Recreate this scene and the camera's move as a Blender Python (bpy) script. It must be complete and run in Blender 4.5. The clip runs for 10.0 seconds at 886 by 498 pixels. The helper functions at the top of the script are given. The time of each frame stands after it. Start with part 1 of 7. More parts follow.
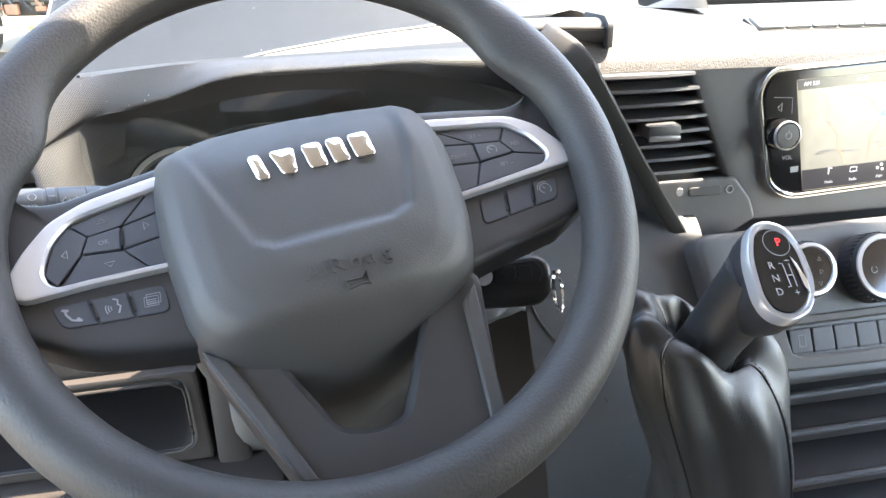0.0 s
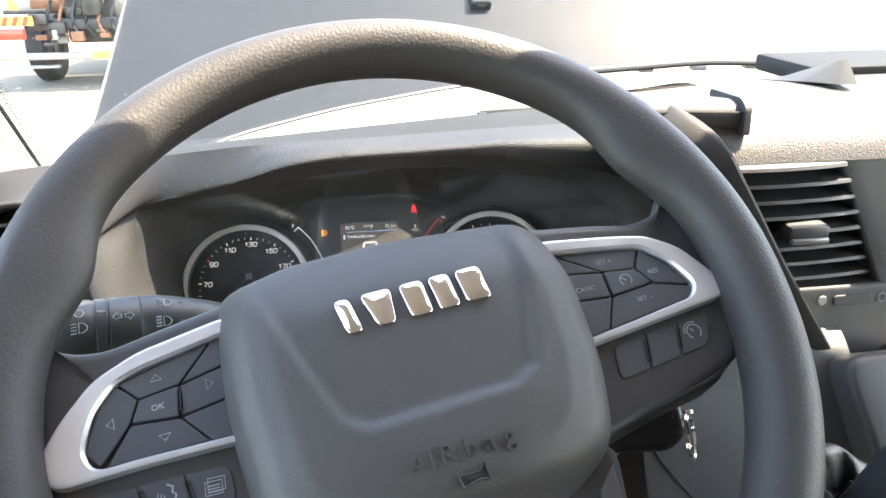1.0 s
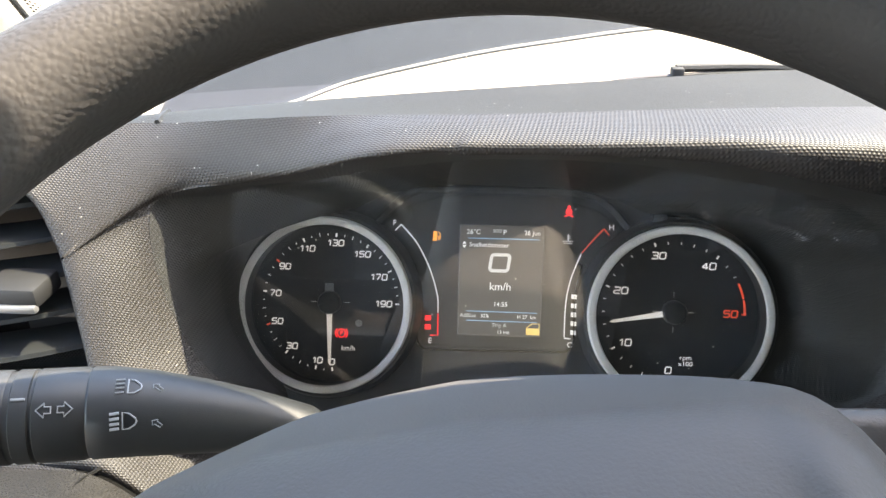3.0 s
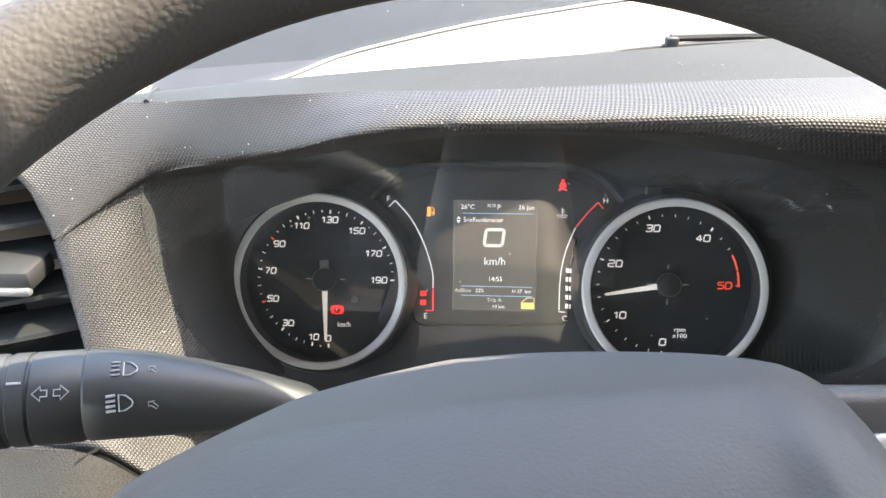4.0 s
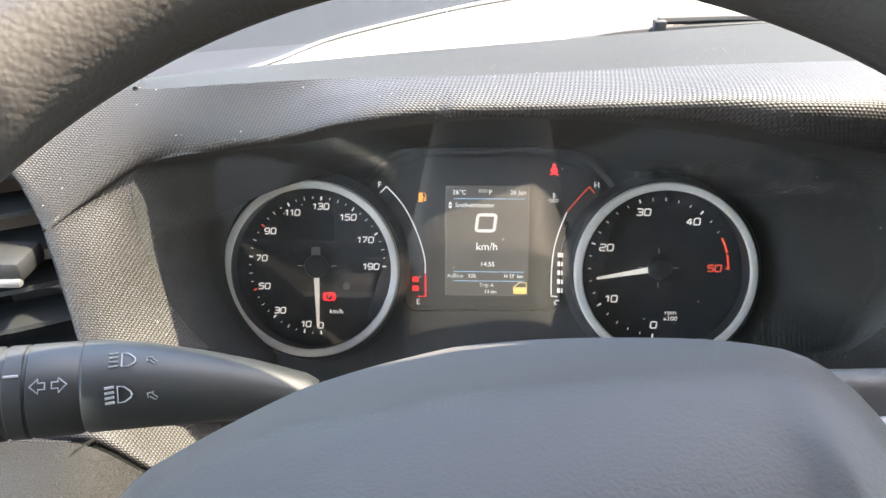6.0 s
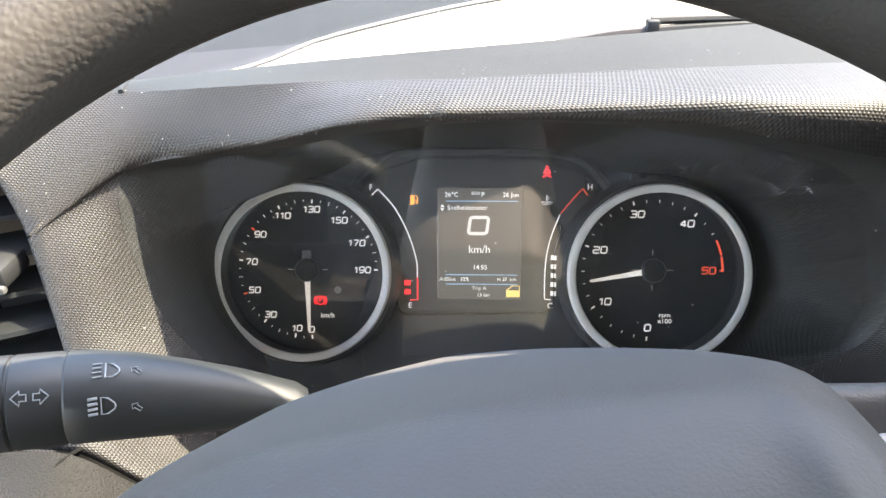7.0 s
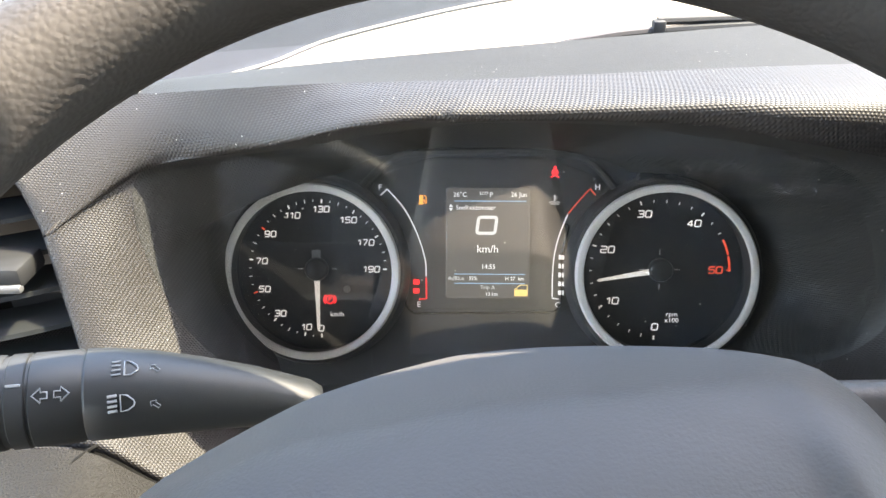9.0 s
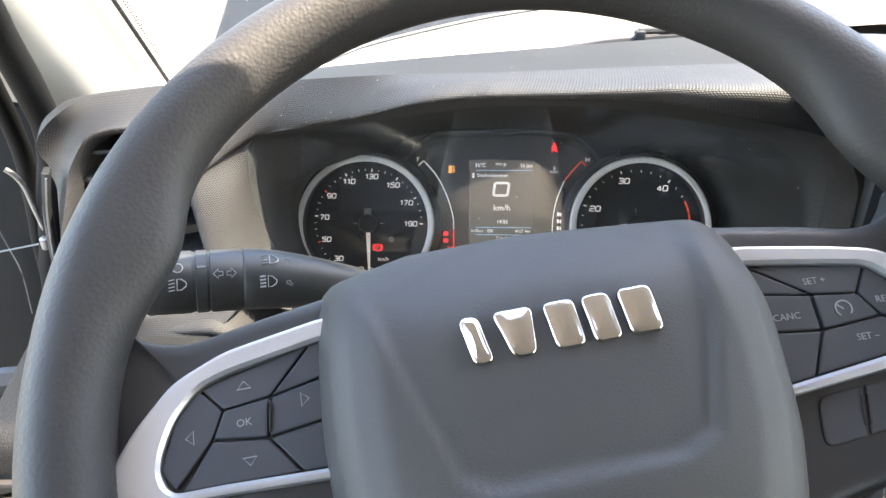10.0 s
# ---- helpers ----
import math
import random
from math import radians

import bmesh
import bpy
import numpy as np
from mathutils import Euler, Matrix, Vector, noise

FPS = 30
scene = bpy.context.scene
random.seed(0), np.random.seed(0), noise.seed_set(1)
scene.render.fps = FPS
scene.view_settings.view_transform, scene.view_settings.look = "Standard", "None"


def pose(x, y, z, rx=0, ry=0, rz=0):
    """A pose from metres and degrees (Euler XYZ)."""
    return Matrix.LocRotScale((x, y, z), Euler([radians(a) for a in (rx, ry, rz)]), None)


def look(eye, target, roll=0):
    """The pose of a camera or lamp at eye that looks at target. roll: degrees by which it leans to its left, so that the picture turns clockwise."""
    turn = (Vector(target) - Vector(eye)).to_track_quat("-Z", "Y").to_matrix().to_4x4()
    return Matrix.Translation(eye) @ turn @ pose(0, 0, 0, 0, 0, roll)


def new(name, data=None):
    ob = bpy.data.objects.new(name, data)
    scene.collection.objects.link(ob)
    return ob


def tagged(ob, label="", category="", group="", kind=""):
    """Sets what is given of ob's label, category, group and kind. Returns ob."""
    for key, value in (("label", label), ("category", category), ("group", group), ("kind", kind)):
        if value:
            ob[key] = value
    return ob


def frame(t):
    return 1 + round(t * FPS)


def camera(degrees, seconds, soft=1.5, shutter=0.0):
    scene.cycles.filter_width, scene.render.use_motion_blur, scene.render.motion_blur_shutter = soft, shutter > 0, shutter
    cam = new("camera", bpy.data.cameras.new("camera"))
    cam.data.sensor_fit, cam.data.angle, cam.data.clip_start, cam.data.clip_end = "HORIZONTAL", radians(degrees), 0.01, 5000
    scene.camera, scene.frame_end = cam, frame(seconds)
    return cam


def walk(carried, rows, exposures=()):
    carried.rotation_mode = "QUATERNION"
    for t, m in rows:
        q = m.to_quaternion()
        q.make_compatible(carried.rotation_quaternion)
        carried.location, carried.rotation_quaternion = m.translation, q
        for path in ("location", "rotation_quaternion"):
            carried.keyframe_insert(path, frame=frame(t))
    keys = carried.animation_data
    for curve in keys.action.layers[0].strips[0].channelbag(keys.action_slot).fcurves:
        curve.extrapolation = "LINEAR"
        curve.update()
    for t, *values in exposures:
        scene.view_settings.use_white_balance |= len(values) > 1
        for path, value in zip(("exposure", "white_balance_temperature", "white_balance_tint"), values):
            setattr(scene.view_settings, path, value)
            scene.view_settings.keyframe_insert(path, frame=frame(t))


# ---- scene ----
cam = camera(61.7, 10.0, soft=1.5)
PATH = [
    (0, (-0.00061, -0.03114, 1.77926), (0.18161, 0.86510, 1.37485), -0.191),
    (0.5, (-0.01754, 0.02165, 1.79222), (0.15047, 0.92938, 1.40778), -0.341),
    (1, (-0.02036, 0.08358, 1.80850), (0.10328, 1.00145, 1.43137), -0.592),
    (1.2, (-0.01718, 0.11554, 1.81642), (0.09000, 1.03658, 1.44200), -1.020),
    (1.5, (-0.01627, 0.18282, 1.81937), (0.06875, 1.10778, 1.44892), -0.800),
    (1.7, (-0.02174, 0.22644, 1.81755), (0.03031, 1.15420, 1.44803), -0.630),
    (2, (-0.02029, 0.29162, 1.79598), (-0.04231, 1.22012, 1.42532), -0.253),
    (2.5, (-0.00204, 0.32321, 1.76982), (-0.07501, 1.23180, 1.35856), -0.100),
    (4, (0.00146, 0.32757, 1.77238), (-0.07030, 1.19958, 1.28818), -1.265),
    (4.5, (0.00663, 0.32868, 1.77357), (-0.05472, 1.19742, 1.28213), -1.380),
    (5, (-0.00347, 0.32677, 1.77168), (-0.05340, 1.19419, 1.27661), -1.190),
    (5.5, (-0.00540, 0.32582, 1.77327), (-0.05637, 1.19023, 1.27307), -1.147),
    (7, (-0.00340, 0.33446, 1.77407), (-0.04507, 1.19589, 1.26791), -1.062),
    (7.5, (-0.01052, 0.33262, 1.77220), (-0.05315, 1.19431, 1.26655), -1.257),
    (8, (-0.00719, 0.33562, 1.76932), (-0.04865, 1.19709, 1.26321), -0.967),
    (8.5, (-0.00269, 0.33455, 1.77191), (-0.04790, 1.19637, 1.26672), -1.304),
    (9, (-0.00777, 0.33074, 1.77636), (-0.05242, 1.19162, 1.26951), -1.152),
    (9.5, (-0.01820, 0.28138, 1.78718), (-0.05863, 1.14455, 1.28390), -0.987),
    (10, (-0.02423, 0.17743, 1.81414), (-0.06664, 1.04347, 1.31596), -0.794),
]

SUN_DIR = Vector((0.50, 0.10, 0.86)).normalized()
EXPOSURES = [(0, 4.85, 7450, 12), (0.5, 4.65, 7500, 12), (1.0, 4.5, 7700, 12), (1.7, 4.1, 8600, 12), (2.5, 4.25, 8050, 12), (4.0, 4.7, 7750, 12), (9.0, 4.7, 7750, 12), (9.6, 4.6, 7600, 12), (10.0, 4.5, 7550, 12)]
walk(cam, [(t, look(eye, target, roll)) for t, eye, target, roll in PATH], EXPOSURES)

# ---- world and light ----
world = bpy.data.worlds.new("sky")
scene.world = world
world.use_nodes = True
wn = world.node_tree.nodes
sky = wn.new("ShaderNodeTexSky")
sky.sky_type, sky.sun_disc = "NISHITA", False
sky.sun_elevation = math.asin(SUN_DIR.z)
sky.sun_rotation = math.atan2(SUN_DIR.x, SUN_DIR.y)
world.node_tree.links.new(sky.outputs[0], wn["Background"].inputs[0])
wn["Background"].inputs[1].default_value = 0.15
sun = new("sun", bpy.data.lights.new("sun", "SUN"))
sun.data.energy, sun.data.angle, sun.data.color = 2.0, radians(0.6), (1.0, 0.93, 0.82)
sun.matrix_world = Matrix.Translation((3, -3, 8)) @ (-SUN_DIR).to_track_quat("-Z", "Y").to_matrix().to_4x4()


# ---- materials ----
def mat(name, color, rough=0.5, metal=0.0, emit=0.0, emit_color=None, spec=0.5, coat=0.0):
    m = bpy.data.materials.new(name)
    m.use_nodes = True
    b = m.node_tree.nodes["Principled BSDF"]
    b.inputs["Base Color"].default_value = (*color, 1)
    b.inputs["Roughness"].default_value = rough
    b.inputs["Metallic"].default_value = metal
    b.inputs["Specular IOR Level"].default_value = spec
    b.inputs["Coat Weight"].default_value = coat
    if emit:
        b.inputs["Emission Color"].default_value = (*(emit_color or color), 1)
        b.inputs["Emission Strength"].default_value = emit
    return m


def node(m, kind, **values):
    n = m.node_tree.nodes.new(kind)
    for k, v in values.items():
        n.inputs[k.replace("_", " ")].default_value = v
    return n


def wire(m, a, b):
    m.node_tree.links.new(a, b)


def coords(m, which="Object"):
    return node(m, "ShaderNodeTexCoord").outputs[which]


def vary(m, low, high, scale, detail=4.0, which="Object"):
    """Blotchy colour between two tones."""
    n = node(m, "ShaderNodeTexNoise", Scale=scale, Detail=detail)
    wire(m, coords(m, which), n.inputs["Vector"])
    r = m.node_tree.nodes.new("ShaderNodeValToRGB")
    r.color_ramp.elements[0].position, r.color_ramp.elements[1].position = 0.3, 0.7
    r.color_ramp.elements[0].color, r.color_ramp.elements[1].color = (*low, 1), (*high, 1)
    wire(m, n.outputs["Fac"], r.inputs[0])
    wire(m, r.outputs[0], m.node_tree.nodes["Principled BSDF"].inputs["Base Color"])
    return r


def bump(m, height, strength, distance, chain=None):
    b = node(m, "ShaderNodeBump", Strength=strength, Distance=distance)
    wire(m, height, b.inputs["Height"])
    if chain:
        wire(m, chain, b.inputs["Normal"])
    wire(m, b.outputs[0], m.node_tree.nodes["Principled BSDF"].inputs["Normal"])
    return b.outputs[0]


def math_node(m, op, a, b=None):
    n = m.node_tree.nodes.new("ShaderNodeMath")
    n.operation = op
    for i, v in enumerate((a, b)):
        if v is None:
            continue
        if isinstance(v, (int, float)):
            n.inputs[i].default_value = v
        else:
            wire(m, v, n.inputs[i])
    return n.outputs[0]


def dust(m, amount=0.5, scale=900.0):
    """Light specks of dust on a dark surface."""
    v = node(m, "ShaderNodeTexVoronoi", Scale=scale / 6)
    wire(m, coords(m), v.inputs["Vector"])
    speck = math_node(m, "LESS_THAN", v.outputs["Distance"], 0.06)
    big = node(m, "ShaderNodeTexNoise", Scale=14.0, Detail=3.0)
    wire(m, coords(m), big.inputs["Vector"])
    gate = math_node(m, "GREATER_THAN", big.outputs["Fac"], 0.5)
    fac = math_node(m, "MULTIPLY", math_node(m, "MULTIPLY", speck, gate), amount)
    b = m.node_tree.nodes["Principled BSDF"]
    mix = m.node_tree.nodes.new("ShaderNodeMixRGB")
    mix.inputs[2].default_value = (0.62, 0.60, 0.55, 1)
    src = b.inputs["Base Color"]
    if src.is_linked:
        wire(m, src.links[0].from_socket, mix.inputs[1])
    else:
        mix.inputs[1].default_value = src.default_value
    wire(m, fac, mix.inputs[0])
    wire(m, mix.outputs[0], src)


def grained(name, low, high, rough, grain=1400.0, strength=0.5, distance=0.0004, specks=0.0):
    """Moulded plastic with a fine irregular grain."""
    m = mat(name, low, rough)
    vary(m, low, high, 9.0)
    n = node(m, "ShaderNodeTexNoise", Scale=grain, Detail=2.0)
    wire(m, coords(m), n.inputs["Vector"])
    bump(m, n.outputs["Fac"], strength, distance)
    if specks:
        dust(m, specks)
    return m


def dotted(name, low, high, rough, pitch=0.0021, strength=0.8, distance=0.00013, specks=0.4):
    """Moulded plastic with a regular dimple pattern in rows across and down the surface."""
    m = mat(name, low, rough)
    vary(m, low, high, 7.0)
    s = m.node_tree.nodes.new("ShaderNodeSeparateXYZ")
    wire(m, coords(m), s.inputs[0])
    across = math_node(m, "ADD", s.outputs[0], math_node(m, "MULTIPLY", s.outputs[1], 0.5))
    down = math_node(m, "ADD", s.outputs[1], s.outputs[2])
    k = 2 * math.pi / (pitch * 0.866)
    waves = None
    for deg in (0, 60, 120):
        u = math_node(m, "MULTIPLY", across, k * math.cos(radians(deg + 90)))
        v = math_node(m, "MULTIPLY", down, k * math.sin(radians(deg + 90)))
        w = math_node(m, "COSINE", math_node(m, "ADD", u, v))
        waves = w if waves is None else math_node(m, "ADD", waves, w)
    bump(m, waves, strength, distance)
    if specks:
        dust(m, specks)
    return m


def leather(name, low, high, rough, scale=330.0, strength=0.55, distance=0.0012):
    m = mat(name, low, rough)
    vary(m, low, high, 12.0)
    v = node(m, "ShaderNodeTexVoronoi", Scale=scale, Randomness=1.0)
    v.feature = "DISTANCE_TO_EDGE"
    warp = node(m, "ShaderNodeTexNoise", Scale=120.0, Detail=2.0)
    mapping = node(m, "ShaderNodeVectorMath")
    mapping.operation = "MULTIPLY_ADD"
    mapping.inputs[1].default_value = (0.006, 0.006, 0.006)
    wire(m, coords(m), warp.inputs["Vector"])
    wire(m, warp.outputs["Color"], mapping.inputs[0])
    wire(m, coords(m), mapping.inputs[2])
    wire(m, mapping.outputs[0], v.inputs["Vector"])
    h = math_node(m, "POWER", math_node(m, "MINIMUM", math_node(m, "MULTIPLY", v.outputs["Distance"], 2.4), 1.0), 0.85)
    c = bump(m, h, strength, distance)
    n = node(m, "ShaderNodeTexNoise", Scale=1800.0, Detail=1.0)
    wire(m, coords(m), n.inputs["Vector"])
    bump(m, n.outputs["Fac"], 0.25, 0.0003, c)
    return m


def glass(name, tint, gloss=1.0, rough=0.0, base=0.0):
    """Clear pane: see-through with a Fresnel gloss."""
    m = bpy.data.materials.new(name)
    m.use_nodes = True
    m.node_tree.nodes.remove(m.node_tree.nodes["Principled BSDF"])
    tr = node(m, "ShaderNodeBsdfTransparent", Color=(*tint, 1))
    gl = node(m, "ShaderNodeBsdfGlossy", Roughness=rough)
    fr = node(m, "ShaderNodeLayerWeight", Blend=0.5)
    mix = m.node_tree.nodes.new("ShaderNodeMixShader")
    wire(m, math_node(m, "MULTIPLY", math_node(m, "ADD", math_node(m, "POWER", fr.outputs["Facing"], 4.0), 0.04 + base), gloss), mix.inputs[0])
    wire(m, tr.outputs[0], mix.inputs[1])
    wire(m, gl.outputs[0], mix.inputs[2])
    wire(m, mix.outputs[0], m.node_tree.nodes["Material Output"].inputs["Surface"])
    return m


def dusty(m, amount=0.8, veil=0.015):
    """Dust specks and a faint film on a pane."""
    out = m.node_tree.nodes["Material Output"].inputs["Surface"]
    src = out.links[0].from_socket
    v = node(m, "ShaderNodeTexVoronoi", Scale=46.0)
    wire(m, coords(m), v.inputs["Vector"])
    big = node(m, "ShaderNodeTexNoise", Scale=5.0, Detail=3.0)
    wire(m, coords(m), big.inputs["Vector"])
    size = math_node(m, "MULTIPLY", big.outputs["Fac"], 0.055)
    speck = math_node(m, "MULTIPLY", math_node(m, "LESS_THAN", v.outputs["Distance"], size), amount)
    d = node(m, "ShaderNodeBsdfDiffuse", Color=(0.75, 0.72, 0.66, 1))
    mix = m.node_tree.nodes.new("ShaderNodeMixShader")
    wire(m, math_node(m, "ADD", speck, veil), mix.inputs[0])
    wire(m, src, mix.inputs[1])
    wire(m, d.outputs[0], mix.inputs[2])
    wire(m, mix.outputs[0], out)


RIM = mat("rim_leather", (0.022, 0.022, 0.024), 0.58, spec=0.35)
vary(RIM, (0.0240, 0.0228, 0.0228), (0.0315, 0.0300, 0.0300), 14.0)
warp = node(RIM, "ShaderNodeTexNoise", Scale=160.0, Detail=2.0)
wire(RIM, coords(RIM), warp.inputs["Vector"])
bend = node(RIM, "ShaderNodeVectorMath")
bend.operation = "MULTIPLY_ADD"
bend.inputs[1].default_value = (0.002, 0.002, 0.002)
wire(RIM, warp.outputs["Color"], bend.inputs[0])
wire(RIM, coords(RIM), bend.inputs[2])
pebble = node(RIM, "ShaderNodeTexVoronoi", Scale=520.0)
pebble.feature = "SMOOTH_F1"
pebble.inputs["Smoothness"].default_value = 0.45
wire(RIM, bend.outputs[0], pebble.inputs["Vector"])
bump(RIM, math_node(RIM, "SUBTRACT", 1.0, pebble.outputs["Distance"]), 0.42, 0.0005)
HUB = grained("hub_plastic", (0.0330, 0.0321, 0.0321), (0.0415, 0.0400, 0.0395), 0.6, 1000, 0.4, 0.0004)
SPOKE = grained("spoke_plastic", (0.020, 0.0200, 0.0218), (0.026, 0.0260, 0.0278), 0.45, 1500, 0.3, 0.0003)
KEYCAP = grained("button_rubber", (0.028, 0.030, 0.036), (0.036, 0.038, 0.044), 0.55, 2200, 0.2, 0.0002)
SILVER = mat("satin_silver", (0.48, 0.48, 0.50), 0.32, 0.6)
vary(SILVER, (0.45, 0.45, 0.47), (0.51, 0.51, 0.53), 30.0)
TABGREY = mat("tab_silver", (0.20, 0.20, 0.205), 0.4, 0.5)
CHROME = mat("chrome", (0.82, 0.80, 0.78), 0.11, 1.0)
BADGE = mat("badge_chrome", (0.62, 0.60, 0.58), 0.12, 1.0)
wob = node(BADGE, "ShaderNodeTexNoise", Scale=70.0, Detail=1.0)
wire(BADGE, coords(BADGE), wob.inputs["Vector"])
bump(BADGE, wob.outputs["Fac"], 1.0, 0.0018)
KEYTOP = grained("grey_switch", (0.20, 0.20, 0.20), (0.24, 0.24, 0.24), 0.5, 2200, 0.2, 0.0002)
PRINT = mat("white_print", (0.23, 0.234, 0.24), 0.6)
STALK_PRINT = mat("stalk_print", (0.22, 0.225, 0.23), 0.6)
PRINT_DIM = mat("grey_print", (0.22, 0.23, 0.24), 0.6)
DASH = dotted("dash_dimpled", (0.027, 0.0245, 0.0243), (0.032, 0.0290, 0.0288), 0.5, strength=0.55)
DASH_SMOOTH = grained("dash_grain", (0.023, 0.022, 0.0215), (0.029, 0.028, 0.027), 0.64, 1000, 0.7, 0.0005, 0.5)
DASH_DARK = grained("dash_black", (0.034, 0.034, 0.036), (0.043, 0.043, 0.045), 0.64, 1300, 0.4, 0.0004, 0.3)
KNEE = grained("knee_grain", (0.014, 0.0133, 0.0128), (0.019, 0.018, 0.0173), 0.5, 900, 1.0, 0.0010, 0.3)
for m_, gloss in ((DASH, 0.35), (DASH_SMOOTH, 0.20), (KNEE, 0.12)):
    m_.node_tree.nodes["Principled BSDF"].inputs["Specular IOR Level"].default_value = gloss
STACK = grained("stack_plastic", (0.042, 0.044, 0.048), (0.053, 0.055, 0.059), 0.48, 1300, 0.4, 0.0004, 0.25)
HOUSING = grained("cluster_housing", (0.034, 0.035, 0.038), (0.042, 0.043, 0.046), 0.55, 900, 0.3, 0.0003)
BOWL = dotted("bowl_dimpled", (0.025, 0.025, 0.026), (0.031, 0.031, 0.032), 0.6, 0.0022, 0.5, 0.0001, 0.1)
DIAL = mat("dial_face", (0.008, 0.009, 0.012), 0.55)
vary(DIAL, (0.020, 0.022, 0.027), (0.026, 0.028, 0.033), 60.0)
PANEL = mat("display_panel", (0.022, 0.022, 0.023), 0.6)
vary(PANEL, (0.036, 0.035, 0.034), (0.042, 0.041, 0.039), 40.0)
LCD = mat("lcd_screen", (0.045, 0.045, 0.043), 0.25, emit=0.004, emit_color=(0.9, 0.95, 1.0))
BEZEL = mat("gauge_ring", (0.85, 0.84, 0.83), 0.4, 0.0)
vary(BEZEL, (0.76, 0.735, 0.71), (0.80, 0.775, 0.75), 50.0)
LIT_WHITE = mat("lit_white", (0.75, 0.77, 0.8), 0.5, emit=0.03, emit_color=(0.93, 0.96, 1.0))
LIT_DIM = mat("lit_grey", (0.4, 0.42, 0.45), 0.5, emit=0.03, emit_color=(0.9, 0.95, 1.0))
LIT_RED = mat("lit_red", (0.7, 0.04, 0.04), 0.5, emit=0.085, emit_color=(1.0, 0.02, 0.03))
RED = mat("red_print", (0.62, 0.08, 0.05), 0.5, emit=0.03, emit_color=(1.0, 0.12, 0.06))
AMBER = mat("lit_amber", (0.8, 0.36, 0.05), 0.5, emit=0.055, emit_color=(1.0, 0.32, 0.03))
YELLOW = mat("lit_yellow", (0.8, 0.6, 0.2), 0.5, emit=0.035, emit_color=(1.0, 0.68, 0.2))
BLUE = mat("lit_blue", (0.2, 0.4, 0.6), 0.5, emit=0.06, emit_color=(0.3, 0.55, 0.9))
NEEDLE = mat("needle_white", (0.72, 0.72, 0.72), 0.4, emit=0.03)
CAP = mat("needle_cap", (0.03, 0.032, 0.036), 0.4)
PIANO = mat("gloss_black", (0.008, 0.008, 0.009), 0.08)
RUBBER = mat("seal_rubber", (0.012, 0.012, 0.013), 0.7)
PILLAR = grained("pillar_trim", (0.27, 0.25, 0.222), (0.32, 0.298, 0.265), 0.7, 1600, 0.3, 0.0003)
GAITER = leather("gaiter_leather", (0.010, 0.010, 0.011), (0.015, 0.015, 0.015), 0.4, 700.0, 0.35, 0.0003)
GAITER.node_tree.nodes["Principled BSDF"].inputs["Specular IOR Level"].default_value = 0.45
STACKTOP = grained("stack_top", (0.050, 0.048, 0.047), (0.062, 0.060, 0.058), 0.42, 750, 0.9, 0.0007, 0.4)
SHROUD = grained("column_cover", (0.058, 0.054, 0.050), (0.068, 0.064, 0.059), 0.6, 1200, 0.3, 0.0003)
GREYTRIM = grained("grey_trim", (0.060, 0.056, 0.052), (0.075, 0.071, 0.066), 0.65, 1200, 0.4, 0.0004)
LOCKGREY = grained("lock_surround", (0.10, 0.102, 0.105), (0.13, 0.132, 0.134), 0.5, 1400, 0.3, 0.0003)
WINDSHIELD = glass("windshield_glass", (0.73, 0.76, 0.75), 0.45)
dusty(WINDSHIELD)
LENS = glass("cluster_lens", (0.98, 0.98, 0.98), 0.9, 0.02, 0.05)
# besides the dust specks, a thin haze is added to lift the gauge blacks
dusty(LENS, 0.35, 0.006)
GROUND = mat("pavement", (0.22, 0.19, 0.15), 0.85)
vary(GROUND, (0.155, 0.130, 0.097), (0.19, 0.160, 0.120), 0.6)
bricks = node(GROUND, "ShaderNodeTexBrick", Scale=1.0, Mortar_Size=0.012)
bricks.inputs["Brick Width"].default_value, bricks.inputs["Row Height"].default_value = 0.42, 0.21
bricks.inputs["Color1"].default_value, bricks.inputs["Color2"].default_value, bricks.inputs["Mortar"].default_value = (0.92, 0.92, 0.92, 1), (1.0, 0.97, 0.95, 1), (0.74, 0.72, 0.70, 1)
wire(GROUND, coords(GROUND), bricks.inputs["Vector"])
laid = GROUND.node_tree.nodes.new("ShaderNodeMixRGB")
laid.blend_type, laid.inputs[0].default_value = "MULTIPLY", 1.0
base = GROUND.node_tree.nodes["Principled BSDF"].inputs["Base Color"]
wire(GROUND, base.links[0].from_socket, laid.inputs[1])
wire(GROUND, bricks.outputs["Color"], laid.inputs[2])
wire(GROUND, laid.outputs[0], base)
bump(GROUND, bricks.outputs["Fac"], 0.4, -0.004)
PAINT = mat("bonnet_paint", (0.115, 0.125, 0.135), 0.5, 0.0, coat=0.4)
PAINT.node_tree.nodes["Principled BSDF"].inputs["Coat Roughness"].default_value = 0.16
PAINT.node_tree.nodes["Principled BSDF"].inputs["Specular IOR Level"].default_value = 0.15
vary(PAINT, (0.042, 0.045, 0.048), (0.050, 0.053, 0.056), 2.0)


# ---- building helpers ----
def at_x(curve, n):
    """n points of a smooth curve, evenly spaced in x."""
    dense = catmull(curve, 500)
    out, j = [], 0
    for i in range(n):
        x = dense[0].x + (dense[-1].x - dense[0].x) * i / (n - 1)
        while j < len(dense) - 2 and dense[j + 1].x < x:
            j += 1
        f = (x - dense[j].x) / max(1e-9, dense[j + 1].x - dense[j].x)
        out.append(dense[j].lerp(dense[j + 1], max(0.0, min(1.0, f))))
    return out



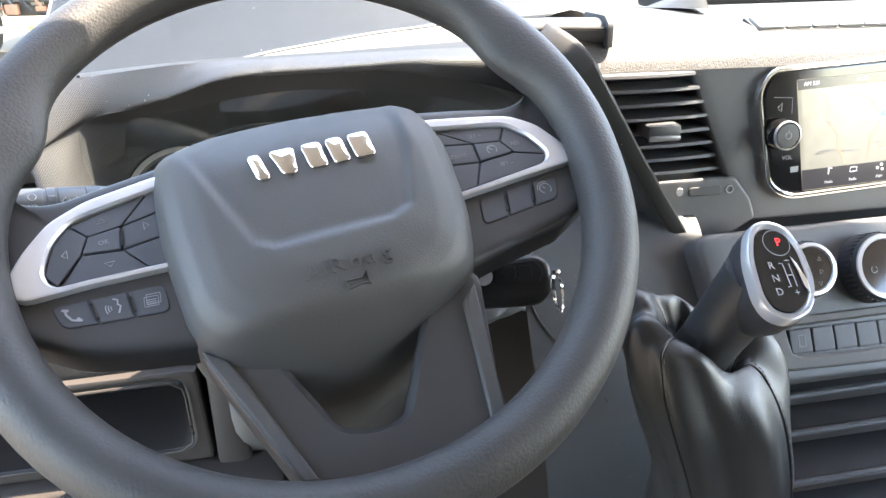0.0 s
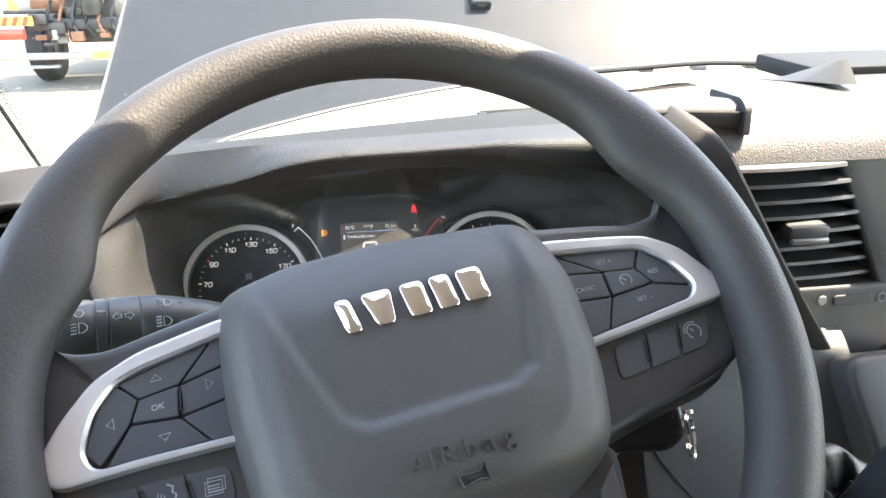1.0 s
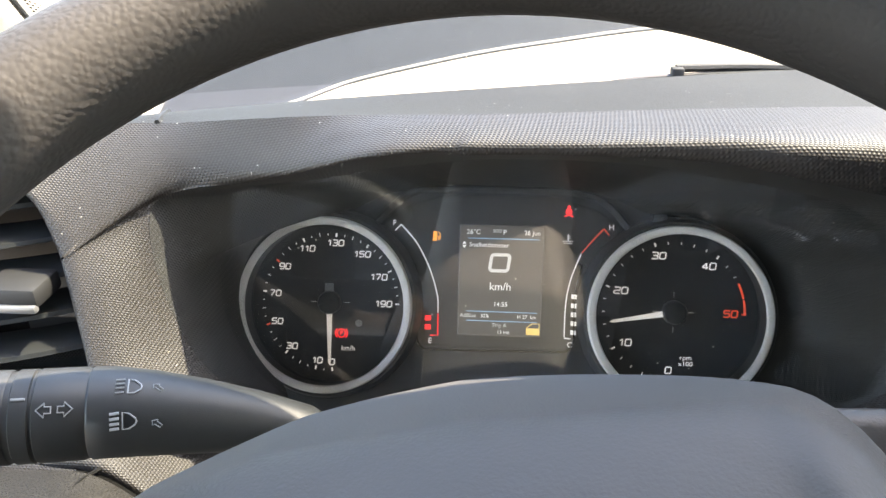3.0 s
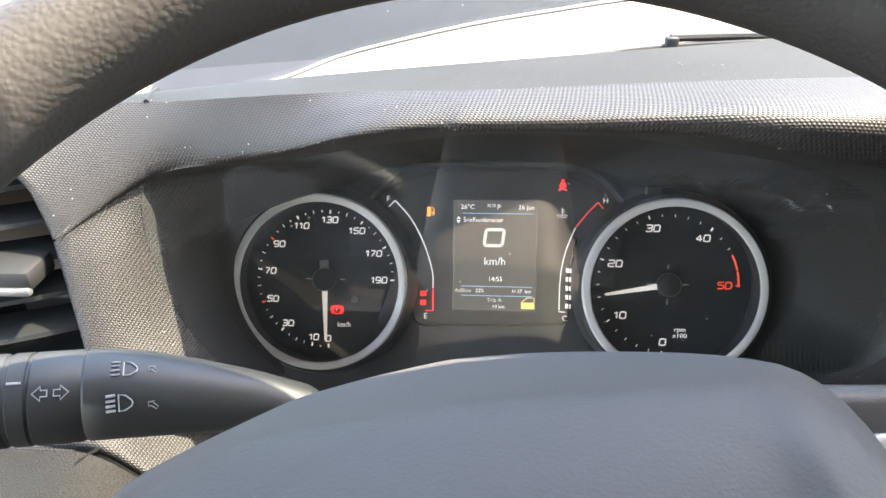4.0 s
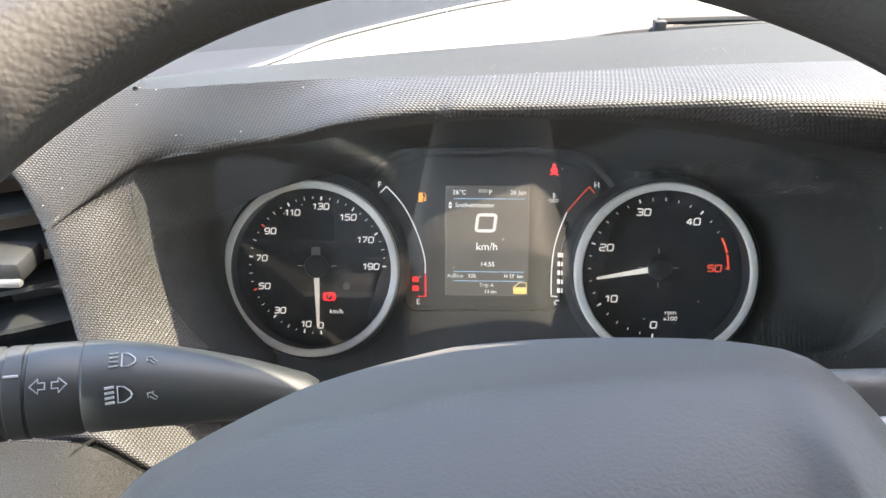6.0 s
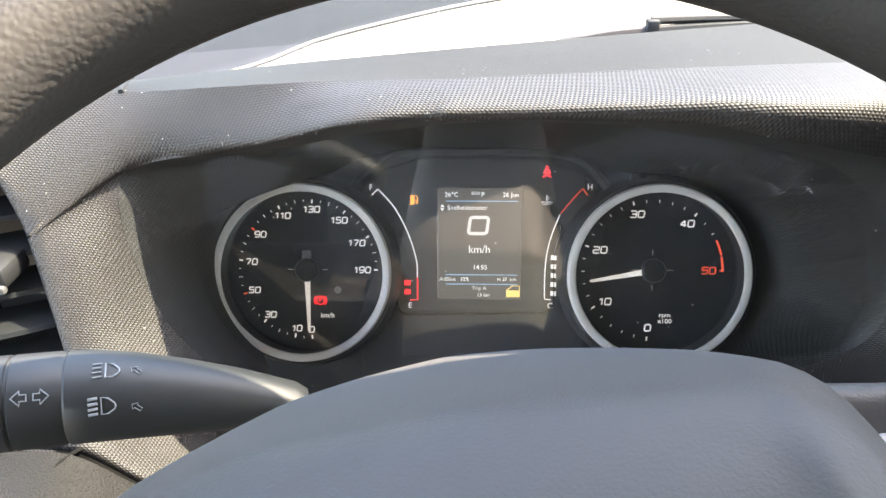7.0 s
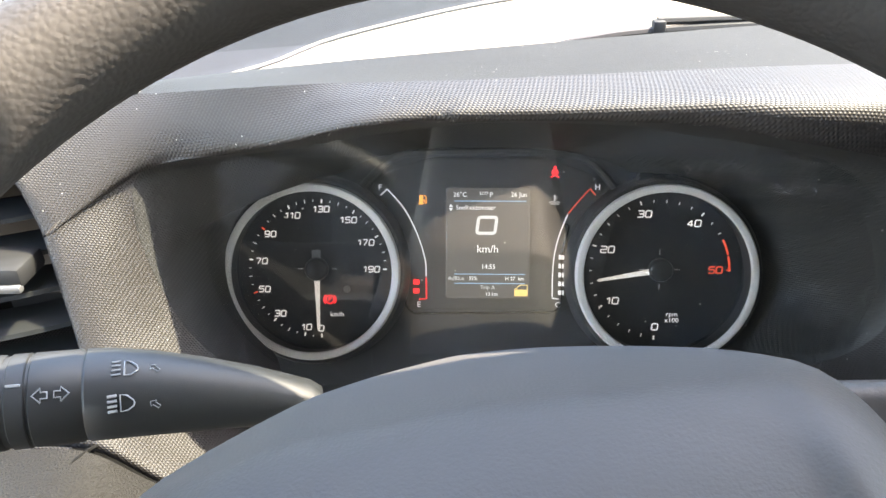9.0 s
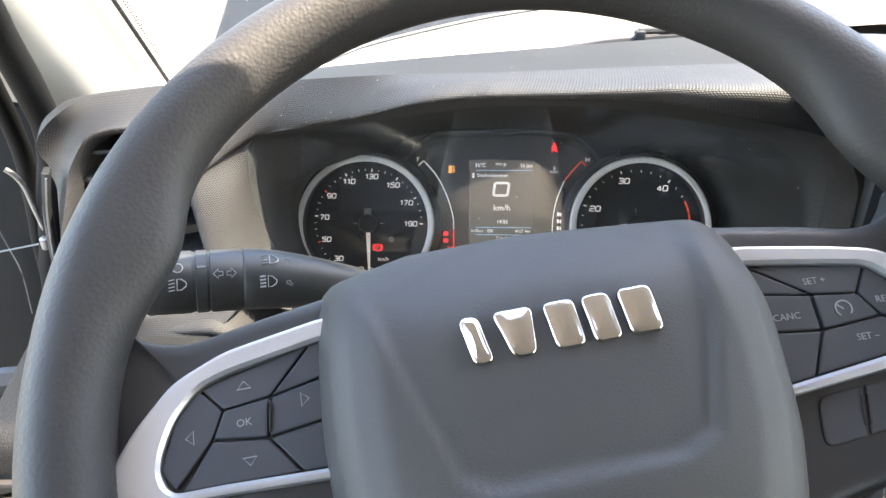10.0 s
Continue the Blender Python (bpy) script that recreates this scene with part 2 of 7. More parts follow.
def part(name, bm, material, parent=None, label="", smooth=True, m=None, crease=38):
    """Link a bmesh as one mesh object under a thing or part."""
    if m is not None:
        bm.transform(m)
    bmesh.ops.recalc_face_normals(bm, faces=bm.faces)
    me = bpy.data.meshes.new(name)
    for f in bm.faces:
        f.smooth = smooth
    bm.to_mesh(me)
    bm.free()
    me.materials.append(material)
    ob = new(name, me)
    if parent is not None:
        ob.parent = parent
        ob.matrix_parent_inverse = parent.matrix_world.inverted()
    if smooth:
        me.set_sharp_from_angle(angle=radians(crease))
    if label:
        tagged(ob, label)
    return ob


def thing(name, at, label, category, group="", kind=""):
    ob = new(name)
    ob.location = at
    ob.empty_display_size = 0.02
    ob.matrix_world = Matrix.Translation(at)
    return tagged(ob, label, category, group, kind)


def catmull(pts, n, closed=False):
    """n points evenly spaced in parameter on a smooth curve through pts."""
    pts = [Vector(p) for p in pts]
    out, k = [], len(pts)
    spans = k if closed else k - 1
    for i in range(n):
        t = i * spans / (n if closed else n - 1)
        j = min(int(t), spans - 1)
        f = t - j
        g = (lambda a: pts[a % k]) if closed else (lambda a: pts[max(0, min(k - 1, a))])
        p0, p1, p2, p3 = g(j - 1), g(j), g(j + 1), g(j + 2)
        out.append(0.5 * ((2 * p1) + (p2 - p0) * f + (2 * p0 - 5 * p1 + 4 * p2 - p3) * f * f + (3 * p1 - p0 - 3 * p2 + p3) * f ** 3))
    return out


def skin(rings, closed=False, caps=False):
    """Quads between rings of equal length, with UVs in metres along the surface."""
    bm = bmesh.new()
    uv = bm.loops.layers.uv.new("UVMap")
    n = len(rings[0])
    vs = [[bm.verts.new(p) for p in r] for r in rings]
    U = [[0.0] for _ in rings]
    for r, u in zip(rings, U):
        for i in range(n):
            u.append(u[-1] + (Vector(r[(i + 1) % n]) - Vector(r[i])).length)
    mid = U[len(U) // 2]
    V = [[0.0] * (n + 1)]
    for a, b in zip(rings, rings[1:]):
        V.append([V[-1][i] + (Vector(a[i % n]) - Vector(b[i % n])).length for i in range(n + 1)])
    for j in range(len(rings) - 1):
        for i in range(n if closed else n - 1):
            k = (i + 1) % n
            quad = (vs[j][i], vs[j][k], vs[j + 1][k], vs[j + 1][i])
            if len(set(quad)) < 4:
                continue
            f = bm.faces.new(quad)
            for loop, (a, b) in zip(f.loops, ((j, i), (j, i + 1), (j + 1, i + 1), (j + 1, i))):
                loop[uv].uv = (mid[b], V[a][b])
    if caps:
        for r in (vs[0], vs[-1]):
            bm.faces.new(r)
    return bm


def surface(curves, n, m, closed=False):
    """A smooth sheet through several smooth curves: n points along each, m rows across."""
    rows = [catmull(c, n, closed) for c in curves]
    cols = [catmull([r[i] for r in rows], m) for i in range(n)]
    return skin([[c[j] for c in cols] for j in range(m)], closed)


def round_poly(pts, r, n=4):
    """A polygon (2D) with rounded corners; r may be a list."""
    out, k = [], len(pts)
    for i in range(k):
        a, p, b = (Vector(pts[j % k][:2]) for j in (i - 1, i, i + 1))
        rr = r[i] if isinstance(r, (list, tuple)) else r
        u, v = (a - p), (b - p)
        d = min(rr, u.length * 0.48, v.length * 0.48)
        if d < 1e-6:
            out.append((p.x, p.y))
            continue
        s, e = p + u.normalized() * d, p + v.normalized() * d
        for q in range(n + 1):
            f = q / n
            w = s * (1 - f) ** 2 + p * 2 * f * (1 - f) + e * f * f
            out.append((w.x, w.y))
    return out


def offset(pts, d):
    """Polygon moved inwards by d."""
    k = len(pts)
    area = sum(pts[i][0] * pts[(i + 1) % k][1] - pts[(i + 1) % k][0] * pts[i][1] for i in range(k))
    s = 1 if area > 0 else -1
    out = []
    for i in range(k):
        a, p, b = (Vector(pts[j % k][:2]) for j in (i - 1, i, i + 1))
        u, v = (p - a), (b - p)
        if u.length < 1e-9 or v.length < 1e-9:
            out.append(tuple(p))
            continue
        u.normalize(), v.normalize()
        n1, n2 = Vector((-u.y, u.x)) * s, Vector((-v.y, v.x)) * s
        h = n1 + n2
        q = p + h * (d / max(0.35, 1 + n1.dot(n2)))
        out.append((q.x, q.y))
    return out


def slab(pts, w0, w1, edge=0.0006, rows=2, dome=0.0):
    """A plate from w0 up to w1 over a polygon, with a rounded top edge."""
    rings = [[(x, y, w0) for x, y in pts], [(x, y, w1 - edge) for x, y in pts]]
    for i in range(1, rows + 1):
        a = math.pi / 2 * i / rows
        rings.append([(x, y, w1 - edge + edge * math.sin(a)) for x, y in offset(pts, edge * (1 - math.cos(a)))])
    last = rings[-1]
    cx, cy = sum(p[0] for p in last) / len(last), sum(p[1] for p in last) / len(last)
    for f in (0.04, 0.5, 0.97):
        rings.append([(x + (cx - x) * f, y + (cy - y) * f, w1 + dome * f * (2 - f)) for x, y, _ in last])
    return skin(rings, True, True)


def ring_plate(outer, inner, w0, w1, edge=0.0006):
    """A plate with a hole: outer and inner polygon have as many points."""
    r = [[(x, y, w0) for x, y in inner], [(x, y, w0) for x, y in outer], [(x, y, w1 - edge) for x, y in outer],
         [(x, y, w1 - edge * 0.3) for x, y in offset(outer, edge * 0.3)], [(x, y, w1) for x, y in offset(outer, edge)], [(x, y, w1) for x, y in offset(outer, edge * 1.4)], [(x, y, w1) for x, y in offset(inner, -edge * 1.4)], [(x, y, w1) for x, y in offset(inner, -edge)],
         [(x, y, w1 - edge) for x, y in inner], [(x, y, w0) for x, y in inner]]
    return skin(r, True)


def resample(pts, n, start=0.0):
    """n points evenly spaced round a closed 2D polygon."""
    k = len(pts)
    seg = [(Vector(pts[(i + 1) % k]) - Vector(pts[i])).length for i in range(k)]
    total, out, i, acc = sum(seg), [], 0, 0.0
    for q in range(n):
        s = total * ((q / n + start) % 1.0)
        i, acc = 0, 0.0
        while acc + seg[i] < s and i < k - 1:
            acc += seg[i]
            i += 1
        f = (s - acc) / max(seg[i], 1e-9)
        p = Vector(pts[i]).lerp(Vector(pts[(i + 1) % k]), f)
        out.append((p.x, p.y))
    return out


def by_angle(pts, n, centre=(0, 0)):
    """n points of a star-shaped 2D outline at even angles about centre."""
    k, out = len(pts), []
    for q in range(n):
        a = 2 * math.pi * q / n
        d = Vector((math.cos(a), math.sin(a)))
        best = 0.0
        for i in range(k):
            p, e = Vector(pts[i]) - Vector(centre), Vector(pts[(i + 1) % k]) - Vector(pts[i])
            den = d.x * e.y - d.y * e.x
            if abs(den) < 1e-12:
                continue
            t = (p.x * e.y - p.y * e.x) / den
            s = (p.x * d.y - p.y * d.x) / den
            if t > 0 and -1e-6 <= s <= 1 + 1e-6:
                best = max(best, t)
        out.append((centre[0] + d.x * best, centre[1] + d.y * best))
    return out


def lathe(profile, n=48, m=None):
    """Turn (radius, height) pairs about z."""
    bm = skin([[(r * math.cos(2 * math.pi * i / n), r * math.sin(2 * math.pi * i / n), h) for i in range(n)] for r, h in profile], True)
    bmesh.ops.remove_doubles(bm, verts=bm.verts, dist=1e-6)
    if m is not None:
        bm.transform(m)
    return bm


def tube(path, radius, n=10, closed=False, squash=1.0):
    """A tube along a path; radius may be a list."""
    path = [Vector(p) for p in path]
    k, rings = len(path), []
    up = Vector((0, 0, 1))
    for i, p in enumerate(path):
        a, b = path[(i - 1) % k if closed else max(0, i - 1)], path[(i + 1) % k if closed else min(k - 1, i + 1)]
        t = (b - a).normalized()
        s = t.cross(up)
        s = s.normalized() if s.length > 1e-3 else Vector((1, 0, 0))
        u = s.cross(t)
        r = radius[i] if isinstance(radius, (list, tuple)) else radius
        rings.append([p + s * (r * math.cos(2 * math.pi * q / n)) + u * (r * squash * math.sin(2 * math.pi * q / n)) for q in range(n)])
    if closed:
        rings.append(rings[0])
    bm = skin(rings, True, not closed)
    if closed:
        bmesh.ops.remove_doubles(bm, verts=bm.verts, dist=1e-6)
    return bm


def box(lo, hi, bevel=0.0):
    bm = bmesh.new()
    bmesh.ops.create_cube(bm, size=1)
    for v in bm.verts:
        v.co = Vector([lo[i] + (v.co[i] + 0.5) * (hi[i] - lo[i]) for i in range(3)])
    if bevel:
        bmesh.ops.bevel(bm, geom=bm.edges[:], offset=bevel, segments=2, affect="EDGES", profile=0.5)
    return bm


def join(*bms):
    out = bmesh.new()
    for b in bms:
        me = bpy.data.meshes.new("joined")
        b.to_mesh(me)
        b.free()
        out.from_mesh(me)
        bpy.data.meshes.remove(me)
    return out


def writing(name, text, size, m, material, parent, depth=0.0001, align="CENTER", shear=0.0, stretch=1.0, weight=0.0):
    """Letters with the built-in font, as a mesh part; m places them."""
    c = bpy.data.curves.new(name, "FONT")
    c.body, c.size, c.align_x, c.align_y, c.extrude, c.shear, c.offset = text, size, align, "CENTER", depth, shear, weight
    c.resolution_u = 3
    tmp = bpy.data.objects.new(name, c)
    scene.collection.objects.link(tmp)
    bpy.context.view_layer.update()
    me = bpy.data.meshes.new_from_object(tmp.evaluated_get(bpy.context.evaluated_depsgraph_get()))
    bpy.data.objects.remove(tmp)
    bm = bmesh.new()
    bm.from_mesh(me)
    bpy.data.meshes.remove(me)
    bm.transform(Matrix.Diagonal((stretch, 1, 1, 1)))
    return part(name, bm, material, parent, smooth=False, m=m)


GLYPHS = {"0": ([(0.5, 0), (1, 0), (1, 1), (0, 1), (0, 0), (0.5, 0)],), "1": ([(0.1, 0.74), (0.55, 1.0), (0.55, 0)],), "2": ([(0, 1), (1, 1), (1, 0.52), (0, 0.48), (0, 0), (1, 0)],),
          "3": ([(0, 1), (1, 1), (1, 0.5), (0.25, 0.5)], [(0.6, 0.5), (1, 0.5), (1, 0), (0, 0)]), "4": ([(0.72, 0), (0.72, 1), (0, 0.28), (1, 0.28)],), "5": ([(1, 1), (0.05, 1), (0, 0.56), (1, 0.56), (1, 0), (0, 0)],),
          "7": ([(0, 1), (1, 1), (0.35, 0)],), "9": ([(1, 0.42), (0, 0.42), (0, 1), (1, 1), (1, 0), (0.1, 0)],)}


def ribbon(pts, width, depth=0.0002):
    """A raised flat line through 2D points, as a bmesh."""
    pts = [Vector((*p, 0)) for p in pts]
    rings = []
    for i, p in enumerate(pts):
        t = (pts[min(len(pts) - 1, i + 1)] - pts[max(0, i - 1)]).normalized()
        side, up = Vector((-t.y, t.x, 0)) * (width / 2), Vector((0, 0, depth))
        rings.append([p - side, p + side, p + side + up, p - side + up])
    return skin(rings, True, True)


def figures(text, wide, high, width, m, material, parent, slant=0.12):
    """Wide square-shouldered dial figures, as one part."""
    step = [wide * (0.75 if ch == "1" else 1.0) + width * 1.5 for ch in text]
    x, lines = -(sum(step) - width * 1.5) / 2, []
    for ch, w in zip(text, step):
        for line in GLYPHS[ch]:
            pts = [(x + wide * px, (py - 0.5) * high) for px, py in line]
            soft = [pts[0]]
            for a, p, b in zip(pts, pts[1:], pts[2:]):
                a, p, b = Vector(a), Vector(p), Vector(b)
                r = min(0.26 * high, 0.45 * (a - p).length, 0.45 * (b - p).length)
                u, v = p + (a - p).normalized() * r, p + (b - p).normalized() * r
                soft += [tuple(u * (1 - f) ** 2 + p * 2 * f * (1 - f) + v * f * f) for f in (0, 0.25, 0.5, 0.75, 1.0)]
            lines.append(ribbon([(q[0] + slant * q[1], q[1]) for q in soft + [pts[-1]]], width))
        x += w
    return part("figure", join(*lines), material, parent, smooth=False, m=m)


def stroke(name, pts, width, m, material, parent, depth=0.0002, closed=False):
    """A flat line of even width in the local plane."""
    pts = [Vector((*p, 0)) for p in pts]
    k, rings = len(pts), []
    for i, p in enumerate(pts):
        a, b = pts[(i - 1) % k if closed else max(0, i - 1)], pts[(i + 1) % k if closed else min(k - 1, i + 1)]
        t = (b - a).normalized()
        s = Vector((-t.y, t.x, 0)) * (width / 2)
        up = Vector((0, 0, depth))
        rings.append([p - s, p + s, p + s + up, p - s + up])
    if closed:
        rings.append(rings[0])
    return part(name, skin(rings, True, not closed), material, parent, smooth=False, m=m)


def arc(c, r, a0, a1, n=24):
    return [(c[0] + r * math.cos(radians(a0 + (a1 - a0) * i / (n - 1))), c[1] + r * math.sin(radians(a0 + (a1 - a0) * i / (n - 1)))) for i in range(n)]


def frame_at(origin, normal, up=(0, 0, 1), turn=0.0):
    """A local frame: z along normal, y nearest to up, turned about z."""
    z = Vector(normal).normalized()
    x = Vector(up).cross(z).normalized()
    y = z.cross(x)
    m = Matrix((x, y, z)).transposed().to_4x4()
    m.translation = Vector(origin)
    return m @ pose(0, 0, 0, 0, 0, turn)


def tilt(deg, yaw=0.0):
    a, b = radians(deg), radians(yaw)
    return Vector((math.sin(b) * math.cos(a), -math.cos(b) * math.cos(a), math.sin(a)))


# ---- outside ----
def build_outside():
    bm = bmesh.new()
    bmesh.ops.create_grid(bm, x_segments=2, y_segments=2, size=300)
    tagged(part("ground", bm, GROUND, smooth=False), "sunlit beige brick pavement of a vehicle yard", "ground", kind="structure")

    hall = thing("depot_hall", (-11, 20.4, 0), "green metal-clad depot hall at the back of the yard", "building")
    part("wall", box((-45, 20.4, 0), (16, 30, 6.5)), GREEN, hall, smooth=False)
    for i in range(34):
        x = -44 + i * 1.06
        part("rib", box((x, 20.36, 0.12), (x + 0.05, 20.4, 6.5)), GREEN, hall, smooth=False)
    part("plinth", box((-45, 20.34, 0), (16, 20.4, 0.12)), CONCRETE, hall, smooth=False)
    part("pale_wall", box((-8.3, 20.33, 0.12), (16, 20.39, 6.5)), CREAM, hall, "pale yellow wall field", smooth=False)
    s = part("sign", box((-10.75, 20.30, 0.50), (-9.85, 20.345, 0.72)), SIGNWHITE, hall, "small white sign", smooth=False)
    part("sign_bar", box((-10.65, 20.285, 0.60), (-9.95, 20.305, 0.66)), LAMP_RED, s, smooth=False)
    part("roof", box((-45.3, 20.1, 6.5), (16.3, 30.3, 6.8)), CONCRETE, hall, smooth=False)

    bin_ = thing("litter_bin", (-9.3, 20.0, 0), "small dark litter bin standing by the hall", "bin")
    part("body", box((-9.5, 19.8, 0), (-9.12, 20.15, 0.72), 0.03), DARKSTEEL, bin_)
    part("lid", box((-9.53, 19.77, 0.72), (-9.09, 20.18, 0.78), 0.02), DARKSTEEL, bin_)

    t = thing("tractor_unit", (-3.6, 12.2, 0), "dark truck chassis seen from behind with red and white marker boards", "truck")
    part("chassis_rail", box((-4.15, 11.3, 0.75), (-4.03, 16, 1.0), 0.01), DARKSTEEL, t)
    part("chassis_rail", box((-3.2, 11.3, 0.75), (-3.08, 16, 1.0), 0.01), DARKSTEEL, t)
    part("cross_member", box((-4.2, 11.30, 0.80), (-3.0, 11.4, 0.95), 0.02), DARKSTEEL, t)
    part("underrun_bar", box((-4.8, 11.15, 0.42), (-2.3, 11.27, 0.51), 0.015), STEEL, t)
    part("number_plate", box((-3.55, 11.12, 0.42), (-3.15, 11.148, 0.51)), PLATE, t, "yellow plate", smooth=False)
    part("coupling", lathe([(0.0, 0), (0.12, 0), (0.14, 0.05), (0.14, 0.22), (0.08, 0.28), (0.0, 0.28)], 20, pose(-3.5, 11.3, 1.0)), DARKSTEEL, t)
    part("gearbox", box((-3.95, 11.5, 0.6), (-3.25, 12.6, 1.35), 0.05), DARKSTEEL, t)
    part("air_tank", lathe([(0, 0), (0.13, 0.01), (0.15, 0.06), (0.15, 0.84), (0.13, 0.89), (0, 0.9)], 18, pose(-4.45, 11.8, 1.12, 0, 90, 0)), RUST, t)
    part("mudguard", box((-4.75, 11.5, 1.0), (-4.2, 12.9, 1.06), 0.02), DARKSTEEL, t)
    part("mudguard", box((-2.95, 11.5, 1.0), (-2.4, 12.9, 1.06), 0.02), DARKSTEEL, t)
    for x in (-4.5, -2.85):
        w = part("wheel", lathe([(0.24, -0.15), (0.45, -0.15), (0.5, -0.11), (0.5, 0.11), (0.45, 0.15), (0.24, 0.15)], 32, pose(x, 12.2, 0.5, 0, 90, 0)), RUBBER, t)
        part("rim", lathe([(0.0, 0.1), (0.1, 0.12), (0.12, 0.05), (0.24, 0.14), (0.25, -0.13), (0, -0.1)], 24, pose(x, 12.2, 0.5, 0, 90, 0)), DARKSTEEL, w)
    for x in (-4.8, -2.75):
        b = part("marker_board", box((x, 11.12, 0.88), (x + 0.55, 11.15, 1.00)), ORANGE, t, "orange and red striped marker board", smooth=False)
        for i in range(4):
            s = bmesh.new()
            vs = [s.verts.new((x + 0.02 + i * 0.13 + dx, 11.115, z)) for dx, z in ((0, 0.882), (0.06, 0.882), (0.11, 0.998), (0.05, 0.998))]
            s.faces.new(vs)
            part("stripe", s, LAMP_RED, b, smooth=False)
        part("tail_lamp", box((x, 11.10, 0.70), (x + 0.42, 11.18, 0.84), 0.015), LAMP_RED, t)
    for i in range(7):
        x = -4.1 + i * 0.17
        pts = catmull([(x, 11.5, 1.35), (x + 0.05, 11.35, 1.15 + 0.05 * (i % 3)), (x - 0.03, 11.28, 0.9), (x + 0.06, 11.3, 0.7)], 12)
        part("air_line", tube(pts, 0.022, 6), (RUBBER, RUST, DARKSTEEL)[i % 3], t)
    part("catwalk", box((-4.1, 12.7, 1.05), (-3.1, 14.5, 1.1)), DARKSTEEL, t)
    part("beacon", lathe([(0, 0), (0.07, 0), (0.07, 0.1), (0.04, 0.15), (0, 0.16)], 14, pose(-4.65, 11.6, 1.06)), AMBER_LENS, t)

    rnd = random.Random(11)
    for i in range(26):
        x, z, w, h = rnd.uniform(-4.45, -2.9), rnd.uniform(0.58, 1.5), rnd.uniform(0.06, 0.22), rnd.uniform(0.04, 0.16)
        y = rnd.uniform(11.18, 11.45)
        part("fitting", box((x, y, z), (x + w, y + 0.1, z + h), 0.01), (DARKSTEEL, STEEL, DARKSTEEL, RUST)[i % 4], t)
    for z in (1.22, 1.38):
        part("pipe", tube([(-4.3, 11.3, z), (-2.8, 11.3, z + 0.03)], 0.035, 8), STEEL, t)
    part("side_step", box((-4.75, 11.2, 0.30), (-4.05, 11.3, 0.34), 0.01), STEEL, t)
    t.location.x += 0.18
    # the van's own raised bonnet
    b = thing("raised_bonnet", (0.45, 1.35, 1.2), "grey painted bonnet of the van standing raised before the windscreen", "bonnet")
    half = [(-0.36, 1.028), (-0.30, 1.040), (-0.22, 1.0605), (-0.165, 1.084), (-0.10, 1.102), (-0.02, 1.1205), (0.06, 1.134), (0.13, 1.145), (0.22, 1.155), (0.32, 1.167), (0.43, 1.173), (0.53, 1.1775)]
    plan = half + [(1.06 - x, y) for x, y in half[-2::-1]]

    def on_sheet(x, y):
        crown = 0.014 * (1 - ((x - 0.53) / 0.9) ** 2)
        rise = 0.09 * (math.sqrt((y - 1.22) ** 2 + 0.0016) + y - 1.22)
        return (x, y - crown * 0.54, 1.729 + (y - 1.303) * 0.643 + crown * 0.84 - 0.0135 + rise)
    low = [on_sheet(x, y) for x, y in plan]
    rows = [low]
    for k, (yy, sc) in enumerate(((1.20, 0.985), (1.36, 0.965), (1.62, 0.93), (1.95, 0.88))):
        rows.append([on_sheet(0.53 + (x - 0.53) * sc, yy + (y - 1.12) * (0.5, 0.2, 0.0, -0.2)[k]) for x, y in plan])
    sheet = surface(rows, 90, 30)
    bmesh.ops.solidify(sheet, geom=sheet.faces[:], thickness=0.006)
    part("skin", sheet, PAINT, b)
    part("edge_seal", tube(catmull([(x, y - 0.001, z - 0.003) for x, y, z in low], 60), 0.0014, 8), EDGE, b)
    part("lip_seal", tube(catmull([(x, y - 0.004, z - 0.006) for x, y, z in low if 0.25 < x < 0.81], 30), 0.0042, 8), RUBBER, b, "black rubber lip")
    part("side_edge", tube(catmull([r[0] for r in rows], 24), 0.0024, 8), EDGE, b, "bright painted edge")
    for i in range(8):
        x = 0.34 + i * 0.085
        y = 1.163 + 0.012 * (1 - ((x - 0.53) / 0.3) ** 2)
        part("edge_clip", box((x, y - 0.012, 1.631), (x + 0.022, y + 0.004, 1.640), 0.002), STEEL, b)
    N = frame_at(on_sheet(0.202, 1.288), (0, -0.60, 0.80))
    n = part("washer_nozzle", slab(round_poly([(-0.017, -0.018), (0.017, -0.018), (0.015, 0.016), (-0.015, 0.016)], 0.005, 3), -0.004, 0.014, 0.006, 3), RUBBER, b, "black washer nozzle", m=N)
    part("jet", box((-0.006, -0.019, 0.003), (0.006, -0.015, 0.009), 0.001), DARKSTEEL, n, m=N)

    w = thing("windscreen_wiper", (0.2, 0.93, 1.6), "black wiper resting at the foot of the windscreen", "wiper")
    part("blade", tube(catmull([(0.052, 1.06, 1.575), (0.10, 1.06, 1.584), (0.175, 1.062, 1.592), (0.42, 1.07, 1.600)], 24), [0.002 + 0.0025 * min(1, i / 6) for i in range(24)], 8), RUBBER, w)
    part("arm", tube(catmull([(0.165, 1.065, 1.600), (0.25, 1.068, 1.601), (0.34, 1.07, 1.596), (0.40, 1.075, 1.585)], 20), 0.0042, 8), RUBBER, w)
    part("joint", box((0.160, 1.055, 1.586), (0.172, 1.068, 1.602), 0.002), RUBBER, w)

    f = thing("van_front", (0.45, 1.5, 0.3), "dark front end and engine bay of the van", "vehicle")
    part("bay", box((-0.36, 1.12, 0.3), (1.42, 1.75, 1.20), 0.05), DARKSTEEL, f)
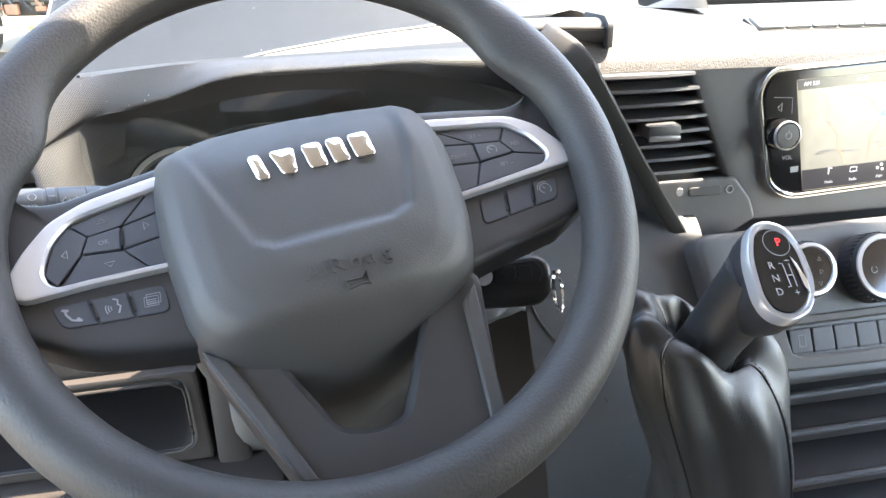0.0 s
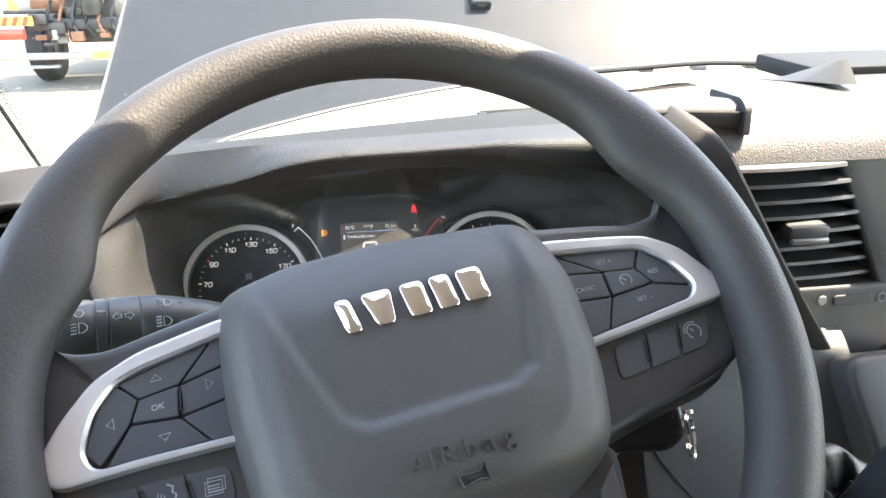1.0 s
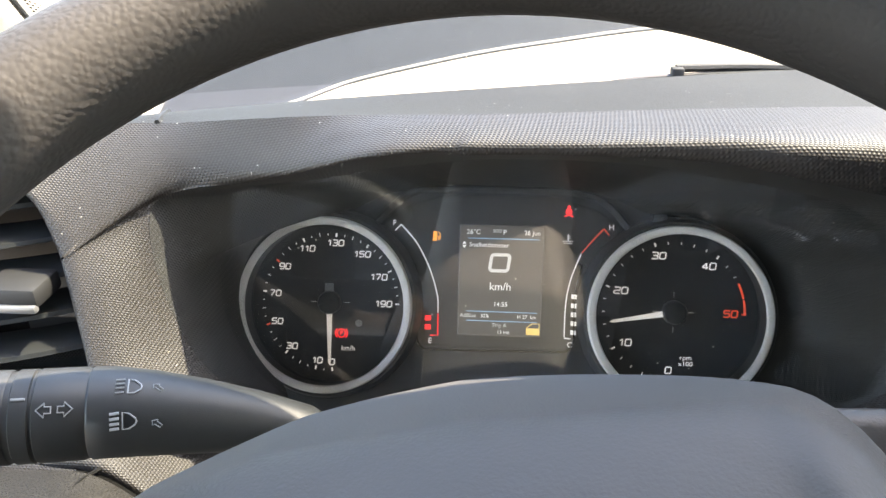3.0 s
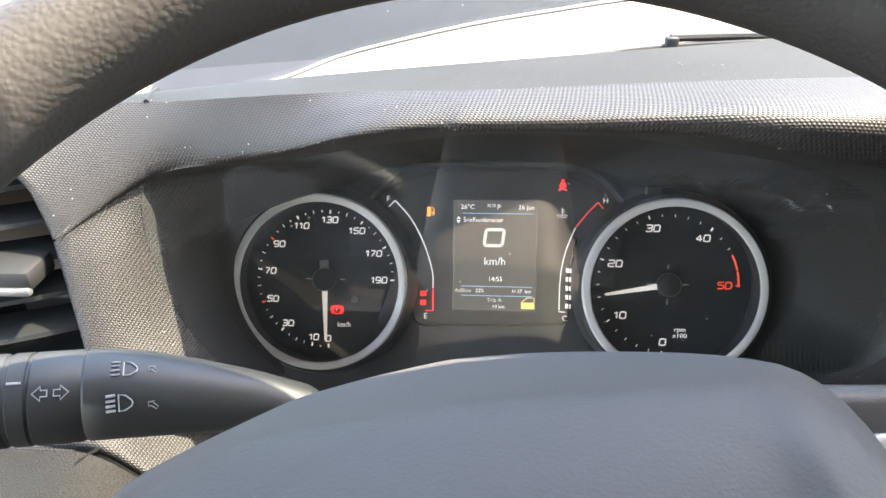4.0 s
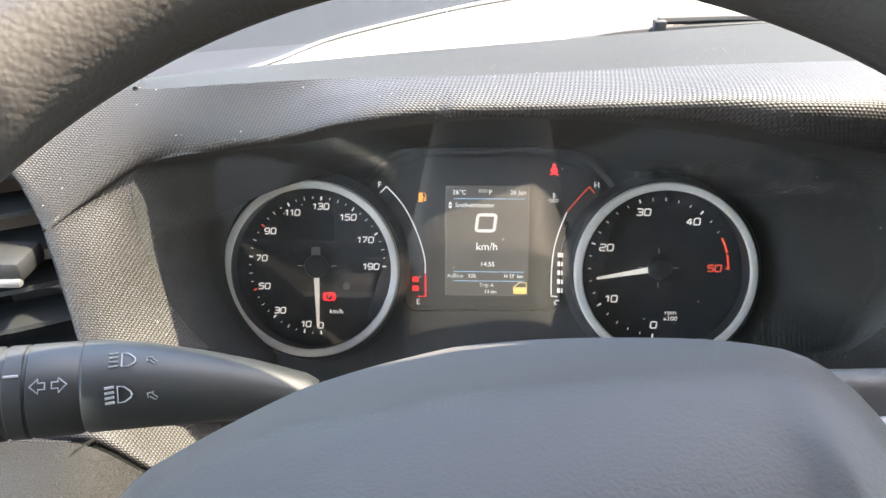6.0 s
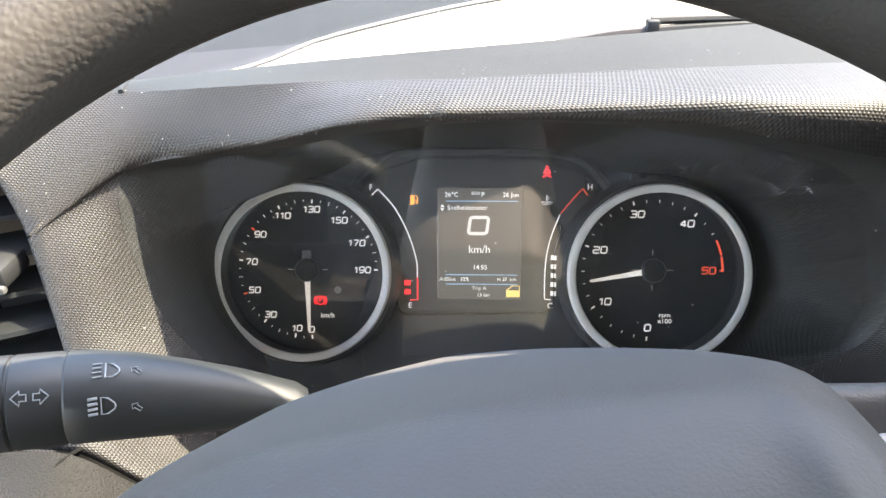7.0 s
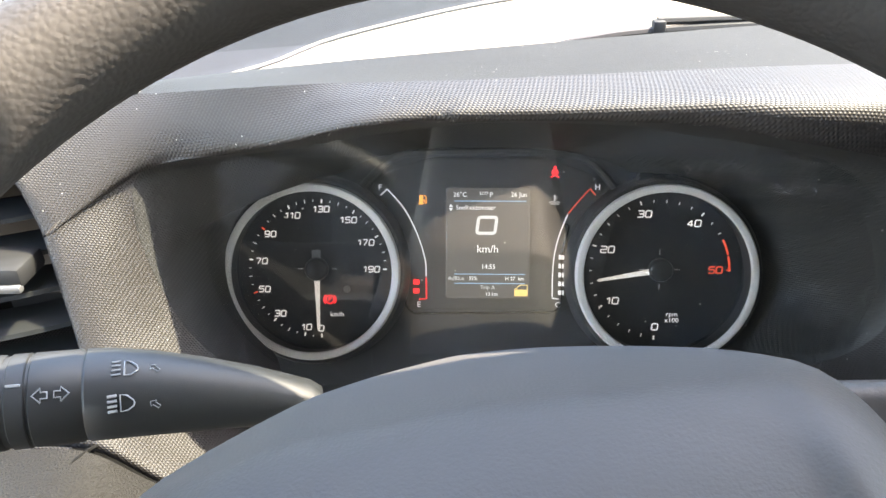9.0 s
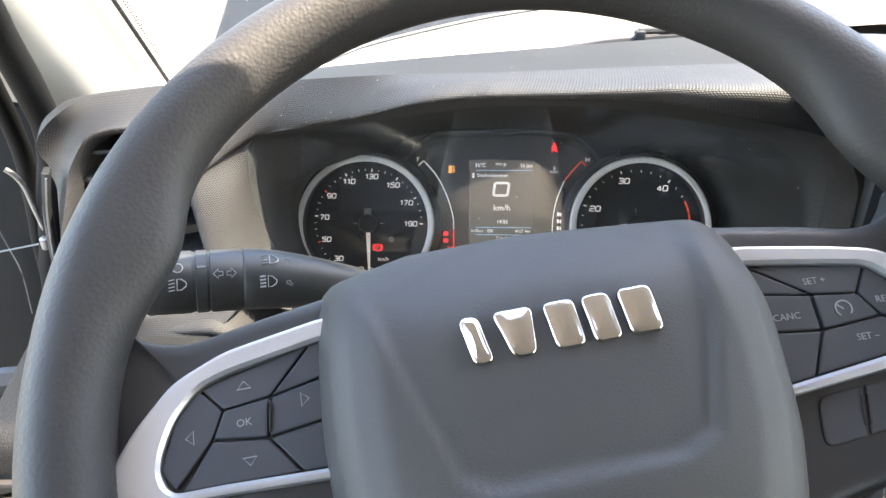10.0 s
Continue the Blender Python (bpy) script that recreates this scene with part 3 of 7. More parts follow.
    part("cowl", surface([[(x, 0.98 + 0.22 * (x + 0.37) - 0.12 * (x + 0.37) ** 2 + dy, z) for x in (-0.4, 0, 0.4, 0.8, 1.25)] for dy, z in ((-0.06, 1.53), (0.04, 1.50), (0.12, 1.42), (0.2, 1.15))], 24, 8), DASH_DARK, f)


GREEN = mat("green_cladding", (0.10, 0.22, 0.10), 0.6)
vary(GREEN, (0.09, 0.20, 0.09), (0.12, 0.25, 0.12), 0.7)
CREAM = mat("cream_door", (0.55, 0.52, 0.42), 0.6)
SIGNWHITE = mat("sign_white", (0.7, 0.7, 0.7), 0.5)
CONCRETE = mat("concrete", (0.4, 0.38, 0.35), 0.85)
vary(CONCRETE, (0.34, 0.33, 0.30), (0.45, 0.43, 0.39), 2.0)
DARKSTEEL = mat("dark_steel", (0.03, 0.03, 0.032), 0.5, 0.3)
vary(DARKSTEEL, (0.02, 0.02, 0.022), (0.06, 0.055, 0.05), 6.0)
EDGE = mat("painted_edge", (0.05, 0.052, 0.055), 0.6)
STEEL = mat("grey_steel", (0.25, 0.24, 0.22), 0.5, 0.5)
RUST = mat("rusty_steel", (0.2, 0.09, 0.045), 0.8)
vary(RUST, (0.14, 0.06, 0.03), (0.28, 0.13, 0.07), 8.0)
PLATE = mat("plate_yellow", (0.75, 0.58, 0.06), 0.4)
ORANGE = mat("marker_orange", (0.85, 0.40, 0.06), 0.4)
LAMP_RED = mat("lamp_red", (0.6, 0.05, 0.03), 0.25)
AMBER_LENS = mat("amber_lens", (0.8, 0.3, 0.04), 0.2)
DOORCARD = grained("door_card", (0.014, 0.014, 0.015), (0.02, 0.02, 0.021), 0.5, 1200, 0.4, 0.0004)
HEADLINER = grained("headliner", (0.72, 0.71, 0.68), (0.80, 0.79, 0.76), 0.9, 800, 0.4, 0.0006)
REARGREY = grained("rear_trim", (0.16, 0.16, 0.16), (0.20, 0.20, 0.20), 0.8, 900, 0.3, 0.0004)
BROWN = grained("brown_panel", (0.026, 0.0215, 0.019), (0.034, 0.028, 0.025), 0.55, 1200, 0.4, 0.0004)
BROWN.node_tree.nodes["Principled BSDF"].inputs["Specular IOR Level"].default_value = 0.3
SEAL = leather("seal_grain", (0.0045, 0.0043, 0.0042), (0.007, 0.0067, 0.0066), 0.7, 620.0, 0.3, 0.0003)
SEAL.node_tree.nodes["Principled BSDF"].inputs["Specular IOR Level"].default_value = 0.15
CARPET = mat("cab_floor", (0.06, 0.06, 0.058), 0.9)
vary(CARPET, (0.05, 0.05, 0.048), (0.08, 0.078, 0.074), 5.0)


# ---- cab shell ----
def build_cab():
    xs = [-0.37, -0.2, 0.0, 0.2, 0.4, 0.53, 0.66, 0.86, 1.06, 1.26, 1.43]

    def foot_y(x):
        return 1.045 - 0.165 * ((x - 0.53) / 0.9) ** 2
    foot = [(x, foot_y(x) + 0.04, 1.60) for x in xs]
    head = [(x * 0.97 + 0.016, foot_y(x) + 0.04 - 0.86 * 0.50, 2.10) for x in xs]
    pane = surface([foot, [(Vector(a) * 0.5 + Vector(b) * 0.5) + Vector((0, 0.012, 0.012)) for a, b in zip(foot, head)], head], 24, 10)
    bmesh.ops.solidify(pane, geom=pane.faces[:], thickness=0.005)
    tagged(part("window_1", pane, WINDSHIELD), "dusty raked windscreen of the van", "windscreen", kind="structure")
    plan = [(-0.60, -1.6), (-0.60, 0.41), (-0.36, 0.46), (0.05, 0.541), (0.285, 0.583), (0.44, 0.609), (0.62, 0.609), (0.775, 0.583), (1.01, 0.541), (1.40, 0.46), (1.48, 0.41), (1.48, -1.6)]
    tagged(part("ceiling", slab(plan, 2.04, 2.09, 0.004), HEADLINER, smooth=False), "pale grey cab headliner", "ceiling", kind="structure")
    tagged(part("wall_rear", box((-0.62, -1.66, 0.6), (1.5, -1.60, 2.09)), REARGREY, smooth=False), "grey cab back wall", "wall", kind="structure")
    tagged(part("floor", box((-0.62, -1.66, 0.55), (1.5, 1.05, 0.6)), CARPET, smooth=False), "dark rubber cab floor", "floor", kind="structure")
    # unseen wall, added to keep light bounced off the ground out of the cab
    tagged(part("wall_left", box((-0.62, -1.6, 0.6), (-0.58, 0.62, 1.12)), DOORCARD, smooth=False), "dark door sill below the open doorway", "sill", kind="structure")
    # unseen too: added so the cluster lens mirrors no bright ground
    tagged(part("wall_left_rear", box((-0.62, -1.6, 1.12), (-0.58, -0.35, 2.04)), REARGREY, smooth=False), "grey side wall behind the doorway", "wall", kind="structure")
    tagged(part("wall_front", box((-0.55, 0.90, 0.55), (1.45, 0.94, 1.52)), CARPET, smooth=False), "dark fire wall behind the dashboard", "wall", kind="structure")
    tagged(part("wall_right", box((1.44, -1.6, 0.6), (1.5, 0.95, 1.50)), DOORCARD, smooth=False), "dark door side below the window", "door side", kind="structure")
    tagged(part("wall_right_rear", box((1.44, -1.6, 1.50), (1.5, -0.75, 2.04)), HEADLINER, smooth=False), "pale pillar behind the side window", "pillar", kind="structure")


def build_pillar():
    p = thing("windscreen_pillar", (-0.40, 0.86, 1.62), "pale grey windscreen pillar trim lit by the sun", "pillar")
    up = Vector((0.025, -0.86, 1.0))
    foot = [(-0.371, 0.905, 1.640), (-0.373, 0.87, 1.640), (-0.378, 0.83, 1.640), (-0.389, 0.795, 1.640), (-0.42, 0.772, 1.64), (-0.47, 0.80, 1.64), (-0.45, 0.93, 1.64)]
    rings = [[tuple(Vector(q) + up * t) for q in catmull(foot, 28, True)] for t in (-0.10, 0.0, 0.15, 0.3, 0.52)]
    part("trim", skin(rings, True, True), PILLAR, p)
    part("glass_seal", tube([Vector((-0.368, 0.908, 1.65)) + up * t for t in (-0.10, 0.1, 0.3, 0.52)], 0.0024, 8), RUBBER, p)
    dots = bmesh.new()
    side = Vector((1.0, 0.12, 0.0)).normalized()
    along = up.normalized()
    for j in range(4):
        for i in range(150):
            c = Vector((-0.3665, 0.955, 1.60)) + along * (i * 0.0042 + 0.0021 * (j % 2)) + side * (0.0036 + 0.0027 * j)
            r = 0.0014 - 0.00025 * j
            vs = [dots.verts.new(c + along * (r * math.cos(q * math.pi / 3)) + side * (r * math.sin(q * math.pi / 3))) for q in range(6)]
            dots.faces.new(vs)
    tagged(part("frit_dots", dots, FRIT, p, smooth=False), "dotted black glass edge")
    q = thing("windscreen_pillar", (1.45, 0.86, 1.62), "pale grey windscreen pillar trim", "pillar")
    part("trim", skin([[(1.06 - x, y, z) for x, y, z in r] for r in rings], True, True), PILLAR, q)


FRIT = mat("frit_dots", (0.01, 0.01, 0.01), 0.4)


def side_face(x, z):
    """Depth of the slanting face that carries the side vent."""
    return 0.688 - 0.52 * (1.62 - z) - 0.35 * max(0.0, -0.2 - x) + 0.65 * max(0.0, -0.30 - x)


def build_lint(spots):
    """Short pale fibres lying on the dash top."""
    rng = random.Random(5)
    bm = bmesh.new()
    for _ in range(170):
        p, n = rng.choice(spots)
        side = n.cross(Vector((rng.uniform(-1, 1), rng.uniform(-1, 1), 0.1))).normalized()
        over = n.cross(side)
        length, bow = rng.uniform(0.0004, 0.0019), rng.uniform(-0.4, 0.4)
        wide = rng.uniform(0.00005, 0.00011)
        p = p + n * 0.00025 + side * rng.uniform(-0.002, 0.002) + over * rng.uniform(-0.002, 0.002)
        line = [p - side * length, p + over * (bow * length), p + side * length]
        rows = [[bm.verts.new(q + over * wide), bm.verts.new(q + n * wide), bm.verts.new(q - over * wide)] for q in line]
        for a, b in zip(rows, rows[1:]):
            for i in range(3):
                bm.faces.new((a[i], a[(i + 1) % 3], b[(i + 1) % 3], b[i]))
    tagged(part("lint", bm, LINT, smooth=False), "pale lint fibres scattered on the dusty dash top", "lint", kind="stuff")


LINT = mat("lint_fibre", (0.55, 0.53, 0.50), 0.9)


def build_dash():
    d = thing("dashboard", (0.0, 0.75, 1.5), "dark grey dashboard with a dimpled top and a deep instrument hood", "dashboard")
    far = [(-0.375, 0.735, 1.590), (-0.366, 0.715, 1.614), (-0.345, 0.703, 1.632), (-0.31, 0.70, 1.642), (-0.2, 0.735, 1.647), (-0.1, 0.769, 1.648), (0, 0.80, 1.648), (0.1, 0.829, 1.648), (0.2, 0.856, 1.648), (0.36, 0.895, 1.648)]
    mid = [(-0.374, 0.715, 1.588), (-0.364, 0.694, 1.614), (-0.343, 0.681, 1.635), (-0.31, 0.692, 1.645), (-0.2, 0.722, 1.6495), (-0.1, 0.731, 1.6565), (0, 0.742, 1.658), (0.1, 0.757, 1.658), (0.2, 0.77, 1.658), (0.36, 0.79, 1.657)]
    crease = [(-0.371, 0.700, 1.584), (-0.361, 0.674, 1.611), (-0.340, 0.666, 1.634), (-0.31, 0.684, 1.645), (-0.2575, 0.700, 1.6486), (-0.21, 0.709, 1.6487), (-0.183, 0.709, 1.6493), (-0.1296, 0.694, 1.6571), (-0.083, 0.686, 1.6619), (0, 0.684, 1.6645), (0.1, 0.698, 1.6645), (0.2, 0.712, 1.663), (0.36, 0.735, 1.657)]
    lip = [(-0.366, 0.690, 1.572), (-0.354, 0.660, 1.598), (-0.334, 0.647, 1.615), (-0.31, 0.658, 1.633), (-0.255, 0.679, 1.636), (-0.207, 0.698, 1.628), (-0.187, 0.698, 1.6185), (-0.1683, 0.694, 1.6197), (-0.1376, 0.684, 1.6254), (-0.1095, 0.672, 1.6320), (-0.065, 0.654, 1.6490), (0, 0.659, 1.652), (0.09, 0.655, 1.652), (0.14, 0.65, 1.645), (0.19, 0.655, 1.634), (0.235, 0.675, 1.617), (0.29, 0.70, 1.60)]
    n = 150
    pull = lambda c, w: [(x + w * min(1.0, max(0.0, -0.29 - x) / 0.05), y, z) for x, y, z in c]
    far, mid, crease, lip = pull(far, 0.006), pull(mid, 0.010), pull(crease, 0.014), pull(lip, 0.016)
    rows = [at_x(c, n) for c in (far, mid, crease, lip)]
    part("defroster_strip", surface([rows[0], rows[1], rows[2]], n, 8), DASH_SMOOTH, d, "smooth grey strip below the windscreen")
    between = [(a + b) / 2 + (Vector((0, -0.005, 0.004)) if a.x > -0.15 else Vector((0, -0.003, 0.004))) for a, b in zip(rows[2], rows[3])]
    drops = [Vector(v) for v in ((-0.4, 0.004, 0), (-0.05, 0.005, 0), (0.05, 0.0075, 0), (0.10, 0.012, 0), (0.15, 0.019, 0), (0.20, 0.024, 0), (0.30, 0.024, 0))]
    cols = []
    for a, m_, b, h in zip(rows[2], between, rows[3], at_x(drops, n)):
        w = min(1.0, max(0.0, (b.x + 0.10) / 0.08))
        brow = Vector((b.x, b.y - 0.0015, min(b.z + h.y, a.z - 0.0005)))
        flat = a.lerp(brow, 0.62) + Vector((0, 0, 0.0022))
        cols.append(catmull([a, m_.lerp(flat, w), m_.lerp(b, 0.55).lerp(brow, w), b], 10))
    top = skin([[c[j] for c in cols] for j in range(10)])
    L = [c[9] for c in cols]
    k = next(i for i, p in enumerate(L) if p.x > -0.180)
    # recess edge left of the gauges, from the lip downwards
    edge = catmull([L[k], (-0.1927, 0.6925, 1.6116), (-0.1991, 0.6885, 1.6080), (-0.2053, 0.6825, 1.6003), (-0.2067, 0.6745, 1.5913), (-0.2065, 0.6632, 1.5768), (-0.205, 0.653, 1.5561), (-0.2011, 0.6435, 1.5353), (-0.1922, 0.6361, 1.5201), (-0.176, 0.634, 1.502), (-0.155, 0.644, 1.488), (-0.13, 0.662, 1.476), (-0.112, 0.688, 1.468)], 46)
    # face round the side vent, joined to the top along the lip
    foot = catmull([edge[31], (-0.215, 0.606, 1.494), (-0.26, 0.598, 1.488), (-0.315, 0.606, 1.492), (-0.336, 0.635, 1.505), (-0.346, 0.668, 1.535), L[0]], 30)
    outer = L[:k] + edge[:31] + foot[:-1]
    vent = round_poly([(-0.310, 1.602), (-0.298, 1.622), (-0.283, 1.626), (-0.256, 1.623), (-0.2475, 1.614), (-0.237, 1.592), (-0.2241, 1.5465), (-0.218, 1.523), (-0.226, 1.511), (-0.312, 1.508), (-0.320, 1.52)], 0.006, 4)
    c = Vector((-0.28, 1.562))

    def on_vent(p, grow):
        q = Vector((p.x, p.z)) - c
        q.normalize()
        best = 0.0
        for i in range(len(vent)):
            a, e = Vector(vent[i]) - c, Vector(vent[(i + 1) % len(vent)]) - Vector(vent[i])
            den = q.x * e.y - q.y * e.x
            if abs(den) > 1e-12:
                s, u = (a.x * e.y - a.y * e.x) / den, (a.x * q.y - a.y * q.x) / den
                if s > 0 and -1e-6 <= u <= 1 + 1e-6:
                    best = max(best, s)
        w = c + q * (best + grow)
        return w
    rings = [outer]
    for f in (0.2, 0.4, 0.6, 0.8, 1.0):
        ring = []
        for p in outer:
            w = on_vent(p, 0.003)
            flat = side_face(w.x, w.y)
            ring.append(Vector((p.x + (w.x - p.x) * f, p.y + (flat - p.y) * f, p.z + (w.y - p.z) * f)))
        rings.append(ring)
    for grow, dy in ((0.0, 0.003), (-0.003, 0.012), (-0.007, 0.024), (-0.007, 0.07)):
        rings.append([Vector((on_vent(p, grow).x, side_face(on_vent(p, 0).x, on_vent(p, 0).y) + dy, on_vent(p, grow).y)) for p in outer])
    face = skin(rings, True)
    layer = face.loops.layers.uv.active
    for f in face.faces:
        for loop in f.loops:
            loop[layer].uv = (loop.vert.co.x, loop.vert.co.z * 0.9 + loop.vert.co.y)
    both = join(top, face)
    bmesh.ops.remove_doubles(both, verts=both.verts, dist=2e-4)
    loose = []
    for v in both.verts:
        if v.co.x < -0.09 and not v.is_boundary:
            q = Vector((v.co.x, v.co.z)) - c
            if q.length > (on_vent(v.co, 0.0035) - c).length + 0.002:
                loose.append(v)
    for _ in range(260):
        bmesh.ops.smooth_vert(both, verts=loose, factor=0.5, use_axis_x=True, use_axis_y=True, use_axis_z=True)
    # walls of the instrument recess
    lip_ring = edge[::-1] + L[k + 1:-14] + catmull([L[-15], (0.262, 0.695, 1.575), (0.268, 0.70, 1.53), (0.264, 0.70, 1.48), (0.23, 0.69, 1.455), (0.14, 0.68, 1.447)], 26)[1:]
    wall = [(-0.100, 0.672, 1.452), (-0.118, 0.670, 1.462), (-0.1359, 0.67, 1.4758), (-0.1539, 0.67, 1.4938), (-0.1734, 0.67, 1.5204), (-0.1854, 0.675, 1.5457), (-0.1932, 0.68, 1.5725), (-0.1949, 0.685, 1.5956), (-0.1932, 0.690, 1.607), (-0.186, 0.693, 1.6125), (-0.170, 0.693, 1.6172), (-0.13, 0.689, 1.6245), (-0.06, 0.668, 1.648), (0, 0.674, 1.651), (0.09, 0.670, 1.651), (0.14, 0.668, 1.644), (0.185, 0.682, 1.630), (0.222, 0.702, 1.610), (0.244, 0.712, 1.580), (0.252, 0.718, 1.53), (0.244, 0.718, 1.485), (0.20, 0.715, 1.462), (0.13, 0.715, 1.450)]
    # outline hugging both gauges and the arch over the display
    arch = [(-0.1234, 0.060), (-0.0801, 0.0797), (-0.0296, 0.0865), (0.0491, 0.0835), (0.080, 0.0785), (0.1234, 0.060), (0.12, -0.06), (-0.12, -0.06)]
    shapes = [by_angle([(gx + 0.0700 * math.cos(q * math.pi / 24), -0.002 + 0.0700 * math.sin(q * math.pi / 24)) for q in range(48)], 240, (0, 0)) for gx in (-0.1234, 0.1234)] + [by_angle(arch, 240, (0, 0))]
    deep = [CLUSTER @ Vector((*max((sh[q] for sh in shapes), key=lambda w: math.hypot(*w)), -0.0072)) for q in range(240)]

    def nearest_on(curve, p):
        """The wall point that belongs to a lip point: same turn about the middle of the gauges."""
        a = math.atan2(p.z - 1.53, p.x - 0.02)
        return min(curve, key=lambda q: abs(math.atan2(math.sin(math.atan2(q.z - 1.53, q.x - 0.02) - a), math.cos(math.atan2(q.z - 1.53, q.x - 0.02) - a))))
    wall_dense = catmull(wall, 900)
    wall_ring = [nearest_on(wall_dense, p) for p in lip_ring]
    r0 = [a.lerp(b, 0.06) + Vector((0, 0.002, 0)) for a, b in zip(lip_ring, wall_ring)]
    r1 = [a.lerp(b, 0.5) for a, b in zip(lip_ring, wall_ring)]
    r2 = [a.lerp(b, 0.75) for a, b in zip(lip_ring, wall_ring)]
    both = join(both, skin([lip_ring, r0, r1, r2, wall_ring]))
    bmesh.ops.remove_doubles(both, verts=both.verts, dist=2e-4)
    near = [v for v in both.verts if -0.215 < v.co.x < -0.02 and not v.is_boundary and min((v.co - p).length for p in lip_ring) < 0.016]
    for _ in range(16):
        bmesh.ops.smooth_vert(both, verts=near, factor=0.5, use_axis_x=True, use_axis_y=True, use_axis_z=True)
    both.normal_update()
    spots = [(f.calc_center_median(), f.normal.copy()) for f in both.faces if f.normal.z > 0.25 and -0.27 < f.calc_center_median().x < 0.2]
    build_lint(spots)
    hood = part("hood_top", both, DASH, d, "dimpled hood rolling into the walls round the instruments", crease=85)
    deep_dense = catmull(deep, 1200, True)
    part("hood_throat", surface([[v - Vector((0, 0.0004, 0)) for v in wall_ring], [v.lerp(nearest_on(deep_dense, v), 0.55) + Vector((0, 0.012, 0)) for v in wall_ring], [nearest_on(deep_dense, p) for p in wall_ring]], 200, 14), BOWL, hood, "black inner wall of the hood")
    part("cowl_shelf", surface([rows[0], [p + Vector((0, 0.10, -0.035)) for p in rows[0]], [p + Vector((0, 0.24, -0.10)) for p in rows[0]]], 60, 6), DASH_DARK, d)
    part("strip_gap", tube(catmull([(-0.1916, 0.71, 1.6492), (-0.193, 0.718, 1.6496), (-0.1993, 0.742, 1.6462)], 8), 0.0016, 6), RUBBER, d)
    # end of the dash by the door, with the demister slots
    end = [[p for p in (L[0], rows[2][0], rows[1][0], rows[0][0])], [Vector((-0.356, 0.70, 1.53)), Vector((-0.366, 0.715, 1.53)), Vector((-0.374, 0.735, 1.53)), Vector((-0.385, 0.78, 1.53))], [Vector((-0.348, 0.69, 1.49)), Vector((-0.360, 0.71, 1.48)), Vector((-0.38, 0.735, 1.47)), Vector((-0.385, 0.78, 1.46))], [Vector((-0.342, 0.69, 1.40)), Vector((-0.356, 0.71, 1.40)), Vector((-0.38, 0.735, 1.40)), Vector((-0.385, 0.78, 1.40))]]
    part("dash_end", surface(end, 10, 16), DASH_SMOOTH, d)
    for i in range(3):
        part("demister_slot", tube(catmull([(-0.329 - 0.0045 * i, 0.648 + 0.009 * i, 1.602 - 0.002 * i), (-0.335 - 0.0045 * i, 0.645 + 0.009 * i, 1.57), (-0.337 - 0.0045 * i, 0.640 + 0.009 * i, 1.53), (-0.335 - 0.0045 * i, 0.632 + 0.009 * i, 1.50)], 14), 0.0030, 6), RUBBER, d)
    for i in range(4):
        k = i - 0.5
        part("slot_rib", tube(catmull([(-0.3275 - 0.0045 * k, 0.6455 + 0.009 * k, 1.600 - 0.002 * k), (-0.3335 - 0.0045 * k, 0.6425 + 0.009 * k, 1.57), (-0.3355 - 0.0045 * k, 0.6375 + 0.009 * k, 1.53), (-0.3335 - 0.0045 * k, 0.6295 + 0.009 * k, 1.50)], 14), 0.0007, 6), LOCKGREY, d, "thin pale rib")
    return d


def slat_vent(name, label, x0, x1, z0, z1, y, count, tab_x, tab_z, lean=0.0, depth=None, plastic=None):
    v = thing(name, ((x0 + x1) / 2, y, (z0 + z1) / 2), label, "air vent")
    part("duct", box((x0, y + 0.05, z0), (x1, y + 0.055, z1)), HOUSING, v, smooth=False)
    for i in range(count):
        z = z0 + (i + 0.5) * (z1 - z0) / count
        right = x1 - lean * (z - z0) / (z1 - z0)
        prof = [(-0.010, -0.0012), (-0.009, 0.0012), (0.012, 0.0034), (0.018, 0.003), (0.016, 0.0008), (-0.008, -0.0022)]
        rings = []
        for k in range(13):
            x = x0 + (right - x0) * k / 12
            bow = 0.006 * (1 - (2 * k / 12 - 1) ** 2)
            base = depth(x, z) + 0.024 if depth else y
            rings.append([(x, base + a - bow + 0.006, z + b) for a, b in prof])
        part("slat", skin(rings, True, True), plastic or STACK, v)
    if depth:
        y = depth(tab_x, tab_z) + 0.022
    part("tab", box((tab_x - 0.016, y - 0.022, tab_z - 0.008), (tab_x + 0.016, y + 0.004, tab_z + 0.004), 0.003), RUBBER if plastic else STACK, v, "sliding tab with a silver lip")
    part("tab_lip", box((tab_x - 0.015, y - 0.024, tab_z - 0.010), (tab_x + 0.015, y - 0.019, tab_z - 0.005), 0.0015), TABGREY, v, "silver lip")
    return v


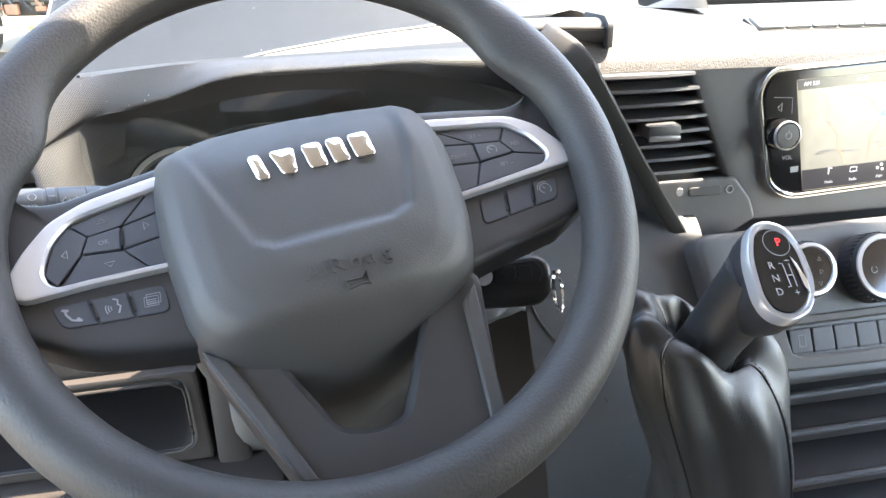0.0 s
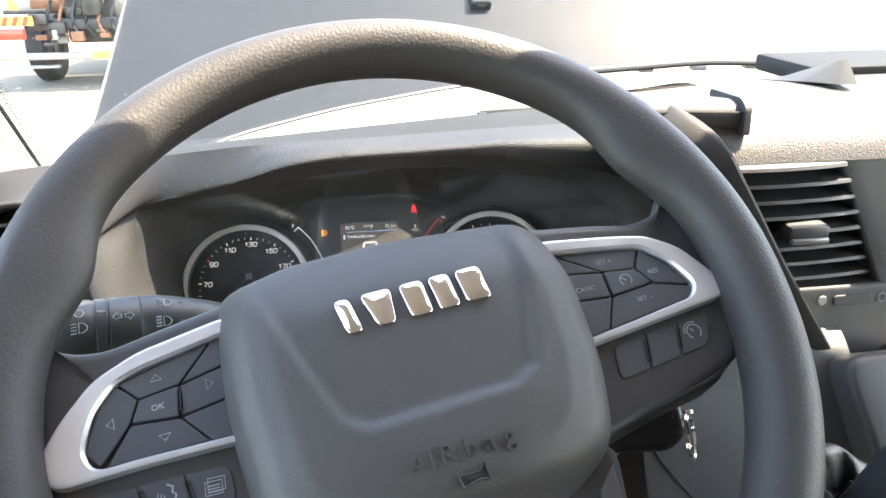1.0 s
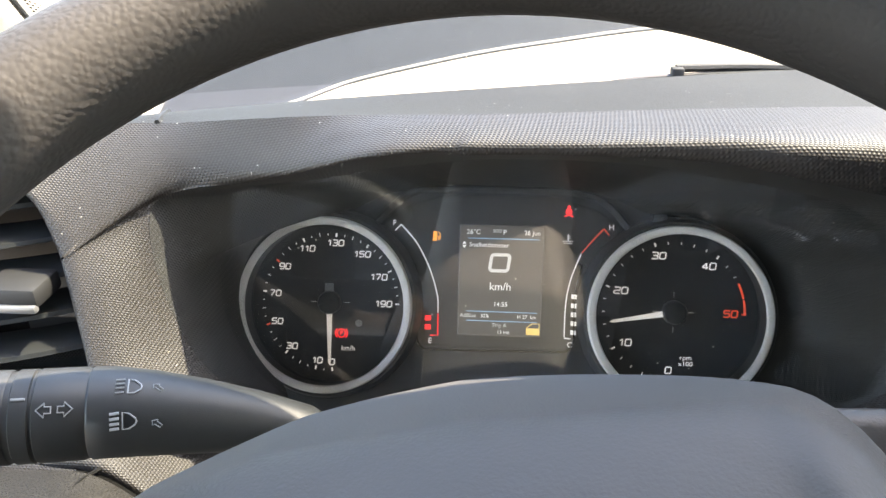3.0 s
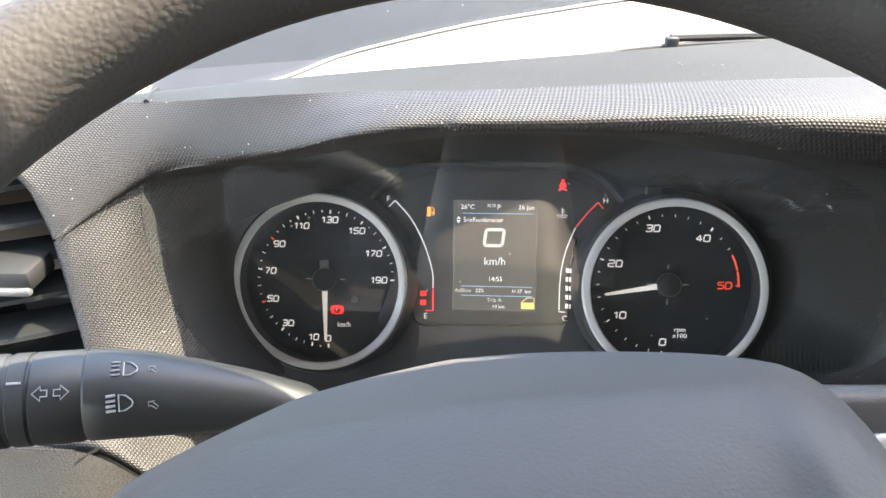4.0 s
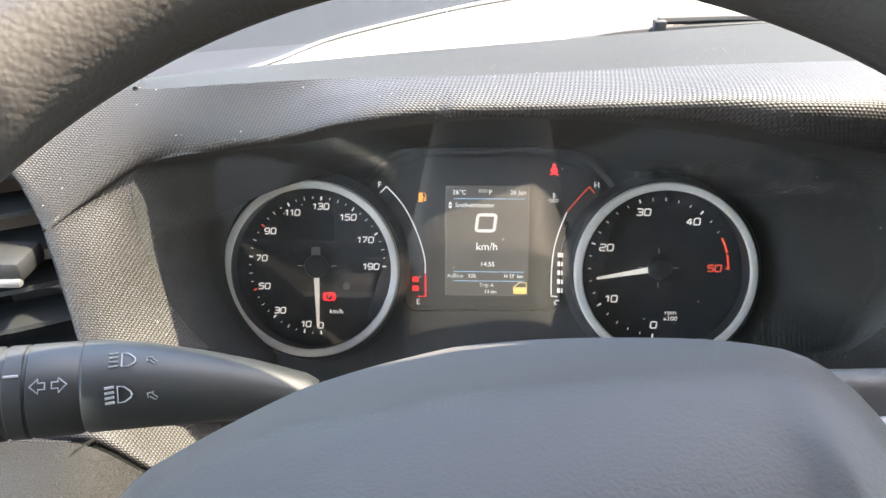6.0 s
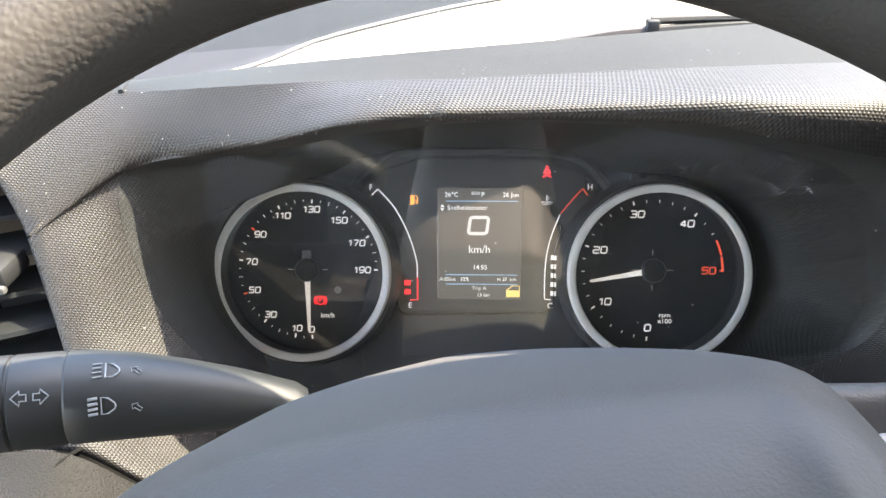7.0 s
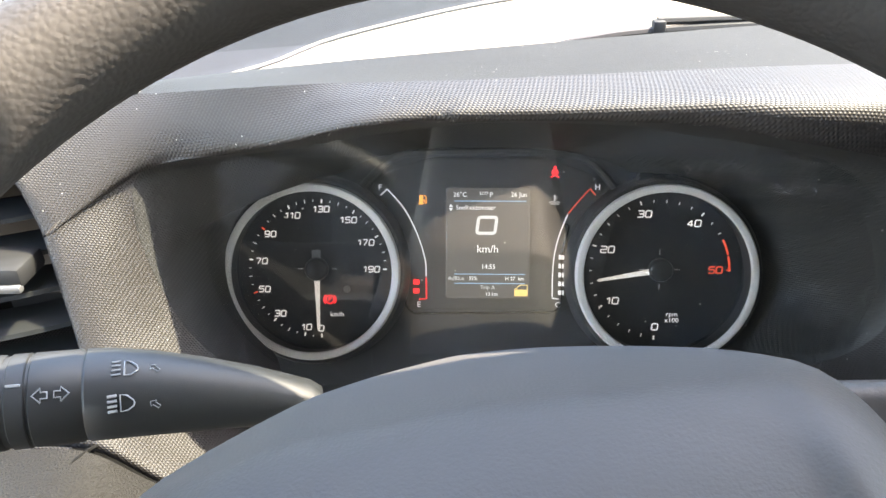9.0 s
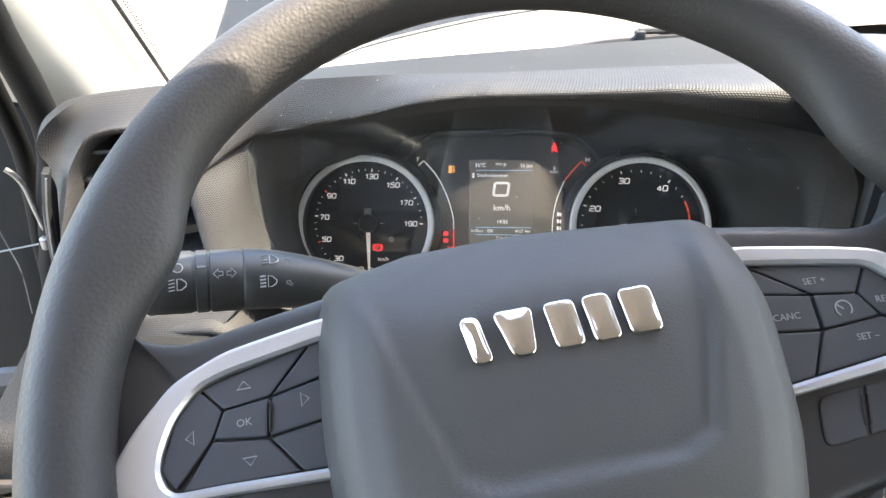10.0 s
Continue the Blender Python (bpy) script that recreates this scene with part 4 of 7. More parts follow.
def build_lower_left():
    k = thing("knee_panel", (-0.2, 0.55, 1.4), "grey-brown lower dash panel with an open pocket beside the column", "panel")
    xs = (-0.342, -0.30, -0.25, -0.21, -0.18, -0.14, -0.10, -0.06)
    prof = knee_prof = [(0.665, 1.512), (0.63, 1.503), (0.585, 1.492), (0.545, 1.480), (0.52, 1.472), (0.513, 1.455), (0.512, 1.446)]
    sheet = lambda rows: surface([[(x, y + 0.02 * (x + 0.2), z - 0.9 * max(0.0, x + 0.21) * min(1.0, max(0.0, (y - 0.52) / 0.1))) for x in xs] for y, z in rows], 40, 24)
    part("upper", sheet([(0.600, 1.4957)] + prof[2:]), KNEE, k)
    # black strip put in for the shade where knee and dash meet
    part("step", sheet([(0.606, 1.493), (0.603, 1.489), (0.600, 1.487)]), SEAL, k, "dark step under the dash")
    part("back_strip", sheet([(0.665, 1.512), (0.63, 1.5035), (0.612, 1.500), (0.606, 1.497), (0.605, 1.492)]), DASH, k, "dimpled strip below the dash")
    outer = by_angle(round_poly([(-0.355, 1.446), (-0.095, 1.450), (-0.09, 1.36), (-0.355, 1.36)], 0.004, 4), 160, (-0.22, 1.408))
    inner = by_angle(round_poly([(-0.335, 1.437), (-0.106, 1.442), (-0.104, 1.374), (-0.335, 1.370)], 0.014, 5), 160, (-0.22, 1.408))
    part("pocket_frame", ring_plate(outer, inner, -0.10, 0.0, 0.003), BROWN, k, m=frame_at((0, 0.505, 0), (0, -1, 0)))
    part("pocket_back", box((-0.35, 0.61, 1.34), (-0.08, 0.62, 1.46)), HOUSING, k, smooth=False)
    part("lower", box((-0.355, 0.47, 1.20), (-0.03, 0.60, 1.358), 0.012), BROWN, k)
    lipline = [Vector((x, 0.503, z)) for x, z in inner]
    part("pocket_lip", tube(lipline[::2], 0.0013, 6, True), BROWN, k, "thin raised lip")
    part("side", box((-0.088, 0.50, 1.20), (-0.06, 0.66, 1.47), 0.006), BROWN, k)
    r = thing("column_panel", (0.22, 0.53, 1.4), "grey lower dash panel beside the ignition lock with a seam", "panel")
    prof = [(0.575, 1.535), (0.548, 1.52), (0.527, 1.495), (0.505, 1.45), (0.47, 1.38), (0.44, 1.25), (0.43, 1.0)]
    part("panel", surface([[(x, y, z) for x in (0.185 + 0.05 * max(0, 1.45 - z), 0.24, 0.30, 0.36)] for y, z in prof], 12, 24), STACK, r)
    part("panel_edge", tube(catmull([(0.186, 0.573, 1.534), (0.187, 0.526, 1.495), (0.192, 0.512, 1.464), (0.216, 0.496, 1.432), (0.25, 0.475, 1.39)], 20), 0.0016, 6), RUBBER, r)
    part("inner_panel", surface([[(x, y + 0.035, z) for x in (0.105, 0.13, 0.16, 0.20, 0.34)] for y, z in prof], 12, 24), BROWN, r, "brownish inner panel")
    def knee_z(x, y):
        v = y - 0.02 * (x + 0.2)
        for (a, za), (b, zb) in zip(knee_prof, knee_prof[1:]):
            if b <= v <= a:
                return zb + (za - zb) * (v - b) / (a - b) - 0.9 * max(0.0, x + 0.21) * min(1.0, max(0.0, (y - 0.52) / 0.1))
        return knee_prof[0][1]
    part("seam", tube([(x, y, knee_z(x, y) - 0.0002) for x, y in [(-0.2226 + 0.553 * (y - 0.5753), y) for y in [0.518 + 0.007 * q for q in range(15)]]], 0.0011, 6), SEAL, k)


# ---- steering ----
WHEEL = Matrix.Translation((0.0066, 0.419, 1.6311)) @ frame_at((0, 0, 0), tilt(52.9, 2.1), turn=10.8)


def build_column():
    c = thing("steering_column", (0.01, 0.55, 1.53), "dark plastic steering column cover with the ignition lock", "steering column")
    sec = round_poly([(-0.062, -0.06), (0.062, -0.06), (0.07, 0.0), (0.05, 0.042), (-0.05, 0.042), (-0.07, 0.0)], 0.02, 4)
    rings = []
    for w, s in ((-0.035, 0.85), (-0.06, 1.0), (-0.12, 1.05), (-0.20, 1.05), (-0.30, 1.0)):
        rings.append([WHEEL @ pose(0, 0, 0, 0, 0, -10.8) @ Vector((x * s * (0.84 + 1.7 * max(0.0, -w - 0.06)), y * s - 0.03 + (max(0.0, -w - 0.06) * 0.17 if y > 0.01 else 0.0), w)) for x, y in sec])
    part("shroud", skin(rings, True, True), SHROUD, c)
    L = frame_at((0.136, 0.488, 1.511), Vector((0.22, -0.82, 0.50)))
    s = part("lock_surround", lathe([(0.0, -0.02), (0.033, -0.02), (0.033, -0.008), (0.030, 0.0), (0.020, 0.002), (0.019, -0.004), (0, -0.004)], 40, L), LOCKGREY, c, "pale grey lock surround")
    part("lock_shell", surface([[(0.10, 0.50, 1.535), (0.135, 0.515, 1.548), (0.172, 0.525, 1.532), (0.182, 0.53, 1.50)], [(0.10, 0.488, 1.49), (0.135, 0.498, 1.495), (0.172, 0.505, 1.49), (0.184, 0.515, 1.47)], [(0.098, 0.492, 1.468), (0.13, 0.500, 1.466), (0.165, 0.508, 1.467), (0.182, 0.52, 1.466)], [(0.095, 0.52, 1.458), (0.12, 0.53, 1.455), (0.15, 0.535, 1.456), (0.176, 0.54, 1.458)]], 16, 16), LOCKGREY, c, "pale grey lock housing")
    part("lock_ring", lathe([(0.019, -0.003), (0.0185, 0.004), (0.0165, 0.006), (0.015, 0.004), (0.0145, -0.001), (0.011, -0.002), (0.0105, 0.003), (0, 0.003)], 40, L), CHROME, s, "chrome lock ring")
    k = thing("ignition_key", (0.165, 0.495, 1.525), "black folding car key with a steel ring in the ignition", "key")
    fob = frame_at((0.1530, 0.462, 1.5260), Vector((-0.15, -0.80, 0.58)), turn=4)
    part("fob", slab(round_poly([(-0.030, -0.019), (0.022, -0.020), (0.034, -0.010), (0.032, 0.013), (0.022, 0.020), (-0.022, 0.016), (-0.032, 0.005)], 0.008, 5), -0.016, 0.0, 0.006, 4), KEYBLACK, k, m=fob)
    p = part("pad", slab(round_poly([(-0.012, -0.002), (0.022, -0.004), (0.026, 0.004), (0.020, 0.014), (-0.010, 0.012)], 0.004, 4), -0.001, 0.0012, 0.0006), KEYBLACK, k, m=fob)
    part("key_button", slab(round_poly([(-0.006, 0.001), (0.004, 0.001), (0.004, 0.010), (-0.006, 0.010)], 0.001, 2), 0.0012, 0.0018, 0.0003), KEYBLACK, p, m=fob)
    part("key_button", slab(round_poly([(0.007, 0.001), (0.017, 0.001), (0.017, 0.010), (0.007, 0.010)], 0.001, 2), 0.0012, 0.0018, 0.0003), KEYBLACK, p, m=fob)
    part("emblem", lathe([(0, 0.0015), (0.007, 0.0012), (0.0075, -0.001)], 24, fob @ pose(-0.021, 0.004, 0)), SILVER, k, "round silver emblem")
    part("blade", box((-0.055, -0.004, -0.011), (-0.028, 0.006, -0.006), 0.0005), CHROME, k, m=fob)
    part("loop", lathe([(0.0045, -0.001), (0.0045, 0.001), (0.0025, 0.001), (0.0025, -0.001), (0.0045, -0.001)], 16, fob @ pose(0.036, 0.004, -0.008, 90, 0, 0)), CHROME, k)
    for d, tl in ((0.0, 0), (0.0012, 6)):
        ring = [fob @ pose(0.037, -0.012, -0.009 + d, 0, 62 + tl, 0) @ Vector((0.0125 * math.cos(a), 0.016 * math.sin(a), 0)) for a in [2 * math.pi * i / 40 for i in range(40)]]
        part("split_ring", tube(ring, 0.0007, 6, True), CHROME, k)


KEYBLACK = mat("key_black", (0.010, 0.010, 0.011), 0.4, spec=0.3)


def hub_height(x, y, s):
    """Domed airbag cover with a sunken upper field edged by a slanted band."""
    prof = [(0.0, 0.027), (0.45, 0.0255), (0.7, 0.0215), (0.82, 0.017), (0.9, 0.010), (0.955, 0.0), (0.985, -0.014), (1.0, -0.055)]
    for (a, ha), (b, hb) in zip(prof, prof[1:]):
        if s <= b:
            f = (s - a) / (b - a)
            h = ha + (hb - ha) * f
            break
    else:
        h = prof[-1][1]
    field = [(-0.086, 0.062), (-0.049, -0.049), (-0.037, -0.0565), (0.034, -0.0565), (0.049, -0.049), (0.063, -0.006), (0.069, 0.062)]
    inside = 1e9
    for (ax, ay), (bx, by) in zip(field, field[1:]):
        ex, ey = bx - ax, by - ay
        inside = min(inside, (-(ey) * (x - ax) + ex * (y - ay)) / math.hypot(ex, ey))
    f = max(0.0, min(1.0, inside / 0.0065))
    f = f * f * (3 - 2 * f)
    fade = max(0.0, min(1.0, (0.88 - s) / 0.2))
    dome = h - 0.0036 * f * fade - 7.0 * max(0.0, y) ** 2 - 0.55 * (math.sqrt((y + 0.092) ** 2 + 0.00001) - (y + 0.092))
    # the top leans back towards the column
    back = (0.0500 - 0.09 * max(0.0, x) - 0.2 * max(0.0, -0.05 - x) - y) / 0.40
    return 0.5 * (dome + back - math.sqrt((dome - back) ** 2 + 0.00001))


def build_wheel():
    w = thing("steering_wheel", WHEEL.translation, "black leather-grained steering wheel with silver spoke trim, turned slightly", "steering wheel")
    # rim
    rings, N = [], 144
    for i in range(N):
        a = 2 * math.pi * i / N
        low = max(0.0, -math.sin(a + radians(10.8)))
        R = 0.1908 + 0.012 * low ** 1.4 + 0.0035 * max(0.0, math.sin(a + radians(10.8)))
        A = math.degrees(a)
        thumb = 0.0125 * math.exp(-((A - 155) / 10) ** 2) + 0.0115 * math.exp(-((A - 22) / 10) ** 2)
        ra, rb = 0.0178, 0.0194
        ca, sa = math.cos(a), math.sin(a)
        ring = []
        for j in range(28):
            q = 2 * math.pi * j / 28
            r = R + ra * math.cos(q) - thumb * max(0.0, -math.cos(q)) ** 1.3
            ring.append((r * ca, r * sa, rb * math.sin(q) * (1 - 12 * thumb * max(0.0, -math.cos(q)))))
        rings.append(ring)
    rings.append(rings[0])
    bm = skin(rings, True)
    bmesh.ops.remove_doubles(bm, verts=bm.verts, dist=1e-6)
    part("rim", bm, RIM, w, m=WHEEL)
    # airbag cover
    out = [(-0.0945, 0.051), (-0.07, 0.0650), (-0.05, 0.0745), (-0.03, 0.0815), (0.0, 0.0860), (0.03, 0.0815), (0.05, 0.0740), (0.07, 0.0640), (0.090, 0.048), (0.097, 0.0), (0.092, -0.05), (0.081, -0.088), (0.045, -0.113), (0.0, -0.130), (-0.035, -0.129), (-0.072, -0.112), (-0.095, -0.082), (-0.099, -0.02)]
    c = (0.0, -0.03)
    edge = by_angle(round_poly(out, 0.012, 4), 144, c)
    scales = [1 - (1 - i / 44) ** 1.6 for i in range(44)] + [0.985, 0.993, 1.0]
    scales = sorted(set(round(0.02 + 0.98 * q, 4) for q in scales))
    rr = []
    for s in scales:
        rr.append([(c[0] + (x - c[0]) * s, c[1] + (y - c[1]) * s) for x, y in edge])
    bm = skin([[(x, y, hub_height(x, y, s)) for x, y in r] for r, s in zip(rr, scales)], True)
    first = [v for v in bm.verts[:144]]
    bm.faces.new(first)
    hub = part("airbag_cover", bm, HUB, w, "dark grey domed airbag cover", m=WHEEL)
    # plain chrome badge blocks
    for pts in ([(-0.0365, 0.0105), (-0.0285, 0.0105), (-0.0255, -0.0085), (-0.0335, -0.0085)],
                [(-0.0235, 0.0105), (-0.0075, 0.0105), (-0.0095, -0.0085), (-0.0185, -0.0085)],
                [(-0.0040, 0.0105), (0.0085, 0.0105), (0.0095, -0.0085), (-0.0020, -0.0085)],
                [(0.0110, 0.0105), (0.0220, 0.0105), (0.0235, -0.0085), (0.0125, -0.0085)],
                [(0.0250, 0.0105), (0.0385, 0.0105), (0.0395, -0.0085), (0.0265, -0.0085)]):
        part("badge_block", slab(round_poly(pts, 0.0036, 5), 0.018, 0.0246, 0.0014, 4, 0.0016), BADGE, hub, "plain raised chrome badge block", m=WHEEL)
    for ch, x in zip("AIRbag", (-0.0213, -0.0146, -0.0075, 0.0030, 0.0117, 0.0213)):
        writing("embossed_letter", ch, 0.0124, WHEEL @ pose(x, -0.0755, 0.0251 - 1.4 * x * x, 7), HUB, hub, 0.0009, stretch=1.15)
    stroke("horn_mark", [(-0.005, -0.0905), (-0.006, -0.0855), (0.003, -0.0860), (0.007, -0.0825), (0.007, -0.0905), (0.003, -0.0890), (-0.005, -0.0905)], 0.0007, WHEEL @ pose(0, 0, 0.0225), HUB, hub, 0.0022)
    # spokes
    for nm, body, outer, hole, keys in (
        ("left", [(-0.186, 0.060), (-0.176, 0.046), (-0.164, 0.036), (-0.147, 0.032), (-0.12, 0.037), (-0.06, 0.046), (-0.06, -0.088), (-0.10, -0.082), (-0.150, -0.070), (-0.180, -0.05)],
         [(-0.1785, -0.024), (-0.176, -0.014), (-0.168, -0.002), (-0.152, 0.0145), (-0.131, 0.0235), (-0.085, 0.031), (-0.085, -0.0345), (-0.136, -0.0325), (-0.172, -0.033)],
         [(-0.159, -0.020), (-0.157, -0.011), (-0.152, 0.000), (-0.142, 0.0105), (-0.130, 0.0145), (-0.085, 0.022), (-0.085, -0.0305), (-0.136, -0.0285), (-0.155, -0.0285)],
         {"up": [(-0.142, 0.0105), (-0.096, 0.0208), (-0.114, 0.002), (-0.133, 0.0)], "left": [(-0.142, 0.0105), (-0.133, 0.0), (-0.138, -0.011), (-0.153, -0.0275), (-0.159, -0.019), (-0.152, 0.0)],
          "ok": [(-0.133, 0.0), (-0.114, 0.002), (-0.116, -0.014), (-0.138, -0.011)], "down": [(-0.138, -0.011), (-0.116, -0.014), (-0.104, -0.0295), (-0.151, -0.0285)],
          "right": [(-0.114, 0.002), (-0.085, 0.0075), (-0.085, -0.010), (-0.116, -0.014)], "a": [(-0.096, 0.0208), (-0.085, 0.0225), (-0.085, 0.0075), (-0.114, 0.002)], "b": [(-0.116, -0.014), (-0.085, -0.010), (-0.085, -0.0305), (-0.104, -0.0295)]}),
        ("right", [(0.186, 0.055), (0.176, 0.041), (0.164, 0.031), (0.147, 0.028), (0.12, 0.035), (0.06, 0.046), (0.06, -0.088), (0.10, -0.080), (0.150, -0.072), (0.184, -0.055)],
         [(0.1775, -0.026), (0.174, -0.018), (0.162, 0.0035), (0.146, 0.0155), (0.125, 0.0205), (0.083, 0.0285), (0.083, -0.0385), (0.136, -0.0345), (0.171, -0.0325)],
         [(0.1595, -0.021), (0.157, -0.013), (0.152, -0.003), (0.140, 0.0095), (0.125, 0.0125), (0.083, 0.020), (0.083, -0.0345), (0.120, -0.0310), (0.154, -0.0275)],
         {"setp": [(0.090, 0.0185), (0.140, 0.0095), (0.132, -0.002), (0.113, 0.001)], "res": [(0.140, 0.0095), (0.152, -0.003), (0.1595, -0.0205), (0.138, -0.013), (0.132, -0.002)],
          "icon": [(0.113, 0.001), (0.132, -0.002), (0.138, -0.013), (0.112, -0.0145)], "setm": [(0.112, -0.0145), (0.138, -0.013), (0.1595, -0.0205), (0.154, -0.0275), (0.102, -0.0325)],
          "canc": [(0.083, 0.007), (0.113, 0.001), (0.112, -0.0145), (0.083, -0.0105)], "a": [(0.083, 0.0195), (0.090, 0.0185), (0.113, 0.001), (0.083, 0.007)], "b": [(0.083, -0.0105), (0.112, -0.0145), (0.102, -0.0325), (0.083, -0.0345)]})):
        sp = part("spoke", slab(round_poly(body, 0.012, 4), -0.034, -0.007, 0.006, 4), SPOKE, w, m=WHEEL)
        part("spoke_trim", ring_plate(by_angle(round_poly(outer, 0.006, 3), 120, ((-0.125 if nm == "left" else 0.125), -0.006)), by_angle(round_poly(hole, 0.005, 3), 120, ((-0.125 if nm == "left" else 0.125), -0.006)), -0.012, -0.0015, 0.0015), SILVER, sp, "satin silver trim", m=WHEEL)
        for k, pts in keys.items():
            z = -0.0035 if k in ("ok", "icon") else -0.0042
            b = part("key", slab(round_poly(offset(pts, 0.0005), 0.0012, 3), -0.012, z, 0.0007), KEYCAP, sp, m=WHEEL)
        zt = -0.0040
        if nm == "left":
            def tri_mark(cx, cy, turn):
                ux, uy = math.cos(radians(turn)), math.sin(radians(turn))
                p = [(ux * a - uy * b, uy * a + ux * b) for a, b in ((0.0017, 0.0), (-0.0014, 0.0027), (-0.0014, -0.0027))]
                stroke("arrow_mark", [(cx + x, cy + y) for x, y in p], 0.0005, WHEEL @ pose(0, 0, zt), PRINT, sp, closed=True)
            tri_mark(-0.1240, 0.0085, 90), tri_mark(-0.1465, -0.0085, 180), tri_mark(-0.1240, -0.0215, 270), tri_mark(-0.1005, -0.0015, 0)
            stroke("ridge", [(-0.1156, -0.0010), (-0.1142, -0.0010), (-0.1152, -0.0115), (-0.1166, -0.0115)], 0.0006, WHEEL @ pose(0, 0, -0.0042), RUBBER, sp, 0.0012, closed=True)
            writing("key_word", "OK", 0.0042, WHEEL @ pose(-0.1250, -0.0065, -0.0034), PRINT, sp)
        else:
            for s, x, y in (("SET +", 0.1165, 0.0065), ("RES", 0.1415, -0.0065), ("SET –", 0.129, -0.0205), ("CANC", 0.0995, -0.0065)):
                writing("key_word", s, 0.0041, WHEEL @ pose(x, y, zt, 0, 0, -4), PRINT, sp)
            stroke("cruise_mark", arc((0.1235, -0.0075), 0.0034, -50, 230, 16), 0.0006, WHEEL @ pose(0, 0, -0.0034), PRINT, sp)
            stroke("cruise_mark", [(0.1235, -0.0078), (0.1213, -0.0055)], 0.0006, WHEEL @ pose(0, 0, -0.0034), PRINT, sp)
    # lower key pods
    for sg in (-1, 1):
        body = [(-0.167, -0.0345), (-0.083, -0.0380), (-0.083, -0.079), (-0.146, -0.068), (-0.157, -0.059)]
        top, bot = ((-0.1600, -0.0368), (-0.098, -0.0412)), ((-0.1545, -0.0535), (-0.098, -0.0600))
        if sg > 0:
            body = [(0.166, -0.0345), (0.083, -0.0400), (0.083, -0.081), (0.150, -0.074), (0.160, -0.064)]
            top, bot = ((0.1612, -0.0360), (0.1000, -0.0392)), ((0.1530, -0.0550), (0.0952, -0.0602))
        pod = part("key_pod", slab(round_poly(body, 0.010, 4), -0.030, -0.0085, 0.003, 3), SPOKE, w, m=WHEEL)
        bed = offset([top[0], top[1], bot[1], bot[0]], -0.0012)
        part("key_bed", slab(round_poly(bed, 0.006, 4), -0.012, -0.0078, 0.0003, 1), RUBBER, pod, m=WHEEL)
        for i in range(3):
            a, b = i / 3, (i + 1) / 3
            lerp = lambda p, f: (p[0][0] + (p[1][0] - p[0][0]) * f, p[0][1] + (p[1][1] - p[0][1]) * f)
            pts = [lerp(top, a), lerp(top, b), lerp(bot, b), lerp(bot, a)]
            rr_ = [0.005 if i == 0 else 0.0008, 0.005 if i == 2 else 0.0008, 0.005 if i == 2 else 0.0008, 0.005 if i == 0 else 0.0008]
            part("key", slab(round_poly(offset(pts, 0.0006), rr_, 4), -0.012, -0.0062, 0.0008), KEYCAP, pod, m=WHEEL)
            if i:
                q0, q1 = lerp(top, a), lerp(bot, a)
                mx, my = (q0[0] + q1[0]) / 2, (q0[1] + q1[1]) / 2
                dx, dy = (q1[0] - q0[0]) * 0.28, (q1[1] - q0[1]) * 0.28
                stroke("ridge", [(mx - dx - 0.0012, my - dy), (mx - dx + 0.0012, my - dy), (mx + dx + 0.0012, my + dy), (mx + dx - 0.0012, my + dy)], 0.0007, WHEEL @ pose(0, 0, -0.0066), RUBBER, pod, 0.0009, closed=True)
        M = WHEEL @ pose(0, 0, -0.0060)
        if sg < 0:
            stroke("phone_mark", [(-0.1520, -0.0415), (-0.1515, -0.0450), (-0.1490, -0.0490), (-0.1450, -0.0505)], 0.0012, M, PRINT, pod)
            stroke("phone_mark", [(-0.1535, -0.0415), (-0.1500, -0.0428)], 0.0014, M, PRINT, pod)
            stroke("phone_mark", [(-0.1462, -0.0485), (-0.1440, -0.0510)], 0.0014, M, PRINT, pod)
            for r in (0.0022, 0.0036, 0.0050):
                stroke("voice_mark", arc((-0.1265, -0.0480), r, 150, 215, 8), 0.0005, M, PRINT, pod)
            stroke("voice_mark", [(-0.1270, -0.0425), (-0.1245, -0.0440), (-0.1250, -0.0465), (-0.1235, -0.0480), (-0.1250, -0.0520)], 0.0009, M, PRINT, pod)
            for o in (0.0, 0.0014):
                stroke("list_mark", [(-0.1115 + o, -0.0530 + o), (-0.1040 + o, -0.0535 + o), (-0.1035 + o, -0.0475 + o), (-0.1110 + o, -0.0470 + o)], 0.0005, M, PRINT, pod, closed=True)
            for o in (0.0, 0.0014, 0.0028):
                stroke("list_mark", [(-0.1103, -0.0518 + o), (-0.1047, -0.0522 + o)], 0.0005, M, PRINT, pod)
        else:
            stroke("cruise_mark", arc((0.1470, -0.0455), 0.0040, -60, 240, 18), 0.0007, M, PRINT, pod)
            stroke("cruise_mark", [(0.1470, -0.0455), (0.1455, -0.0433)], 0.0007, M, PRINT, pod)
            stroke("cruise_mark", arc((0.1470, -0.0455), 0.0055, 60, 180, 10), 0.0005, M, PRINT, pod)
    # lower double spoke
    outer = [(-0.092, -0.085), (-0.055, -0.185), (0.0, -0.192), (0.058, -0.183), (0.082, -0.085), (0.0, -0.07)]
    hole = [(-0.052, -0.098), (-0.029, -0.1535), (-0.012, -0.1585), (0.006, -0.1580), (0.040, -0.098), (0.0, -0.09)]
    c2 = (-0.006, -0.125)
    low = part("lower_spoke", ring_plate(by_angle(round_poly(outer, 0.010, 4), 96, c2), by_angle(round_poly(hole, 0.008, 4), 96, c2), -0.035, -0.010, 0.004), SPOKE, w, m=WHEEL)
